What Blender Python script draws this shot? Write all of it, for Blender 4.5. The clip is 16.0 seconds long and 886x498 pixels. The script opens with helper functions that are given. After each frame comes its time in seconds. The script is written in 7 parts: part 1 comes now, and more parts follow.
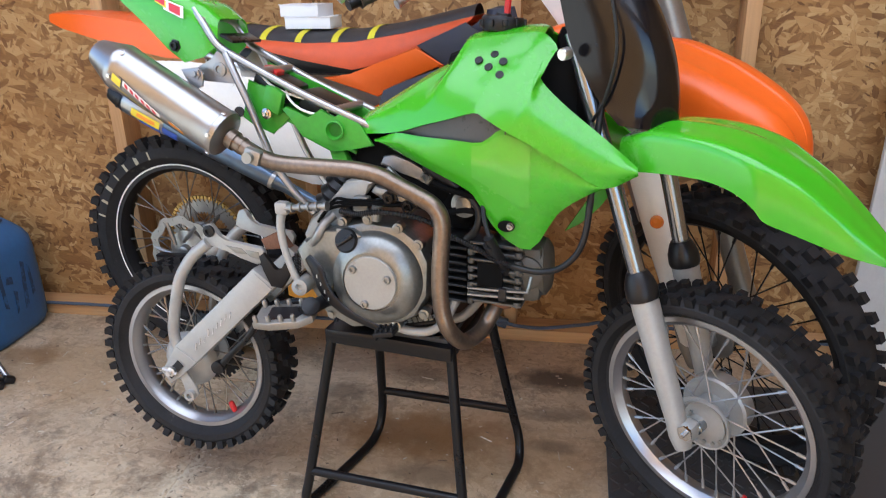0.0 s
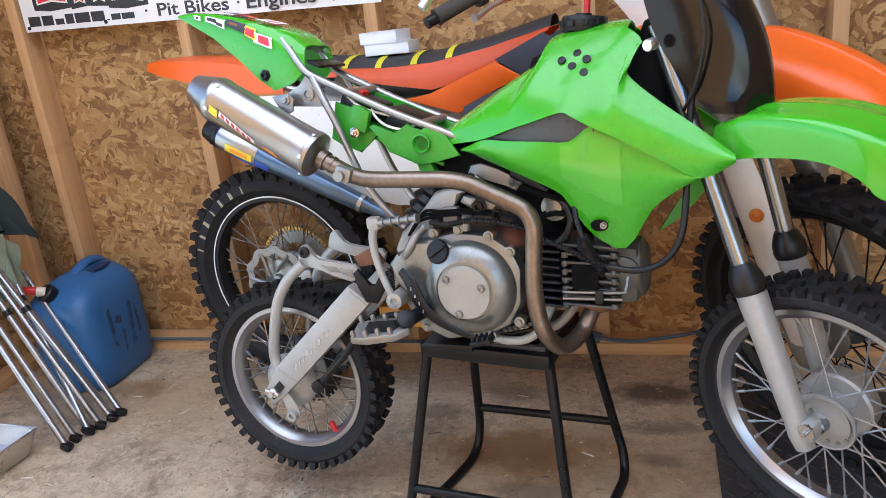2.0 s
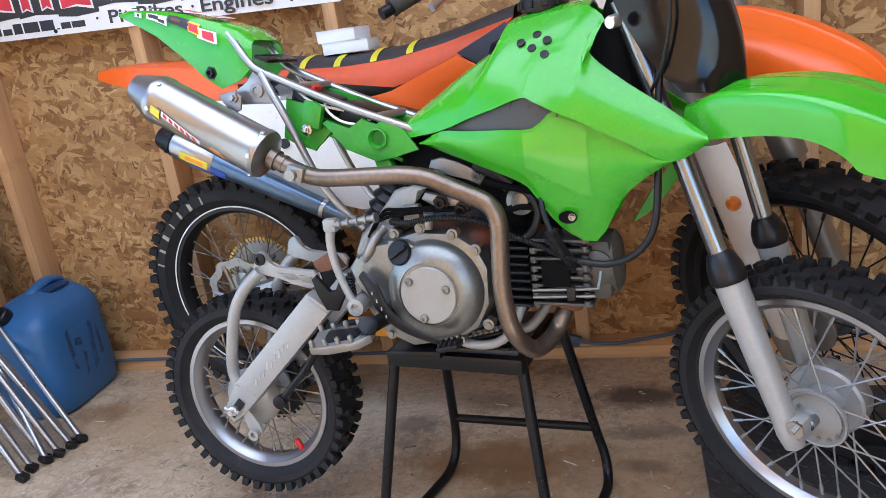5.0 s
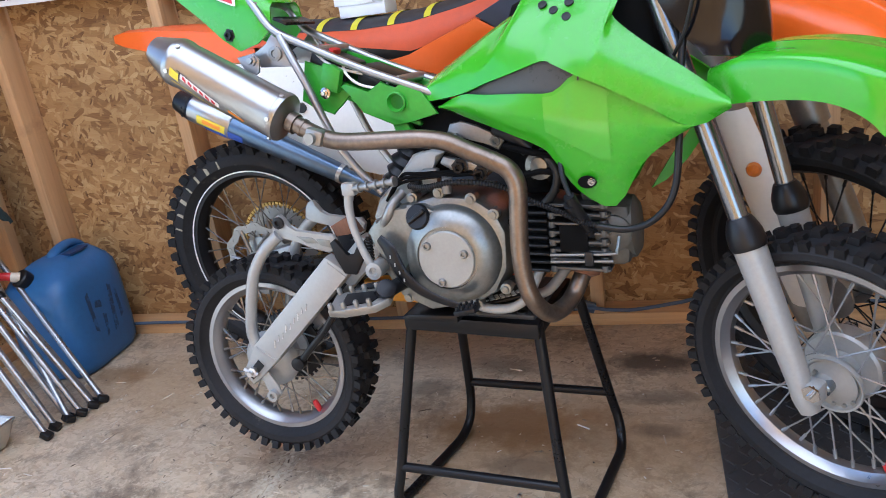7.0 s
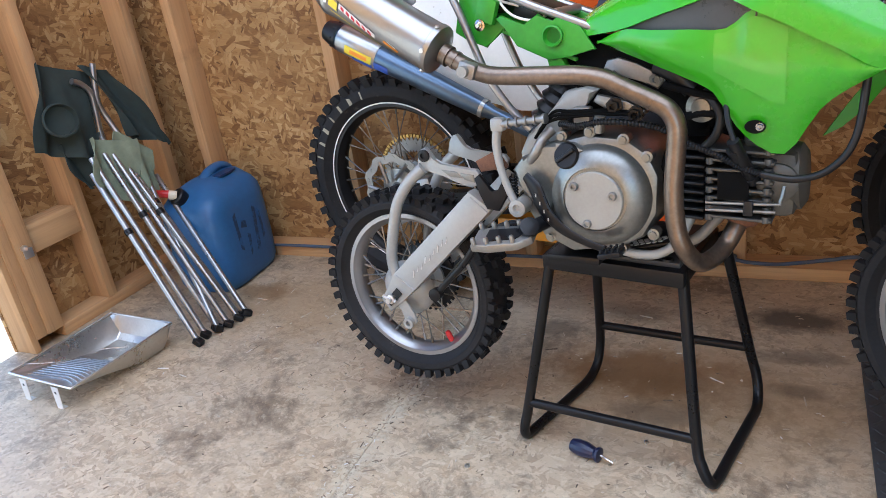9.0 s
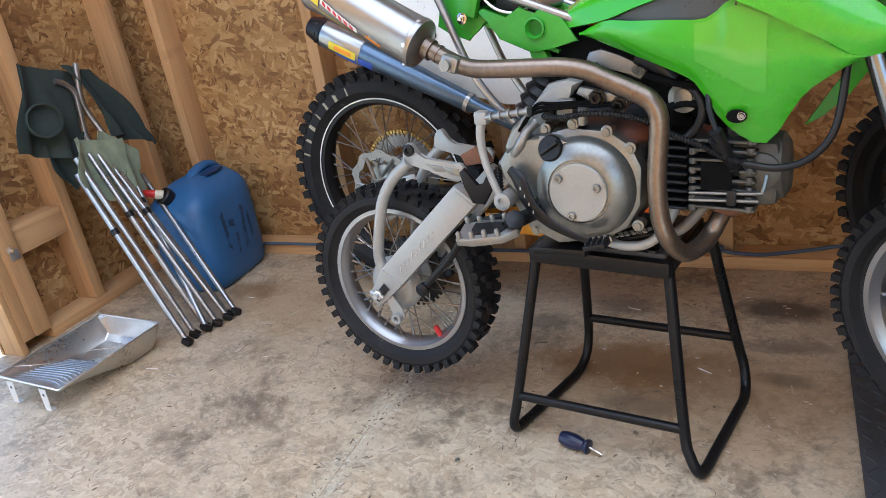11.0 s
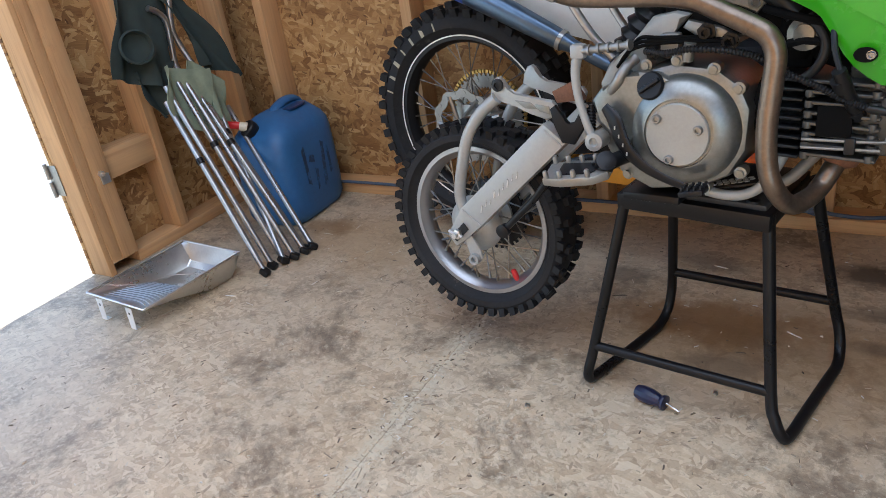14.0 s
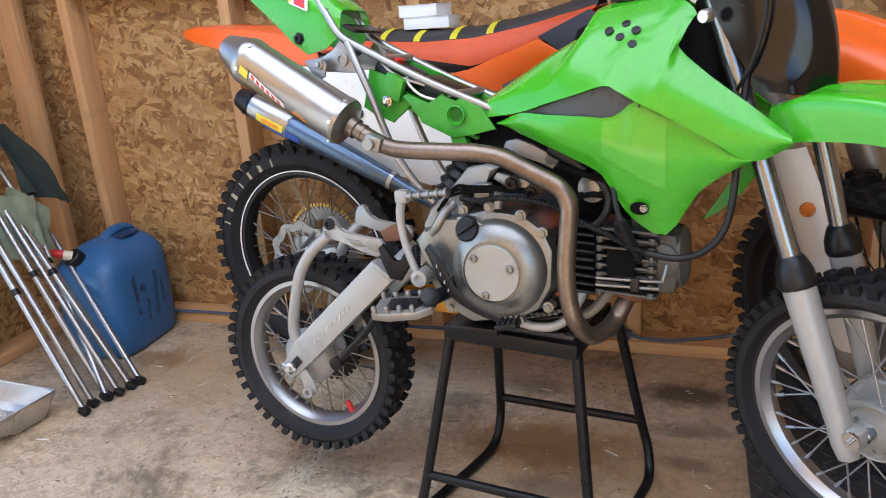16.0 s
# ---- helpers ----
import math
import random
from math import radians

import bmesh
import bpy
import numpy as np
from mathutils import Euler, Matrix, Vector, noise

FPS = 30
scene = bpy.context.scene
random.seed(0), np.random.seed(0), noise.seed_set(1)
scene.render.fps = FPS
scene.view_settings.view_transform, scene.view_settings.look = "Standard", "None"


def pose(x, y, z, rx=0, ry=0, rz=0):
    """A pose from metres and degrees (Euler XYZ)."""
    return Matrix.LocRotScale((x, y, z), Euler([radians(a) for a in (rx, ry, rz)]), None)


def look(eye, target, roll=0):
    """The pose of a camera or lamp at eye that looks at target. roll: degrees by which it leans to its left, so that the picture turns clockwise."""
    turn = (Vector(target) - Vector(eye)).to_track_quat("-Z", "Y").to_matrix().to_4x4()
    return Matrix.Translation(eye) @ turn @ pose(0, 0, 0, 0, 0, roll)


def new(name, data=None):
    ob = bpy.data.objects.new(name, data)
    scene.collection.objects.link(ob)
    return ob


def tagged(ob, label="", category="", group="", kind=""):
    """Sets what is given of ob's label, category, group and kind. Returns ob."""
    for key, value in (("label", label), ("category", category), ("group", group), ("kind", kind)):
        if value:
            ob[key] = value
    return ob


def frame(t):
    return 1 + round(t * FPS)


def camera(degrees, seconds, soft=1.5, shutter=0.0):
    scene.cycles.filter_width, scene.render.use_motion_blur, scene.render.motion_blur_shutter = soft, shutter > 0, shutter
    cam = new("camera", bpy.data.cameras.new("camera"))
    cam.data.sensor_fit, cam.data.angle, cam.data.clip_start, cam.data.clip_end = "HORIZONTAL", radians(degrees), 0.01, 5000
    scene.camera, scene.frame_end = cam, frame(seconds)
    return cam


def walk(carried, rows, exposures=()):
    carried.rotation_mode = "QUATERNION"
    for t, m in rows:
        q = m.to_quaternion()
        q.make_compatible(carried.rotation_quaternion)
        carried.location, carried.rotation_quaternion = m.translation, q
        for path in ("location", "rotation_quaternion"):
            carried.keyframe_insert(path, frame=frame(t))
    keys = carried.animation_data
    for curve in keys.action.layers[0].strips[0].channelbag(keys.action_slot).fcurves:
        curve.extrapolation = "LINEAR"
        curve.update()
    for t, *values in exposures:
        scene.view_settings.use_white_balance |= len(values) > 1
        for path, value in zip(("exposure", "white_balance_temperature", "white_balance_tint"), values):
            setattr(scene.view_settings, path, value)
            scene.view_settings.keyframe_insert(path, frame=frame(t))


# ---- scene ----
cam = camera(62.9, 16.0, 0.35, 0.3)
# seconds, eye in metres, then yaw, pitch and roll in degrees
PATH = [
    (0, 0.580, 0.214, 1.093, 9.802, -21.046, 1.307),
    (0.5, 0.567, 0.188, 1.105, 11.782, -17.713, 1.893),
    (1, 0.561, 0.182, 1.107, 14.656, -16.400, 3.369),
    (1.5, 0.563, 0.185, 1.083, 15.996, -17.057, 5.807),
    (2, 0.558, 0.196, 1.050, 16.228, -17.948, 6.666),
    (2.5, 0.557, 0.209, 1.039, 16.692, -18.193, 7.485),
    (3, 0.566, 0.222, 1.029, 16.869, -17.583, 8.303),
    (3.5, 0.556, 0.244, 1.012, 16.153, -16.636, 8.003),
    (4, 0.556, 0.254, 1.007, 15.297, -16.616, 8.133),
    (4.2, 0.565, 0.264, 1.005, 15.228, -16.651, 8.224),
    (6.3, 0.576, 0.270, 0.997, 14.230, -18.482, 8.040),
    (6.5, 0.575, 0.266, 1.000, 14.809, -18.748, 8.106),
    (7, 0.564, 0.260, 0.996, 16.148, -19.401, 8.276),
    (7.5, 0.554, 0.259, 0.999, 20.302, -20.538, 9.191),
    (8, 0.523, 0.247, 1.002, 24.490, -21.697, 9.041),
    (8.5, 0.519, 0.246, 1.003, 26.169, -22.602, 8.665),
    (8.7, 0.517, 0.245, 1.003, 26.541, -22.841, 8.619),
    (11, 0.528, 0.249, 0.996, 25.961, -23.299, 9.299),
    (11.5, 0.526, 0.253, 0.997, 25.462, -23.715, 9.389),
    (12, 0.528, 0.258, 0.996, 25.319, -24.064, 9.403),
    (12.5, 0.527, 0.258, 0.997, 25.776, -24.338, 9.238),
    (13, 0.527, 0.255, 0.999, 26.318, -24.287, 9.002),
    (13.5, 0.485, 0.229, 0.965, 30.655, -24.458, 8.116),
    (14, 0.496, 0.256, 0.961, 32.630, -26.094, 8.803),
    (14.5, 0.494, 0.253, 0.956, 30.793, -26.606, 8.203),
    (15, 0.539, 0.265, 0.985, 22.941, -23.225, 6.907),
    (15.5, 0.562, 0.248, 0.997, 17.362, -19.001, 5.448),
    (16, 0.546, 0.236, 1.001, 18.766, -18.029, 4.246),
]


def eye_pose(x, y, z, yaw, pitch, roll):
    return pose(x, y, z, 0, 0, yaw) @ pose(0, 0, 0, 90 + pitch) @ pose(0, 0, 0, 0, 0, -roll)


walk(cam, [(t, eye_pose(*r)) for t, *r in PATH], [(0.0, 1.95, 6100, 12), (3.5, 1.95, 5850, 12), (7.0, 1.95, 5650, 12), (11.0, 1.85, 5900, 9), (13.0, 1.86, 5850, 9), (14.0, 1.6, 5900, 9), (16.0, 1.95, 6100, 12)])

# ---- light ----
world = bpy.data.worlds.new("sky")
scene.world = world
world.use_nodes = True
SUN_ELEVATION, SUN_AZIMUTH = 50.0, -4.0     # azimuth of the sun seen from above, from +y clockwise
sky = world.node_tree.nodes.new("ShaderNodeTexSky")
sky.sky_type = 'NISHITA'
sky.sun_disc = False
sky.sun_elevation = radians(SUN_ELEVATION)
sky.sun_rotation = radians(SUN_AZIMUTH)
world.node_tree.links.new(sky.outputs[0], world.node_tree.nodes["Background"].inputs[0])
world.node_tree.nodes["Background"].inputs[1].default_value = 0.15
sun = new("sun", bpy.data.lights.new("sun", 'SUN'))
sun.data.energy, sun.data.angle, sun.data.color = 4.0, radians(0.6), (1.0, 0.95, 0.86)
_d = Vector((math.sin(radians(SUN_AZIMUTH)) * math.cos(radians(SUN_ELEVATION)), math.cos(radians(SUN_AZIMUTH)) * math.cos(radians(SUN_ELEVATION)), math.sin(radians(SUN_ELEVATION))))
sun.matrix_world = look(_d * 20, (0, 0, 0))

# added fill lamp in an assumed roof opening, brightens the floor
ROOF_GAP = (-1.2, 1.5, -0.9, 1.5)      # assumed opening in the unseen roof: x from, to, y from, to
panel = new("added_roof_fill", bpy.data.lights.new("added_roof_fill", 'AREA'))
panel.data.shape, panel.data.size, panel.data.size_y = 'RECTANGLE', ROOF_GAP[1] - ROOF_GAP[0], ROOF_GAP[3] - ROOF_GAP[2]
panel.data.energy, panel.data.color = 16.0, (1.0, 1.0, 1.0)
panel.matrix_world = pose((ROOF_GAP[0] + ROOF_GAP[1]) / 2, (ROOF_GAP[2] + ROOF_GAP[3]) / 2, 2.435)

# ---- materials ----


class Nodes:
    """A node material, built with few words."""

    def __init__(self, name):
        self.m = bpy.data.materials.new(name)
        self.m.use_nodes = True
        self.t = self.m.node_tree
        self.b = self.t.nodes["Principled BSDF"]
        self.co = self.t.nodes.new("ShaderNodeTexCoord").outputs["Object"]

    def add(self, kind, links=(), **values):
        n = self.t.nodes.new("ShaderNode" + kind)
        for k, v in values.items():
            if k in ("operation", "data_type", "blend_type", "feature", "rotation_type", "noise_dimensions", "distance", "wave_type", "bands_direction"):
                if k == "operation":
                    n.operation = v
                elif k == "data_type":
                    n.data_type = v
                elif k == "blend_type":
                    n.blend_type = v
                elif k == "feature":
                    n.feature = v
                elif k == "rotation_type":
                    n.rotation_type = v
                elif k == "wave_type":
                    n.wave_type = v
                elif k == "bands_direction":
                    n.bands_direction = v
            else:
                n.inputs[k.replace("_", " ")].default_value = v
        for socket, out in links:
            self.t.links.new(out, n.inputs[socket])
        return n

    def noise(self, scale, detail=4, rough=0.6, co=None, distortion=0.0):
        return self.add("TexNoise", [("Vector", co or self.co)], Scale=scale, Detail=detail, Roughness=rough, Distortion=distortion)

    def ramp(self, fac, stops):
        n = self.t.nodes.new("ShaderNodeValToRGB")
        e = n.color_ramp.elements
        while len(e) < len(stops):
            e.new(0.5)
        for el, (p, c) in zip(e, stops):
            el.position = p
            el.color = (*c, 1) if len(c) == 3 else c
        self.t.links.new(fac, n.inputs[0])
        return n.outputs[0]

    def grey(self, fac, a, b, lo=0.0, hi=1.0):
        n = self.add("MapRange", [(0, fac)])
        n.inputs[1].default_value, n.inputs[2].default_value, n.inputs[3].default_value, n.inputs[4].default_value = lo, hi, a, b
        return n.outputs[0]

    def mix(self, fac, a, b, blend='MIX'):
        n = self.t.nodes.new("ShaderNodeMix")
        n.data_type, n.blend_type = 'RGBA', blend
        for sock, v in ((n.inputs[0], fac), (n.inputs[6], a), (n.inputs[7], b)):
            if isinstance(v, (int, float)):
                sock.default_value = v
            elif isinstance(v, tuple):
                sock.default_value = (*v, 1)
            else:
                self.t.links.new(v, sock)
        return n.outputs[2]

    def math(self, op, a, b):
        n = self.t.nodes.new("ShaderNodeMath")
        n.operation = op
        for sock, v in zip(n.inputs, (a, b)):
            if isinstance(v, (int, float)):
                sock.default_value = v
            else:
                self.t.links.new(v, sock)
        return n.outputs[0]

    def put(self, **kw):
        for k, v in kw.items():
            s = self.b.inputs[k.replace("_", " ")]
            if isinstance(v, (int, float)):
                s.default_value = v
            elif isinstance(v, tuple):
                s.default_value = (*v, 1)
            else:
                self.t.links.new(v, s)
        return self

    def bump(self, height, strength=0.3, dist=0.002):
        n = self.add("Bump", [("Height", height)], Strength=strength, Distance=dist)
        self.t.links.new(n.outputs[0], self.b.inputs["Normal"])
        return self


def plain(name, col, rough=0.5, metal=0.0, vary=0.12, scale=30.0, bump=0.1, dist=0.0006, wear=0.0, wear_col=(0.2, 0.2, 0.2), coat=0.0, spec=0.5):
    """A painted, moulded or cast surface with a fine grain and larger stains."""
    n = Nodes(name)
    big, fine = n.noise(scale * 0.25, 5), n.noise(scale * 6, 3)
    f = n.math('ADD', n.math('MULTIPLY', big.outputs[0], 0.7), n.math('MULTIPLY', fine.outputs[0], 0.3))
    dark = tuple(c * (1 - vary * 1.6) for c in col)
    light = tuple(min(1, c * (1 + vary * 1.2)) for c in col)
    c = n.ramp(f, [(0.3, dark), (0.7, light)])
    if wear:
        w = n.noise(scale * 0.8, 8, 0.75)
        c = n.mix(n.grey(w.outputs[0], 0, 1, 0.72 - wear * 0.25, 0.75 - wear * 0.2), c, wear_col)
    n.put(Base_Color=c, Metallic=metal, Roughness=n.grey(f, max(0.02, rough - (0.1 if metal < 0.8 else 0.03)), min(1, rough + (0.12 if metal < 0.8 else 0.05)), 0.3, 0.7))
    n.b.inputs["Specular IOR Level"].default_value = spec
    if coat:
        n.b.inputs["Coat Weight"].default_value = coat
        n.b.inputs["Coat Roughness"].default_value = 0.08
    if bump:
        n.bump(f, bump, dist)
    return n.m


def osb(name, axes, palette, contrast=1.0, rough=0.75, dirt=None, chip=1.0, bump=0.35, seams=(), spots=()):
    """Strand board: layers of long flat flakes that overlap in many directions."""
    n = Nodes(name)
    sep = n.add("SeparateXYZ", [(0, n.co)])
    flat = n.add("CombineXYZ", [("X", sep.outputs[axes[0]]), ("Y", sep.outputs[axes[1]])])
    wob = n.noise(9.0, 2, co=flat.outputs[0])
    wsc = n.add("VectorMath", [(0, wob.outputs["Color"])], operation='MULTIPLY')
    wsc.inputs[1].default_value = (0.02, 0.02, 0)
    base = n.add("VectorMath", [(0, flat.outputs[0]), (1, wsc.outputs[0])], operation='ADD')
    rag = n.noise(120.0, 2, co=flat.outputs[0])
    val = None
    rim = None
    for k, (ang, long, wide, size) in enumerate(((12, 0.10, 0.040, 9.0), (78, 0.085, 0.032, 0.40), (-28, 0.095, 0.034, 0.38), (40, 0.075, 0.026, 0.36), (-62, 0.085, 0.024, 0.34), (5, 0.11, 0.030, 0.32))):
        rot = n.add("VectorRotate", [("Vector", base.outputs[0])], rotation_type='Z_AXIS')
        rot.inputs["Angle"].default_value = radians(ang)
        sc = n.add("VectorMath", [(0, rot.outputs[0])], operation='MULTIPLY')
        sc.inputs[1].default_value = (1 / (long * chip), 1 / (wide * chip), 1)
        sh = n.add("VectorMath", [(0, sc.outputs[0])], operation='ADD')
        sh.inputs[1].default_value = (3.7 * k, 1.9 * k, 0)
        v = n.add("TexVoronoi", [("Vector", sh.outputs[0])], Scale=1.0, distance='CHEBYCHEV')
        cs = n.add("SeparateColor", [(0, v.outputs["Color"])])
        fib = n.add("TexNoise", [("Vector", sh.outputs[0])], Scale=1.0, Detail=2.0)
        grain = n.add("VectorMath", [(0, sc.outputs[0])], operation='MULTIPLY')
        grain.inputs[1].default_value = (1.2, 9.0, 1)
        fine = n.add("TexNoise", [("Vector", grain.outputs[0])], Scale=1.0, Detail=3.0)
        tone = n.math('ADD', n.math('ADD', n.math('MULTIPLY', n.math('SUBTRACT', cs.outputs[0], 0.5), 0.5 * contrast), 0.31), n.math('ADD', n.math('MULTIPLY', fine.outputs[0], 0.30), n.math('MULTIPLY', fib.outputs[0], 0.16)))
        if val is None:
            val, rim = tone, n.math('MULTIPLY', fib.outputs[0], 0.0)
            continue
        reach = n.math('ADD', n.math('MULTIPLY', cs.outputs[1], 0.22), n.math('ADD', n.math('MULTIPLY', rag.outputs[0], 0.16), size - 0.24))
        over = n.math('LESS_THAN', v.outputs["Distance"], reach)
        edge = n.math('MULTIPLY', n.math('GREATER_THAN', v.outputs["Distance"], n.math('SUBTRACT', reach, 0.035)), over)
        val = n.mix(over, val, tone)
        rim = n.math('MAXIMUM', n.math('MULTIPLY', rim, n.math('SUBTRACT', 1.0, over)), edge)
    c = n.ramp(val, [(p, q) for p, q in palette])
    # flake edges darkened: a thin shadow line put into the colour
    c = n.mix(n.math('MULTIPLY', rim, 0.22), c, palette[0][1])
    for ang, seed in ((25, 7.3), (-50, 2.1), (85, 5.7)):
        rot = n.add("VectorRotate", [("Vector", base.outputs[0])], rotation_type='Z_AXIS')
        rot.inputs["Angle"].default_value = radians(ang)
        sc = n.add("VectorMath", [(0, rot.outputs[0])], operation='MULTIPLY')
        sc.inputs[1].default_value = (1 / 0.035, 1 / 0.010, 1)
        sh = n.add("VectorMath", [(0, sc.outputs[0])], operation='ADD')
        sh.inputs[1].default_value = (seed, seed * 2, 0)
        v = n.add("TexVoronoi", [("Vector", sh.outputs[0])], Scale=1.0)
        cs = n.add("SeparateColor", [(0, v.outputs["Color"])])
        sliver = n.math('MULTIPLY', n.math('GREATER_THAN', cs.outputs[0], 0.93), n.math('LESS_THAN', v.outputs["Distance"], n.math('MULTIPLY', cs.outputs[1], 0.40)))
        c = n.mix(n.math('MULTIPLY', sliver, 0.75), c, palette[0][1])
    big = n.noise(2.2, 5, co=flat.outputs[0])
    c = n.mix(n.grey(big.outputs[0], 0.0, 0.3, 0.4, 0.7), c, tuple(x * 0.6 for x in palette[1][1]))
    if dirt:
        d1 = n.noise(1.9, 9, 0.72, co=flat.outputs[0])
        c = n.mix(n.grey(d1.outputs[0], 0.22, dirt[1], 0.42, 0.56), c, dirt[0])
        d2 = n.noise(2.6, 9, 0.76, co=flat.outputs[0], distortion=0.3)
        c = n.mix(n.grey(d2.outputs[0], 0.0, 0.74, 0.51, 0.62), c, dirt[2])
        d4 = n.noise(9.0, 7, 0.74, co=flat.outputs[0], distortion=0.3)
        c = n.mix(n.grey(d4.outputs[0], 0.0, 0.55, 0.56, 0.66), c, dirt[2])
        d3 = n.noise(38.0, 7, 0.8, co=flat.outputs[0])
        c = n.mix(n.grey(d3.outputs[0], 0.0, 0.55, 0.54, 0.64), c, dirt[3])
        d5 = n.noise(70.0, 6, 0.8, co=flat.outputs[0])
        c = n.mix(n.grey(d5.outputs[0], 0.0, 0.45, 0.58, 0.66), c, tuple(x * 0.8 for x in dirt[2]))
    for px, py, rx, ry, k, col in spots:
        rag2 = n.noise(6.0, 7, 0.72, co=flat.outputs[0])
        ex = n.math('DIVIDE', n.math('SUBTRACT', sep.outputs[axes[0]], px), rx)
        ey = n.math('DIVIDE', n.math('SUBTRACT', sep.outputs[axes[1]], py), ry)
        far = n.math('ADD', n.math('SQRT', n.math('ADD', n.math('MULTIPLY', ex, ex), n.math('MULTIPLY', ey, ey)), 0.0), n.math('MULTIPLY', n.math('SUBTRACT', rag2.outputs[0], 0.5), 2.6))
        c = n.mix(n.grey(far, k, 0.0, 0.45, 1.15), c, col)
    for at_ in seams:
        off = n.math('ABSOLUTE', n.math('ADD', n.math('SUBTRACT', sep.outputs[axes[0]], at_), n.math('MULTIPLY', n.math('SUBTRACT', n.noise(14.0, 6, 0.7, co=flat.outputs[0]).outputs[0], 0.5), 0.09)), 0.0)
        worn = n.math('MULTIPLY', n.grey(off, 1.0, 0.0, 0.010, 0.046), n.grey(n.noise(90.0, 4, 0.7, co=flat.outputs[0]).outputs[0], 0.15, 0.95, 0.42, 0.56))
        c = n.mix(worn, c, (0.66, 0.58, 0.42))
    n.put(Base_Color=c, Roughness=n.grey(val, rough - 0.1, rough + 0.15))
    n.bump(n.math('SUBTRACT', val, n.math('MULTIPLY', rim, 0.6)), bump, 0.0015)
    return n.m


def timber(name, axis, col, dark):
    """Sawn softwood with long grain along one axis, and knots."""
    n = Nodes(name)
    st = n.add("VectorMath", [(0, n.co)], operation='MULTIPLY')
    s = [38.0, 38.0, 38.0]
    s[axis] = 1.6
    st.inputs[1].default_value = s
    g = n.noise(1.0, 6, 0.65, co=st.outputs[0], distortion=0.8)
    k = n.noise(3.0, 2)
    f = n.math('ADD', n.math('MULTIPLY', g.outputs[0], 0.75), n.math('MULTIPLY', k.outputs[0], 0.3))
    c = n.ramp(f, [(0.3, dark), (0.5, col), (0.72, tuple(min(1, x * 1.2) for x in col))])
    stain = n.noise(6.0, 7, 0.7)
    c = n.mix(n.grey(stain.outputs[0], 0, 0.5, 0.6, 0.8), c, tuple(x * 0.5 for x in dark))
    n.put(Base_Color=c, Roughness=0.75)
    n.bump(g.outputs[0], 0.25, 0.0012)
    return n.m


WALL_PALETTE = [(0.14, (0.09, 0.035, 0.011)), (0.32, (0.25, 0.122, 0.040)), (0.5, (0.40, 0.218, 0.076)), (0.66, (0.49, 0.290, 0.112)), (0.86, (0.62, 0.42, 0.195))]
FLOOR_PALETTE = [(0.14, (0.24, 0.15, 0.085)), (0.34, (0.52, 0.38, 0.23)), (0.55, (0.68, 0.53, 0.34)), (0.85, (0.82, 0.68, 0.47))]
M_OSB_BACK = osb("strand_board", (0, 2), WALL_PALETTE, 1.05, chip=0.72)
M_OSB_SIDE = osb("strand_board_side", (1, 2), WALL_PALETTE, 1.05, chip=0.72)
OILY, RUSTY, EARTH = (0.10, 0.080, 0.062), (0.27, 0.145, 0.055), (0.46, 0.30, 0.145)
STAINS = [(0.42, 1.66, 0.45, 0.22, 0.55, EARTH), (-0.85, 1.90, 0.35, 0.22, 0.45, EARTH), (0.25, 1.72, 0.24, 0.10, 0.72, RUSTY), (0.585, 2.03, 0.14, 0.065, 0.9, OILY), (0.585, 1.85, 0.10, 0.04, 0.55, OILY), (0.0, 1.89, 0.07, 0.05, 0.6, OILY),
          (0.19, 1.995, 0.10, 0.06, 0.5, OILY), (0.59, 1.71, 0.07, 0.03, 0.5, OILY), (-1.03, 1.97, 0.14, 0.06, 0.6, RUSTY), (0.29, 1.57, 0.10, 0.05, 0.5, OILY)]
M_FLOOR = osb("worn_floor_board", (0, 1), FLOOR_PALETTE, 1.1, 0.52, ((0.60, 0.49, 0.35), 0.5, (0.15, 0.11, 0.075), (0.80, 0.68, 0.48)), 0.5, 0.9, (-0.278, 0.941), STAINS)
M_STUD_Z = timber("sawn_pine", 2, (0.55, 0.33, 0.155), (0.36, 0.19, 0.08))
M_STUD_X = timber("sawn_pine_rail", 0, (0.60, 0.36, 0.165), (0.40, 0.21, 0.085))
M_STUD_Y = timber("sawn_pine_sill", 1, (0.55, 0.33, 0.155), (0.36, 0.19, 0.08))
M_GREEN = plain("green_plastic", (0.050, 0.38, 0.010), 0.24, vary=0.03, scale=10, bump=0.02, wear=0.02, wear_col=(0.25, 0.62, 0.16), coat=0.35)
# film on the green; its bright reflection is put into the paler colour
M_SHEEN_FILM = plain("green_film_with_sheen", (0.075, 0.42, 0.026), 0.14, vary=0.05, scale=40, bump=0.05, wear=0.2, wear_col=(0.20, 0.58, 0.10), coat=0.6)
M_GREEN_DULL = plain("green_plastic_inner", (0.04, 0.30, 0.02), 0.36, vary=0.18, scale=20, bump=0.08)
M_ORANGE = plain("orange_plastic", (0.80, 0.125, 0.010), 0.34, vary=0.05, scale=14, bump=0.06)
M_ORANGE_SEAT = plain("orange_vinyl", (0.60, 0.085, 0.022), 0.55, vary=0.1, scale=120, bump=0.3)
M_BLACK_SEAT = plain("black_vinyl", (0.028, 0.026, 0.028), 0.6, vary=0.15, scale=150, bump=0.35)
M_YELLOW = plain("yellow_vinyl", (0.62, 0.55, 0.02), 0.5, vary=0.08, scale=80, bump=0.15)
M_RUBBER = plain("tyre_rubber", (0.021, 0.021, 0.0225), 0.62, vary=0.35, scale=24, bump=0.25, wear=0.35, wear_col=(0.065, 0.060, 0.054), spec=0.2)
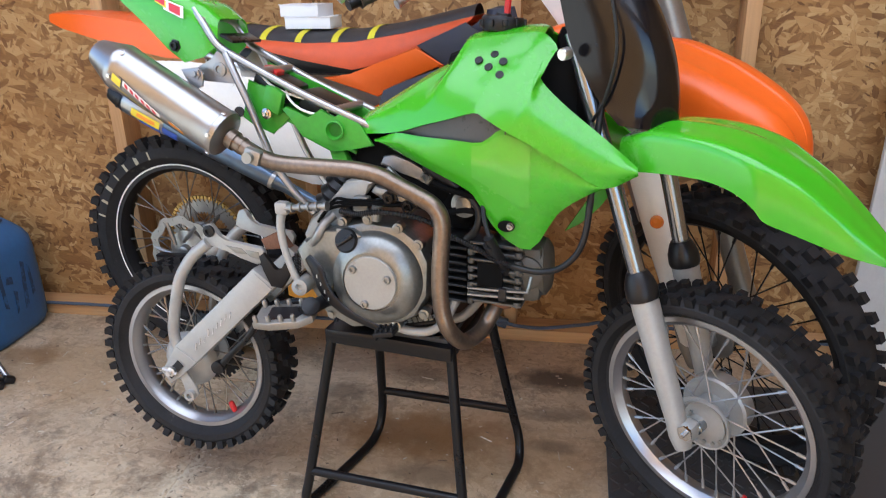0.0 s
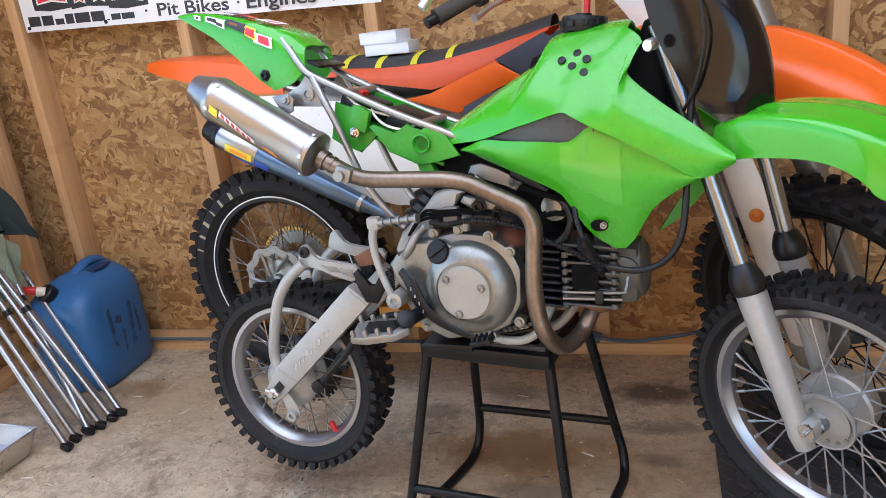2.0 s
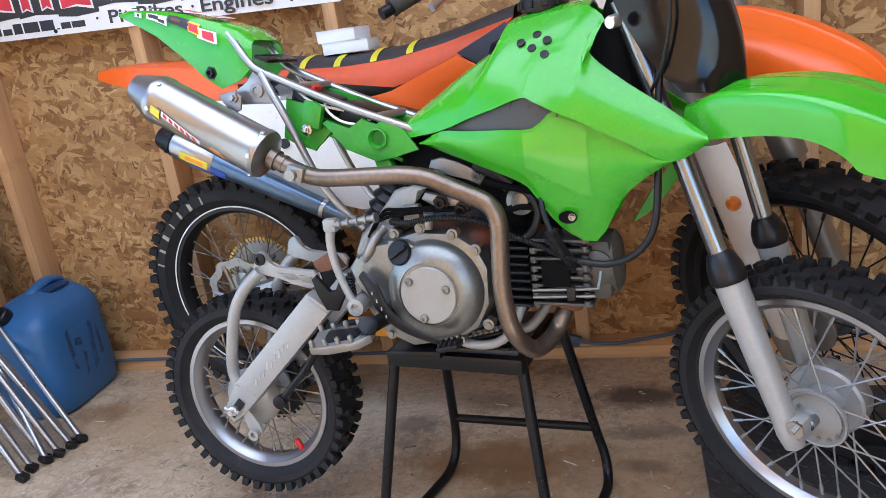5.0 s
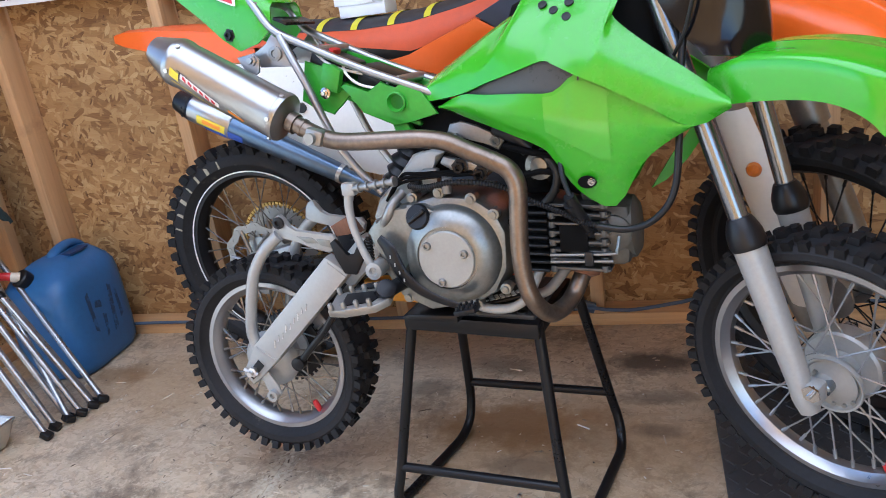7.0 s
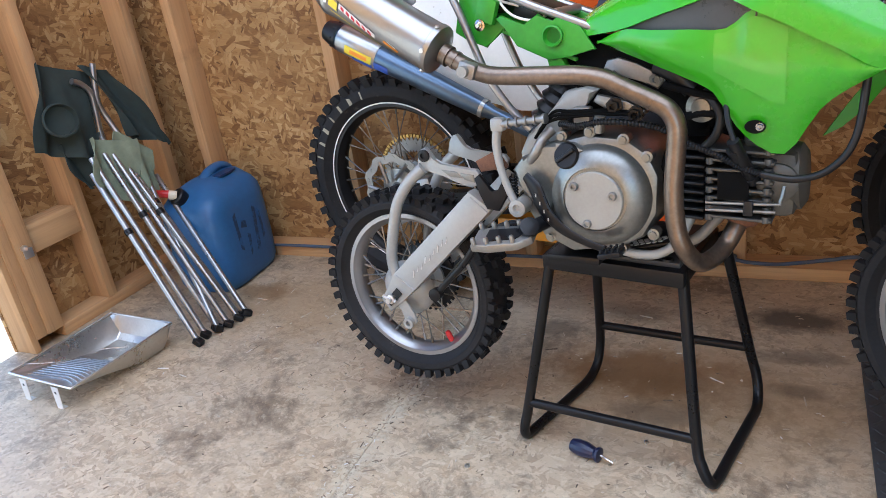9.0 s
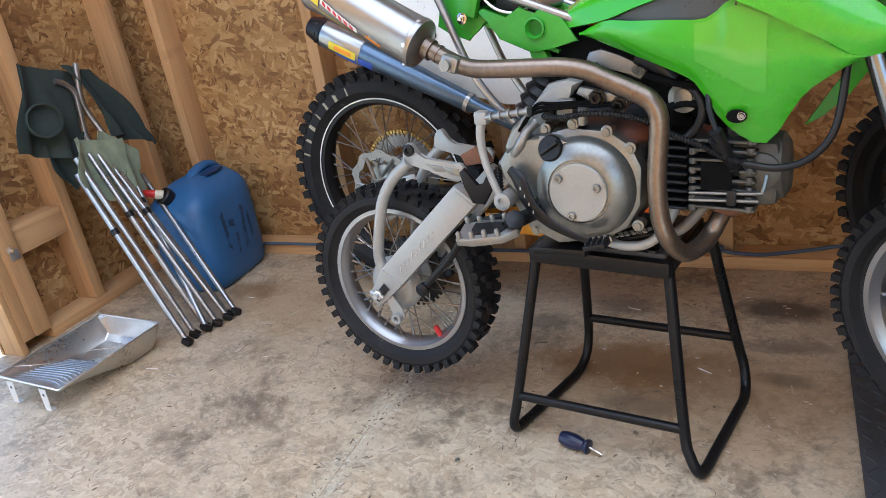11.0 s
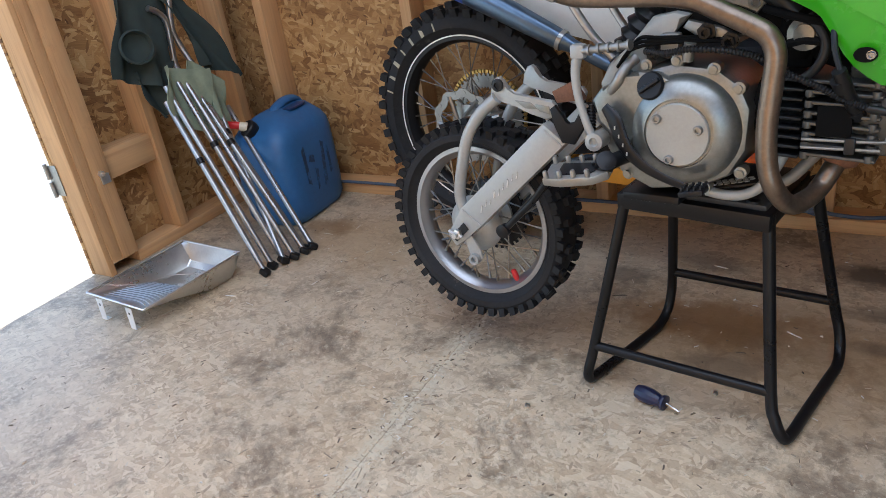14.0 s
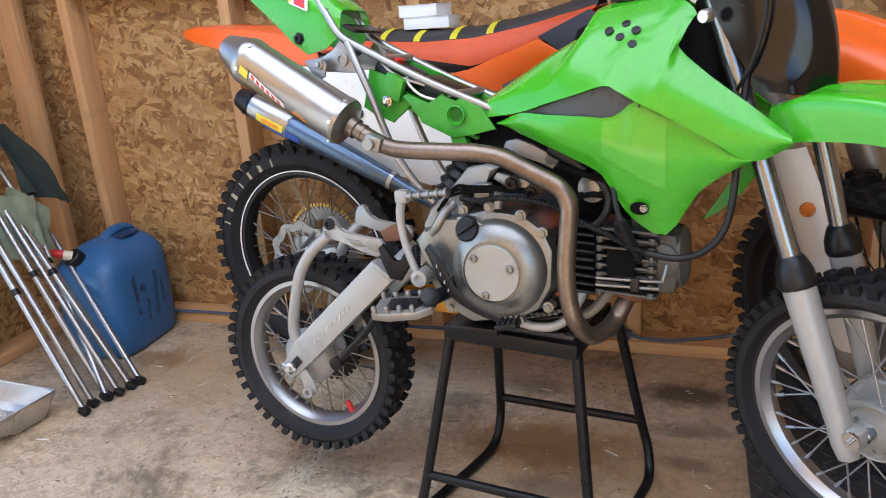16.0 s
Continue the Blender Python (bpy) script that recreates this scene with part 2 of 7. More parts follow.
M_BLACK = plain("black_plastic", (0.010, 0.010, 0.011), 0.38, vary=0.15, scale=40, bump=0.1, spec=0.35)
M_BLACK_SHINE = plain("glossy_black_plastic", (0.005, 0.005, 0.006), 0.13, vary=0.2, scale=30, bump=0.03, wear=0.08, wear_col=(0.022, 0.022, 0.024), spec=0.4)
M_FIN = plain("black_painted_fins", (0.020, 0.020, 0.020), 0.4, 0.3, vary=0.2, scale=40, bump=0.15, wear=0.2, wear_col=(0.16, 0.155, 0.145))
M_HEAD_FIN = plain("weathered_alloy_fins", (0.11, 0.11, 0.105), 0.42, 0.6, vary=0.2, scale=40, bump=0.2, wear=0.35, wear_col=(0.035, 0.033, 0.03))
# near-black without sheen: shade deep between the parts put into their colour
M_DARK = plain("deep_shade_black", (0.006, 0.006, 0.006), 0.8, vary=0.3, scale=30, bump=0.3, spec=0.08)
M_STEEL_BLACK = plain("black_painted_steel", (0.008, 0.008, 0.009), 0.32, vary=0.2, scale=30, bump=0.12, wear=0.12, wear_col=(0.04, 0.038, 0.036), spec=0.28)
M_ALU = plain("cast_aluminium", (0.34, 0.335, 0.315), 0.42, 0.85, vary=0.12, scale=28, bump=0.25, dist=0.001, wear=0.15, wear_col=(0.25, 0.23, 0.2))
M_ALU_BRIGHT = plain("brushed_aluminium", (0.70, 0.69, 0.67), 0.30, 0.95, vary=0.08, scale=40, bump=0.1, wear=0.08, wear_col=(0.36, 0.35, 0.33))
M_SILVER = plain("silver_paint", (0.37, 0.37, 0.35), 0.36, 0.25, vary=0.1, scale=26, bump=0.1, wear=0.06, wear_col=(0.30, 0.29, 0.26))
M_TUBE = plain("bare_steel_tube", (0.36, 0.36, 0.365), 0.28, 0.85, vary=0.1, scale=12, bump=0.0)
M_CASE = plain("engine_case_silver", (0.265, 0.27, 0.255), 0.34, 0.8, vary=0.22, scale=24, bump=0.15, dist=0.0008, wear=0.12, wear_col=(0.16, 0.15, 0.13))
M_CHROME = plain("chrome", (0.50, 0.49, 0.48), 0.13, 1.0, vary=0.05, scale=20, bump=0.0)
# chrome darkened and cooled: a dark room's reflection put into the colour
M_CHROME_DIM = plain("chrome_dark_reflection", (0.27, 0.29, 0.31), 0.22, 0.9, vary=0.04, scale=20, bump=0.0)
M_SPOKE_BRIGHT = plain("zinc_spoke", (0.34, 0.345, 0.35), 0.36, 0.6, vary=0.1, scale=30, bump=0.0)
M_SPOKE = plain("dull_steel_spoke", (0.24, 0.225, 0.20), 0.32, 0.9, vary=0.15, scale=30, bump=0.0)
M_RIM = plain("polished_rim", (0.40, 0.40, 0.41), 0.3, 0.9, vary=0.06, scale=20, bump=0.0)
M_TITAN = plain("brushed_titanium", (0.37, 0.37, 0.365), 0.3, 0.95, vary=0.06, scale=14, bump=0.0)
M_WHITE = plain("white_plastic", (0.78, 0.77, 0.73), 0.42, vary=0.05, scale=20, bump=0.08, wear=0.15, wear_col=(0.5, 0.46, 0.4))
M_RUST = plain("rusty_steel", (0.22, 0.10, 0.055), 0.7, 0.3, vary=0.35, scale=40, bump=0.4)
M_BROWN_PIPE = plain("heat_browned_steel", (0.23, 0.18, 0.14), 0.34, 0.9, vary=0.3, scale=22, bump=0.12, wear=0.2, wear_col=(0.16, 0.10, 0.07))
M_RED = plain("red_plastic", (0.55, 0.02, 0.02), 0.35, vary=0.1)
M_GOLD = plain("gold_anodised", (0.62, 0.42, 0.14), 0.35, 0.9, vary=0.15, scale=40)
M_BLUE_CAN = plain("blue_jerrycan_plastic", (0.030, 0.125, 0.30), 0.46, vary=0.16, scale=10, bump=0.15, dist=0.001, wear=0.12, wear_col=(0.13, 0.20, 0.28))
M_CANVAS = plain("dark_green_canvas", (0.028, 0.042, 0.038), 0.9, vary=0.2, scale=160, bump=0.5, dist=0.001)
M_CANVAS_LIGHT = plain("faded_green_canvas", (0.22, 0.26, 0.18), 0.9, vary=0.15, scale=160, bump=0.5, dist=0.001)
M_MAT = plain("black_rubber_mat", (0.050, 0.050, 0.051), 0.6, vary=0.2, scale=12, bump=0.15, wear=0.2, wear_col=(0.09, 0.085, 0.075))
M_VINYL = plain("white_banner_vinyl", (0.80, 0.80, 0.79), 0.45, vary=0.03, scale=8, bump=0.1, dist=0.003)
M_INK = plain("black_ink", (0.03, 0.03, 0.033), 0.5, vary=0.1, bump=0)
M_RED_INK = plain("red_ink", (0.60, 0.035, 0.055), 0.5, vary=0.12, scale=40, bump=0)
M_WHITE_INK = plain("pale_ink", (0.82, 0.80, 0.76), 0.5, vary=0.05, bump=0)
M_YELLOW_INK = plain("yellow_ink", (0.78, 0.62, 0.03), 0.45, vary=0.08, bump=0)
M_ORANGE_INK = plain("orange_ink", (0.85, 0.30, 0.02), 0.45, vary=0.08, bump=0)
M_BLUE_INK = plain("blue_ink", (0.04, 0.10, 0.45), 0.45, vary=0.1, bump=0)
M_NAVY = plain("navy_rubber", (0.03, 0.035, 0.055), 0.55, vary=0.15, scale=90, bump=0.2)
M_CARD = plain("white_card", (0.74, 0.75, 0.77), 0.6, vary=0.03, scale=20, bump=0.08)
M_CABLE = plain("blue_grey_cable", (0.07, 0.10, 0.15), 0.5, vary=0.1)
M_EARTH = plain("pale_gravel_ground", (0.36, 0.345, 0.29), 0.9, vary=0.2, scale=8, bump=0.5, dist=0.01)

# ---- mesh tools ----


def thing(name, label, category, m=None, group="", kind=""):
    ob = new(name)
    if m is not None:
        ob.matrix_world = m
    return tagged(ob, label, category, group, kind)


def finish(bm, smooth=40):
    bmesh.ops.recalc_face_normals(bm, faces=bm.faces)
    lim = radians(smooth)
    for f in bm.faces:
        f.smooth = True
    for e in bm.edges:
        e.smooth = not (len(e.link_faces) == 2 and e.calc_face_angle(0) > lim)


def part(name, bm, material, parent=None, label="", smooth=40):
    finish(bm, smooth)
    me = bpy.data.meshes.new(name)
    bm.to_mesh(me)
    bm.free()
    me.materials.append(material)
    ob = new(name, me)
    if parent is not None:
        ob.parent = parent
    if label:
        ob["label"] = label
    return ob


def structure(name, bm, material, label):
    return tagged(part(name, bm, material), label, "structure", "", "structure")


def box(bm, c, s, bevel=0.0, m=None, seg=2):
    """A box at centre c of size s, bevelled, turned by m about its centre."""
    r = bmesh.ops.create_cube(bm, size=1.0)
    vs = r["verts"]
    for v in vs:
        v.co = Vector((v.co.x * s[0], v.co.y * s[1], v.co.z * s[2]))
    if bevel:
        es = list({e for v in vs for e in v.link_edges})
        out = bmesh.ops.bevel(bm, geom=es, offset=bevel, segments=seg, profile=0.5, affect='EDGES')
        vs = list({v for f in out["faces"] for v in f.verts} | {v for v in vs if v.is_valid})
    mm = Matrix.Translation(c) @ (m if m is not None else Matrix.Identity(4))
    for v in vs:
        v.co = mm @ v.co
    return vs


def spline(pts, n=8):
    """Catmull-Rom through the points."""
    p = [Vector(q) for q in pts]
    if len(p) < 3:
        return [p[0].lerp(p[-1], i / n) for i in range(n + 1)]
    p = [p[0] * 2 - p[1]] + p + [p[-1] * 2 - p[-2]]
    out = []
    for i in range(1, len(p) - 2):
        a, b, c, d = p[i - 1:i + 3]
        for k in range(n):
            t = k / n
            out.append(0.5 * ((2 * b) + (c - a) * t + (2 * a - 5 * b + 4 * c - d) * t * t + (3 * b - a - 3 * c + d) * t ** 3))
    return out + [p[-2]]


def tube(bm, pts, r, sides=12, smooth=8, cap=True, flat=None):
    """A pipe along the points; r: one radius or one for each end of the way; flat: (across, up) factors."""
    way = spline(pts, smooth) if smooth else [Vector(p) for p in pts]
    n = len(way)
    rad = (lambda i: r) if isinstance(r, (int, float)) else (lambda i: float(np.interp(i / (n - 1), np.linspace(0, 1, len(r)), r)))
    up = Vector((0, 0, 1)) if abs((way[1] - way[0]).normalized().z) < 0.9 else Vector((1, 0, 0))
    rings = []
    fa, fb = flat or (1, 1)
    for i, p in enumerate(way):
        t = (way[min(i + 1, n - 1)] - way[max(i - 1, 0)]).normalized()
        side = t.cross(up).normalized()
        up = side.cross(t).normalized()
        rings.append([bm.verts.new(p + side * math.cos(a) * rad(i) * fa + up * math.sin(a) * rad(i) * fb) for a in (2 * math.pi * k / sides for k in range(sides))])
    for a, b in zip(rings, rings[1:]):
        for k in range(sides):
            bm.faces.new((a[k], a[(k + 1) % sides], b[(k + 1) % sides], b[k]))
    if cap:
        bm.faces.new(rings[0][::-1])
        bm.faces.new(rings[-1])
    return rings


def frame_of(axis):
    z = Vector(axis).normalized()
    x = z.orthogonal().normalized()
    return Matrix((x, z.cross(x), z)).transposed().to_4x4()


def lathe(bm, profile, c, axis, sides=24, cap=True):
    """Turned solid: (radius, along) points round an axis through c."""
    m = Matrix.Translation(c) @ frame_of(axis)
    rings = []
    for r, h in profile:
        rings.append([bm.verts.new(m @ Vector((r * math.cos(a), r * math.sin(a), h))) for a in (2 * math.pi * k / sides for k in range(sides))])
    for a, b in zip(rings, rings[1:]):
        for k in range(sides):
            bm.faces.new((a[k], a[(k + 1) % sides], b[(k + 1) % sides], b[k]))
    if cap:
        for ring, rev in ((rings[0], True), (rings[-1], False)):
            if (ring[0].co - ring[sides // 2].co).length > 1e-6:
                bm.faces.new(ring[::-1] if rev else ring)
    return rings


def ring_solid(bm, profile, c, axis, sides=48):
    """A closed ring: the profile's last point joins its first."""
    return lathe(bm, list(profile) + [profile[0]], c, axis, sides, cap=False)


def slab(bm, outline, thick, place, bevel=0.0):
    """An outline of (a, b) points, thickened to both sides, put in place by a function of (a, b, depth) or a matrix."""
    fn = place if callable(place) else (lambda a, b, d: place @ Vector((a, b, d)))
    front = [bm.verts.new(fn(a, b, -thick / 2)) for a, b in outline]
    back = [bm.verts.new(fn(a, b, thick / 2)) for a, b in outline]
    f1, f2 = bm.faces.new(front), bm.faces.new(back[::-1])
    n = len(outline)
    for k in range(n):
        bm.faces.new((front[k], back[k], back[(k + 1) % n], front[(k + 1) % n]))
    if bevel:
        es = list({e for f in (f1, f2) for e in f.edges})
        bmesh.ops.bevel(bm, geom=es, offset=bevel, segments=2, profile=0.5, affect='EDGES')
    return f1, f2


def upright(v=0.0):
    """Places an outline in the upright plane of a bike: along, up, sideways."""
    return lambda a, b, d: Vector((a, v + d, b))


def grid_skin(bm, rows, thick=0.0):
    """A skin over rows of points (all of one length); thick gives it a second side and edges."""
    nr, nc = len(rows), len(rows[0])
    P = [[Vector(p) for p in r] for r in rows]
    front = [[bm.verts.new(p) for p in r] for r in P]
    for i in range(nr - 1):
        for k in range(nc - 1):
            bm.faces.new((front[i][k], front[i][k + 1], front[i + 1][k + 1], front[i + 1][k]))
    if not thick:
        return
    back = []
    for i in range(nr):
        row = []
        for k in range(nc):
            a = P[min(i + 1, nr - 1)][k] - P[max(i - 1, 0)][k]
            b = P[i][min(k + 1, nc - 1)] - P[i][max(k - 1, 0)]
            n = a.cross(b)
            n = n.normalized() if n.length > 1e-12 else Vector((0, 0, 0))
            row.append(bm.verts.new(P[i][k] - n * thick))
        back.append(row)
    for i in range(nr - 1):
        for k in range(nc - 1):
            bm.faces.new((back[i][k], back[i + 1][k], back[i + 1][k + 1], back[i][k + 1]))
    ring = [(0, k) for k in range(nc)] + [(i, nc - 1) for i in range(1, nr)] + [(nr - 1, k) for k in range(nc - 2, -1, -1)] + [(i, 0) for i in range(nr - 2, 0, -1)]
    for (a, b), (c, d) in zip(ring, ring[1:] + ring[:1]):
        bm.faces.new((front[a][b], back[a][b], back[c][d], front[c][d]))


def bolt(bm, c, axis, r=0.007, h=0.006):
    lathe(bm, [(r * 1.5, 0), (r * 1.5, h * 0.25), (r, h * 0.3), (r, h), (r * 0.55, h), (r * 0.5, h * 0.5)], c, axis, 6 if r > 0.006 else 8)

# ---- the shed ----
WY, OY = 2.251, 2.340          # front of the back studs, face of the back boards
LX, LO = -1.545, -1.634        # inner face of the left studs, face of the left boards
RX = 2.35                      # right boards
FY = -1.20                     # boards behind the camera
TOP = 2.44
DOOR0, DOOR1 = -1.10, 1.47      # doorway in the left wall, along y
EAVE = 2.3

bm = bmesh.new()
box(bm, ((RX + LO) / 2, (OY + FY) / 2, -0.035), (RX - LO + 0.02, OY - FY + 0.02, 0.03))
fl_ = structure("floor", bm, M_FLOOR, "worn dirty strand board shed floor with oil stains")
edges = [LO, -0.278, 0.941, 2.16, RX]
for x0, x1 in zip(edges, edges[1:]):
    bm = bmesh.new()
    box(bm, ((x0 + x1) / 2, (OY + FY) / 2, -0.009), (x1 - x0 - 0.0012, OY - FY, 0.018), 0.0008)
    part("floor_sheet", bm, M_FLOOR, fl_)
bm = bmesh.new()
box(bm, ((RX + LO) / 2, OY + 0.006, TOP / 2), (RX - LO + 0.04, 0.012, TOP))
structure("wall_back", bm, M_OSB_BACK, "bare strand board back wall of the shed")
bm = bmesh.new()
box(bm, (LO - 0.006, (OY + DOOR1) / 2, TOP / 2), (0.012, OY - DOOR1, TOP))
box(bm, (LO - 0.006, (DOOR0 + FY) / 2, TOP / 2), (0.012, DOOR0 - FY, TOP))
box(bm, (LO - 0.006, (DOOR0 + DOOR1) / 2, (EAVE + TOP) / 2), (0.012, DOOR1 - DOOR0, TOP - EAVE))
structure("wall_left", bm, M_OSB_SIDE, "bare strand board side wall with an open doorway")
bm = bmesh.new()
box(bm, (RX + 0.006, (OY + FY) / 2, TOP / 2), (0.012, OY - FY, TOP))
structure("wall_right", bm, M_OSB_SIDE, "bare strand board side wall")
bm = bmesh.new()
OPEN0, OPEN1, LINTEL = 0.65, 2.1, 2.05      # unseen doorway in the wall behind, assumed from the light on facing sides
box(bm, ((RX + OPEN1) / 2, FY - 0.006, TOP / 2), (RX - OPEN1, 0.012, TOP))
box(bm, ((OPEN0 + LO) / 2, FY - 0.006, TOP / 2), (OPEN0 - LO, 0.012, TOP))
box(bm, ((OPEN0 + OPEN1) / 2, FY - 0.006, (LINTEL + TOP) / 2), (OPEN1 - OPEN0, 0.012, TOP - LINTEL))
structure("wall_front", bm, M_OSB_BACK, "unseen strand board wall with an assumed open doorway")
# unseen roof, its opening made up to let the fill lamp and sky in
bm = bmesh.new()
box(bm, ((ROOF_GAP[0] + LO) / 2, (OY + FY) / 2, TOP + 0.008), (ROOF_GAP[0] - LO, OY - FY + 0.04, 0.012))
box(bm, ((ROOF_GAP[1] + RX) / 2, (OY + FY) / 2, TOP + 0.008), (RX - ROOF_GAP[1], OY - FY + 0.04, 0.012))
box(bm, ((ROOF_GAP[0] + ROOF_GAP[1]) / 2, (ROOF_GAP[2] + FY) / 2, TOP + 0.008), (ROOF_GAP[1] - ROOF_GAP[0], ROOF_GAP[2] - FY, 0.012))
box(bm, ((ROOF_GAP[0] + ROOF_GAP[1]) / 2, (ROOF_GAP[3] + OY) / 2, TOP + 0.008), (ROOF_GAP[1] - ROOF_GAP[0], OY - ROOF_GAP[3], 0.012))
structure("ceiling", bm, M_OSB_SIDE, "unseen strand board roof underside with an added opening")
bm = bmesh.new()
box(bm, (0, 0, -0.16), (400, 400, 0.2))
tagged(part("ground", bm, M_EARTH), "pale sunlit ground outside the shed", "ground", "", "structure")

# framing: back studs at two-foot centres, plates, left studs
for x in (-1.395, -0.785, -0.175, 0.435, 1.045, 1.655, 2.26):
    bm = bmesh.new()
    box(bm, (x, (WY + OY) / 2 - 0.001, (TOP + 0.038) / 2), (0.038, OY - WY - 0.002, TOP - 0.04), 0.002)
    structure("stud", bm, M_STUD_Z, "rough sawn pine wall stud")
bm = bmesh.new()
box(bm, ((RX + LX) / 2, (WY + OY) / 2 - 0.002, 0.019), (RX - LX - 0.002, OY - WY, 0.038), 0.002)
structure("sill_plate", bm, M_STUD_X, "pine bottom plate along the back wall")
for y, w in ((1.51, 0.038), (1.56, 0.06), (1.80, 0.038), (OY - 0.12, 0.038)):
    bm = bmesh.new()
    box(bm, ((LX + LO) / 2 + 0.001 + 0.004 * (w > 0.05), y, (TOP + 0.038) / 2), (LX - LO - 0.002, w, TOP - 0.04), 0.002)
    structure("stud", bm, M_STUD_Z, "rough sawn pine wall stud")
bm = bmesh.new()
box(bm, ((LX + LO) / 2 - 0.001, (1.59 + WY) / 2, 0.019), (LX - LO - 0.004, WY - 1.59, 0.038), 0.002)
structure("sill_plate", bm, M_STUD_Y, "pine bottom plate along the side wall")
bm = bmesh.new()
box(bm, ((LX + LO) / 2 - 0.004, 1.685, 0.335), (LX - LO - 0.012, 0.188, 0.089), 0.002)
structure("noggin", bm, M_STUD_Y, "short pine block between two studs")
# door jamb, hinge and latch
bm = bmesh.new()
box(bm, (LO + 0.035, DOOR1 + 0.014, EAVE / 2), (0.10, 0.022, EAVE), 0.002)
structure("door_jamb", bm, M_STUD_Z, "weathered pine door jamb")
bm = bmesh.new()
for z in (0.36, 0.30):
    tube(bm, [(LO - 0.03, DOOR1 - 0.004, z - 0.025), (LO - 0.03, DOOR1 - 0.004, z + 0.025)], 0.007, 10, 1)
box(bm, (LO - 0.01, DOOR1 + 0.001, 0.33), (0.05, 0.003, 0.10), 0.001)
structure("door_hinge", bm, M_ALU, "grey steel door hinge")
bm = bmesh.new()
lathe(bm, [(0.010, 0), (0.010, 0.01), (0.006, 0.012), (0.006, 0.03), (0.0, 0.03)], (LX + 0.004, 1.555, 0.325), (1, 0, 0), 12)
box(bm, (LX + 0.006, 1.565, 0.305), (0.006, 0.03, 0.03), 0.001)
structure("door_latch", bm, M_ALU_BRIGHT, "small bright steel latch")

# ---- wheels ----
spoke_meshes = {}


def spoke_mesh(r0, r1, y0, lean):
    key = (round(r0, 3), round(r1, 3), round(y0, 3), round(lean, 2))
    if key not in spoke_meshes:
        bm = bmesh.new()
        a = Vector((r0 * math.sin(lean), y0, r0 * math.cos(lean)))
        b = Vector((0, y0 * 0.12, r1))
        tube(bm, [a, b - (b - a).normalized() * 0.016], 0.0016, 6, 0)
        tube(bm, [b - (b - a).normalized() * 0.017, b], 0.0031, 6, 0)
        finish(bm)
        me = bpy.data.meshes.new("spoke")
        bm.to_mesh(me)
        bm.free()
        spoke_meshes[key] = me
    return spoke_meshes[key]


def wheel(name, owner, m, R, rim_r, width, knobs, spokes, hub_r, rim_mat, hub_mat, spoke_mat, rim_w, label, rim_label, knob=(0.016, 0.012)):
    """A spoked off-road wheel; its axle runs along y of m. The hub carries tyre, rim and spokes."""
    q = lambda x, y, z: m @ Vector((x, y, z))
    ax = m.to_3x3() @ Vector((0, 1, 0))
    c = m.translation
    bm = bmesh.new()
    h = rim_w * 0.75
    lathe(bm, [(0.012, -h * 1.5), (0.016, -h * 1.45), (0.018, -h * 1.1), (hub_r * 0.62, -h), (hub_r, -h * 0.92), (hub_r, -h * 0.78), (hub_r * 0.66, -h * 0.6), (hub_r * 0.62, 0),
               (hub_r * 0.66, h * 0.6), (hub_r * 1.02, h * 0.78), (hub_r * 1.02, h * 0.95), (hub_r * 0.6, h * 1.02), (0.016, h * 1.4), (0.01, h * 1.45)], c, ax, 28)
    hub = part(name, bm, hub_mat, owner, label)
    # rim: two flanges, drop centre
    w = rim_w / 2
    bm = bmesh.new()
    ring_solid(bm, [(rim_r, -w), (rim_r + 0.001, -w + 0.004), (rim_r - 0.008, -w + 0.006), (rim_r - 0.012, -w * 0.5), (rim_r - 0.013, w * 0.5), (rim_r - 0.008, w - 0.006), (rim_r + 0.001, w - 0.004),
                    (rim_r, w), (rim_r - 0.009, w), (rim_r - 0.013, w * 0.72), (rim_r - 0.020, w * 0.4), (rim_r - 0.022, 0), (rim_r - 0.020, -w * 0.4), (rim_r - 0.013, -w * 0.72), (rim_r - 0.009, -w)], c, ax, 72)
    part("rim", bm, rim_mat, hub, rim_label, 30)
    # carcass and knobs
    W, Rc = width / 2, R - knob[1]
    bm = bmesh.new()
    prof = [(rim_r - 0.004, -w * 0.86), (rim_r + 0.006, -w * 1.02), (rim_r + (Rc - rim_r) * 0.35, -W * 0.97), (rim_r + (Rc - rim_r) * 0.62, -W), (rim_r + (Rc - rim_r) * 0.85, -W * 0.84), (Rc - 0.003, -W * 0.5), (Rc, 0)]
    prof = prof + [(r, -y) for r, y in prof[-2::-1]]
    ring_solid(bm, prof, c, ax, 72)
    kl, kh = knob
    n = knobs

    part("tyre", bm, M_RUBBER, hub, "black knobbly off-road tyre with dusty sidewall", 35)
    made = {}

    def block(a, y0, y1, r0, dr, dy, half):
        """One tread block, its root on the carcass at r0, its head dr higher and dy further out; alike blocks share a mesh."""
        key = (y0, y1)
        if key not in made:
            v = []
            for rr, oy, s in ((r0 - 0.004, 0.0, 1.0), (r0 + dr, dy, 0.82)):
                for da, y in ((-1, y0), (1, y0), (1, y1), (-1, y1)):
                    t = da * half * s / R
                    v.append((rr * math.sin(t), y + oy, rr * math.cos(t)))
            made[key] = bpy.data.meshes.new("tread_block")
            made[key].from_pydata(v, [], [(4, 5, 6, 7), (0, 1, 5, 4), (1, 2, 6, 5), (2, 3, 7, 6), (3, 0, 4, 7), (3, 2, 1, 0)])
            made[key].materials.append(M_RUBBER)
        ob = new("tread_block", made[key])
        ob.parent = hub
        ob.matrix_basis = m @ Matrix.Rotation(a, 4, 'Y')

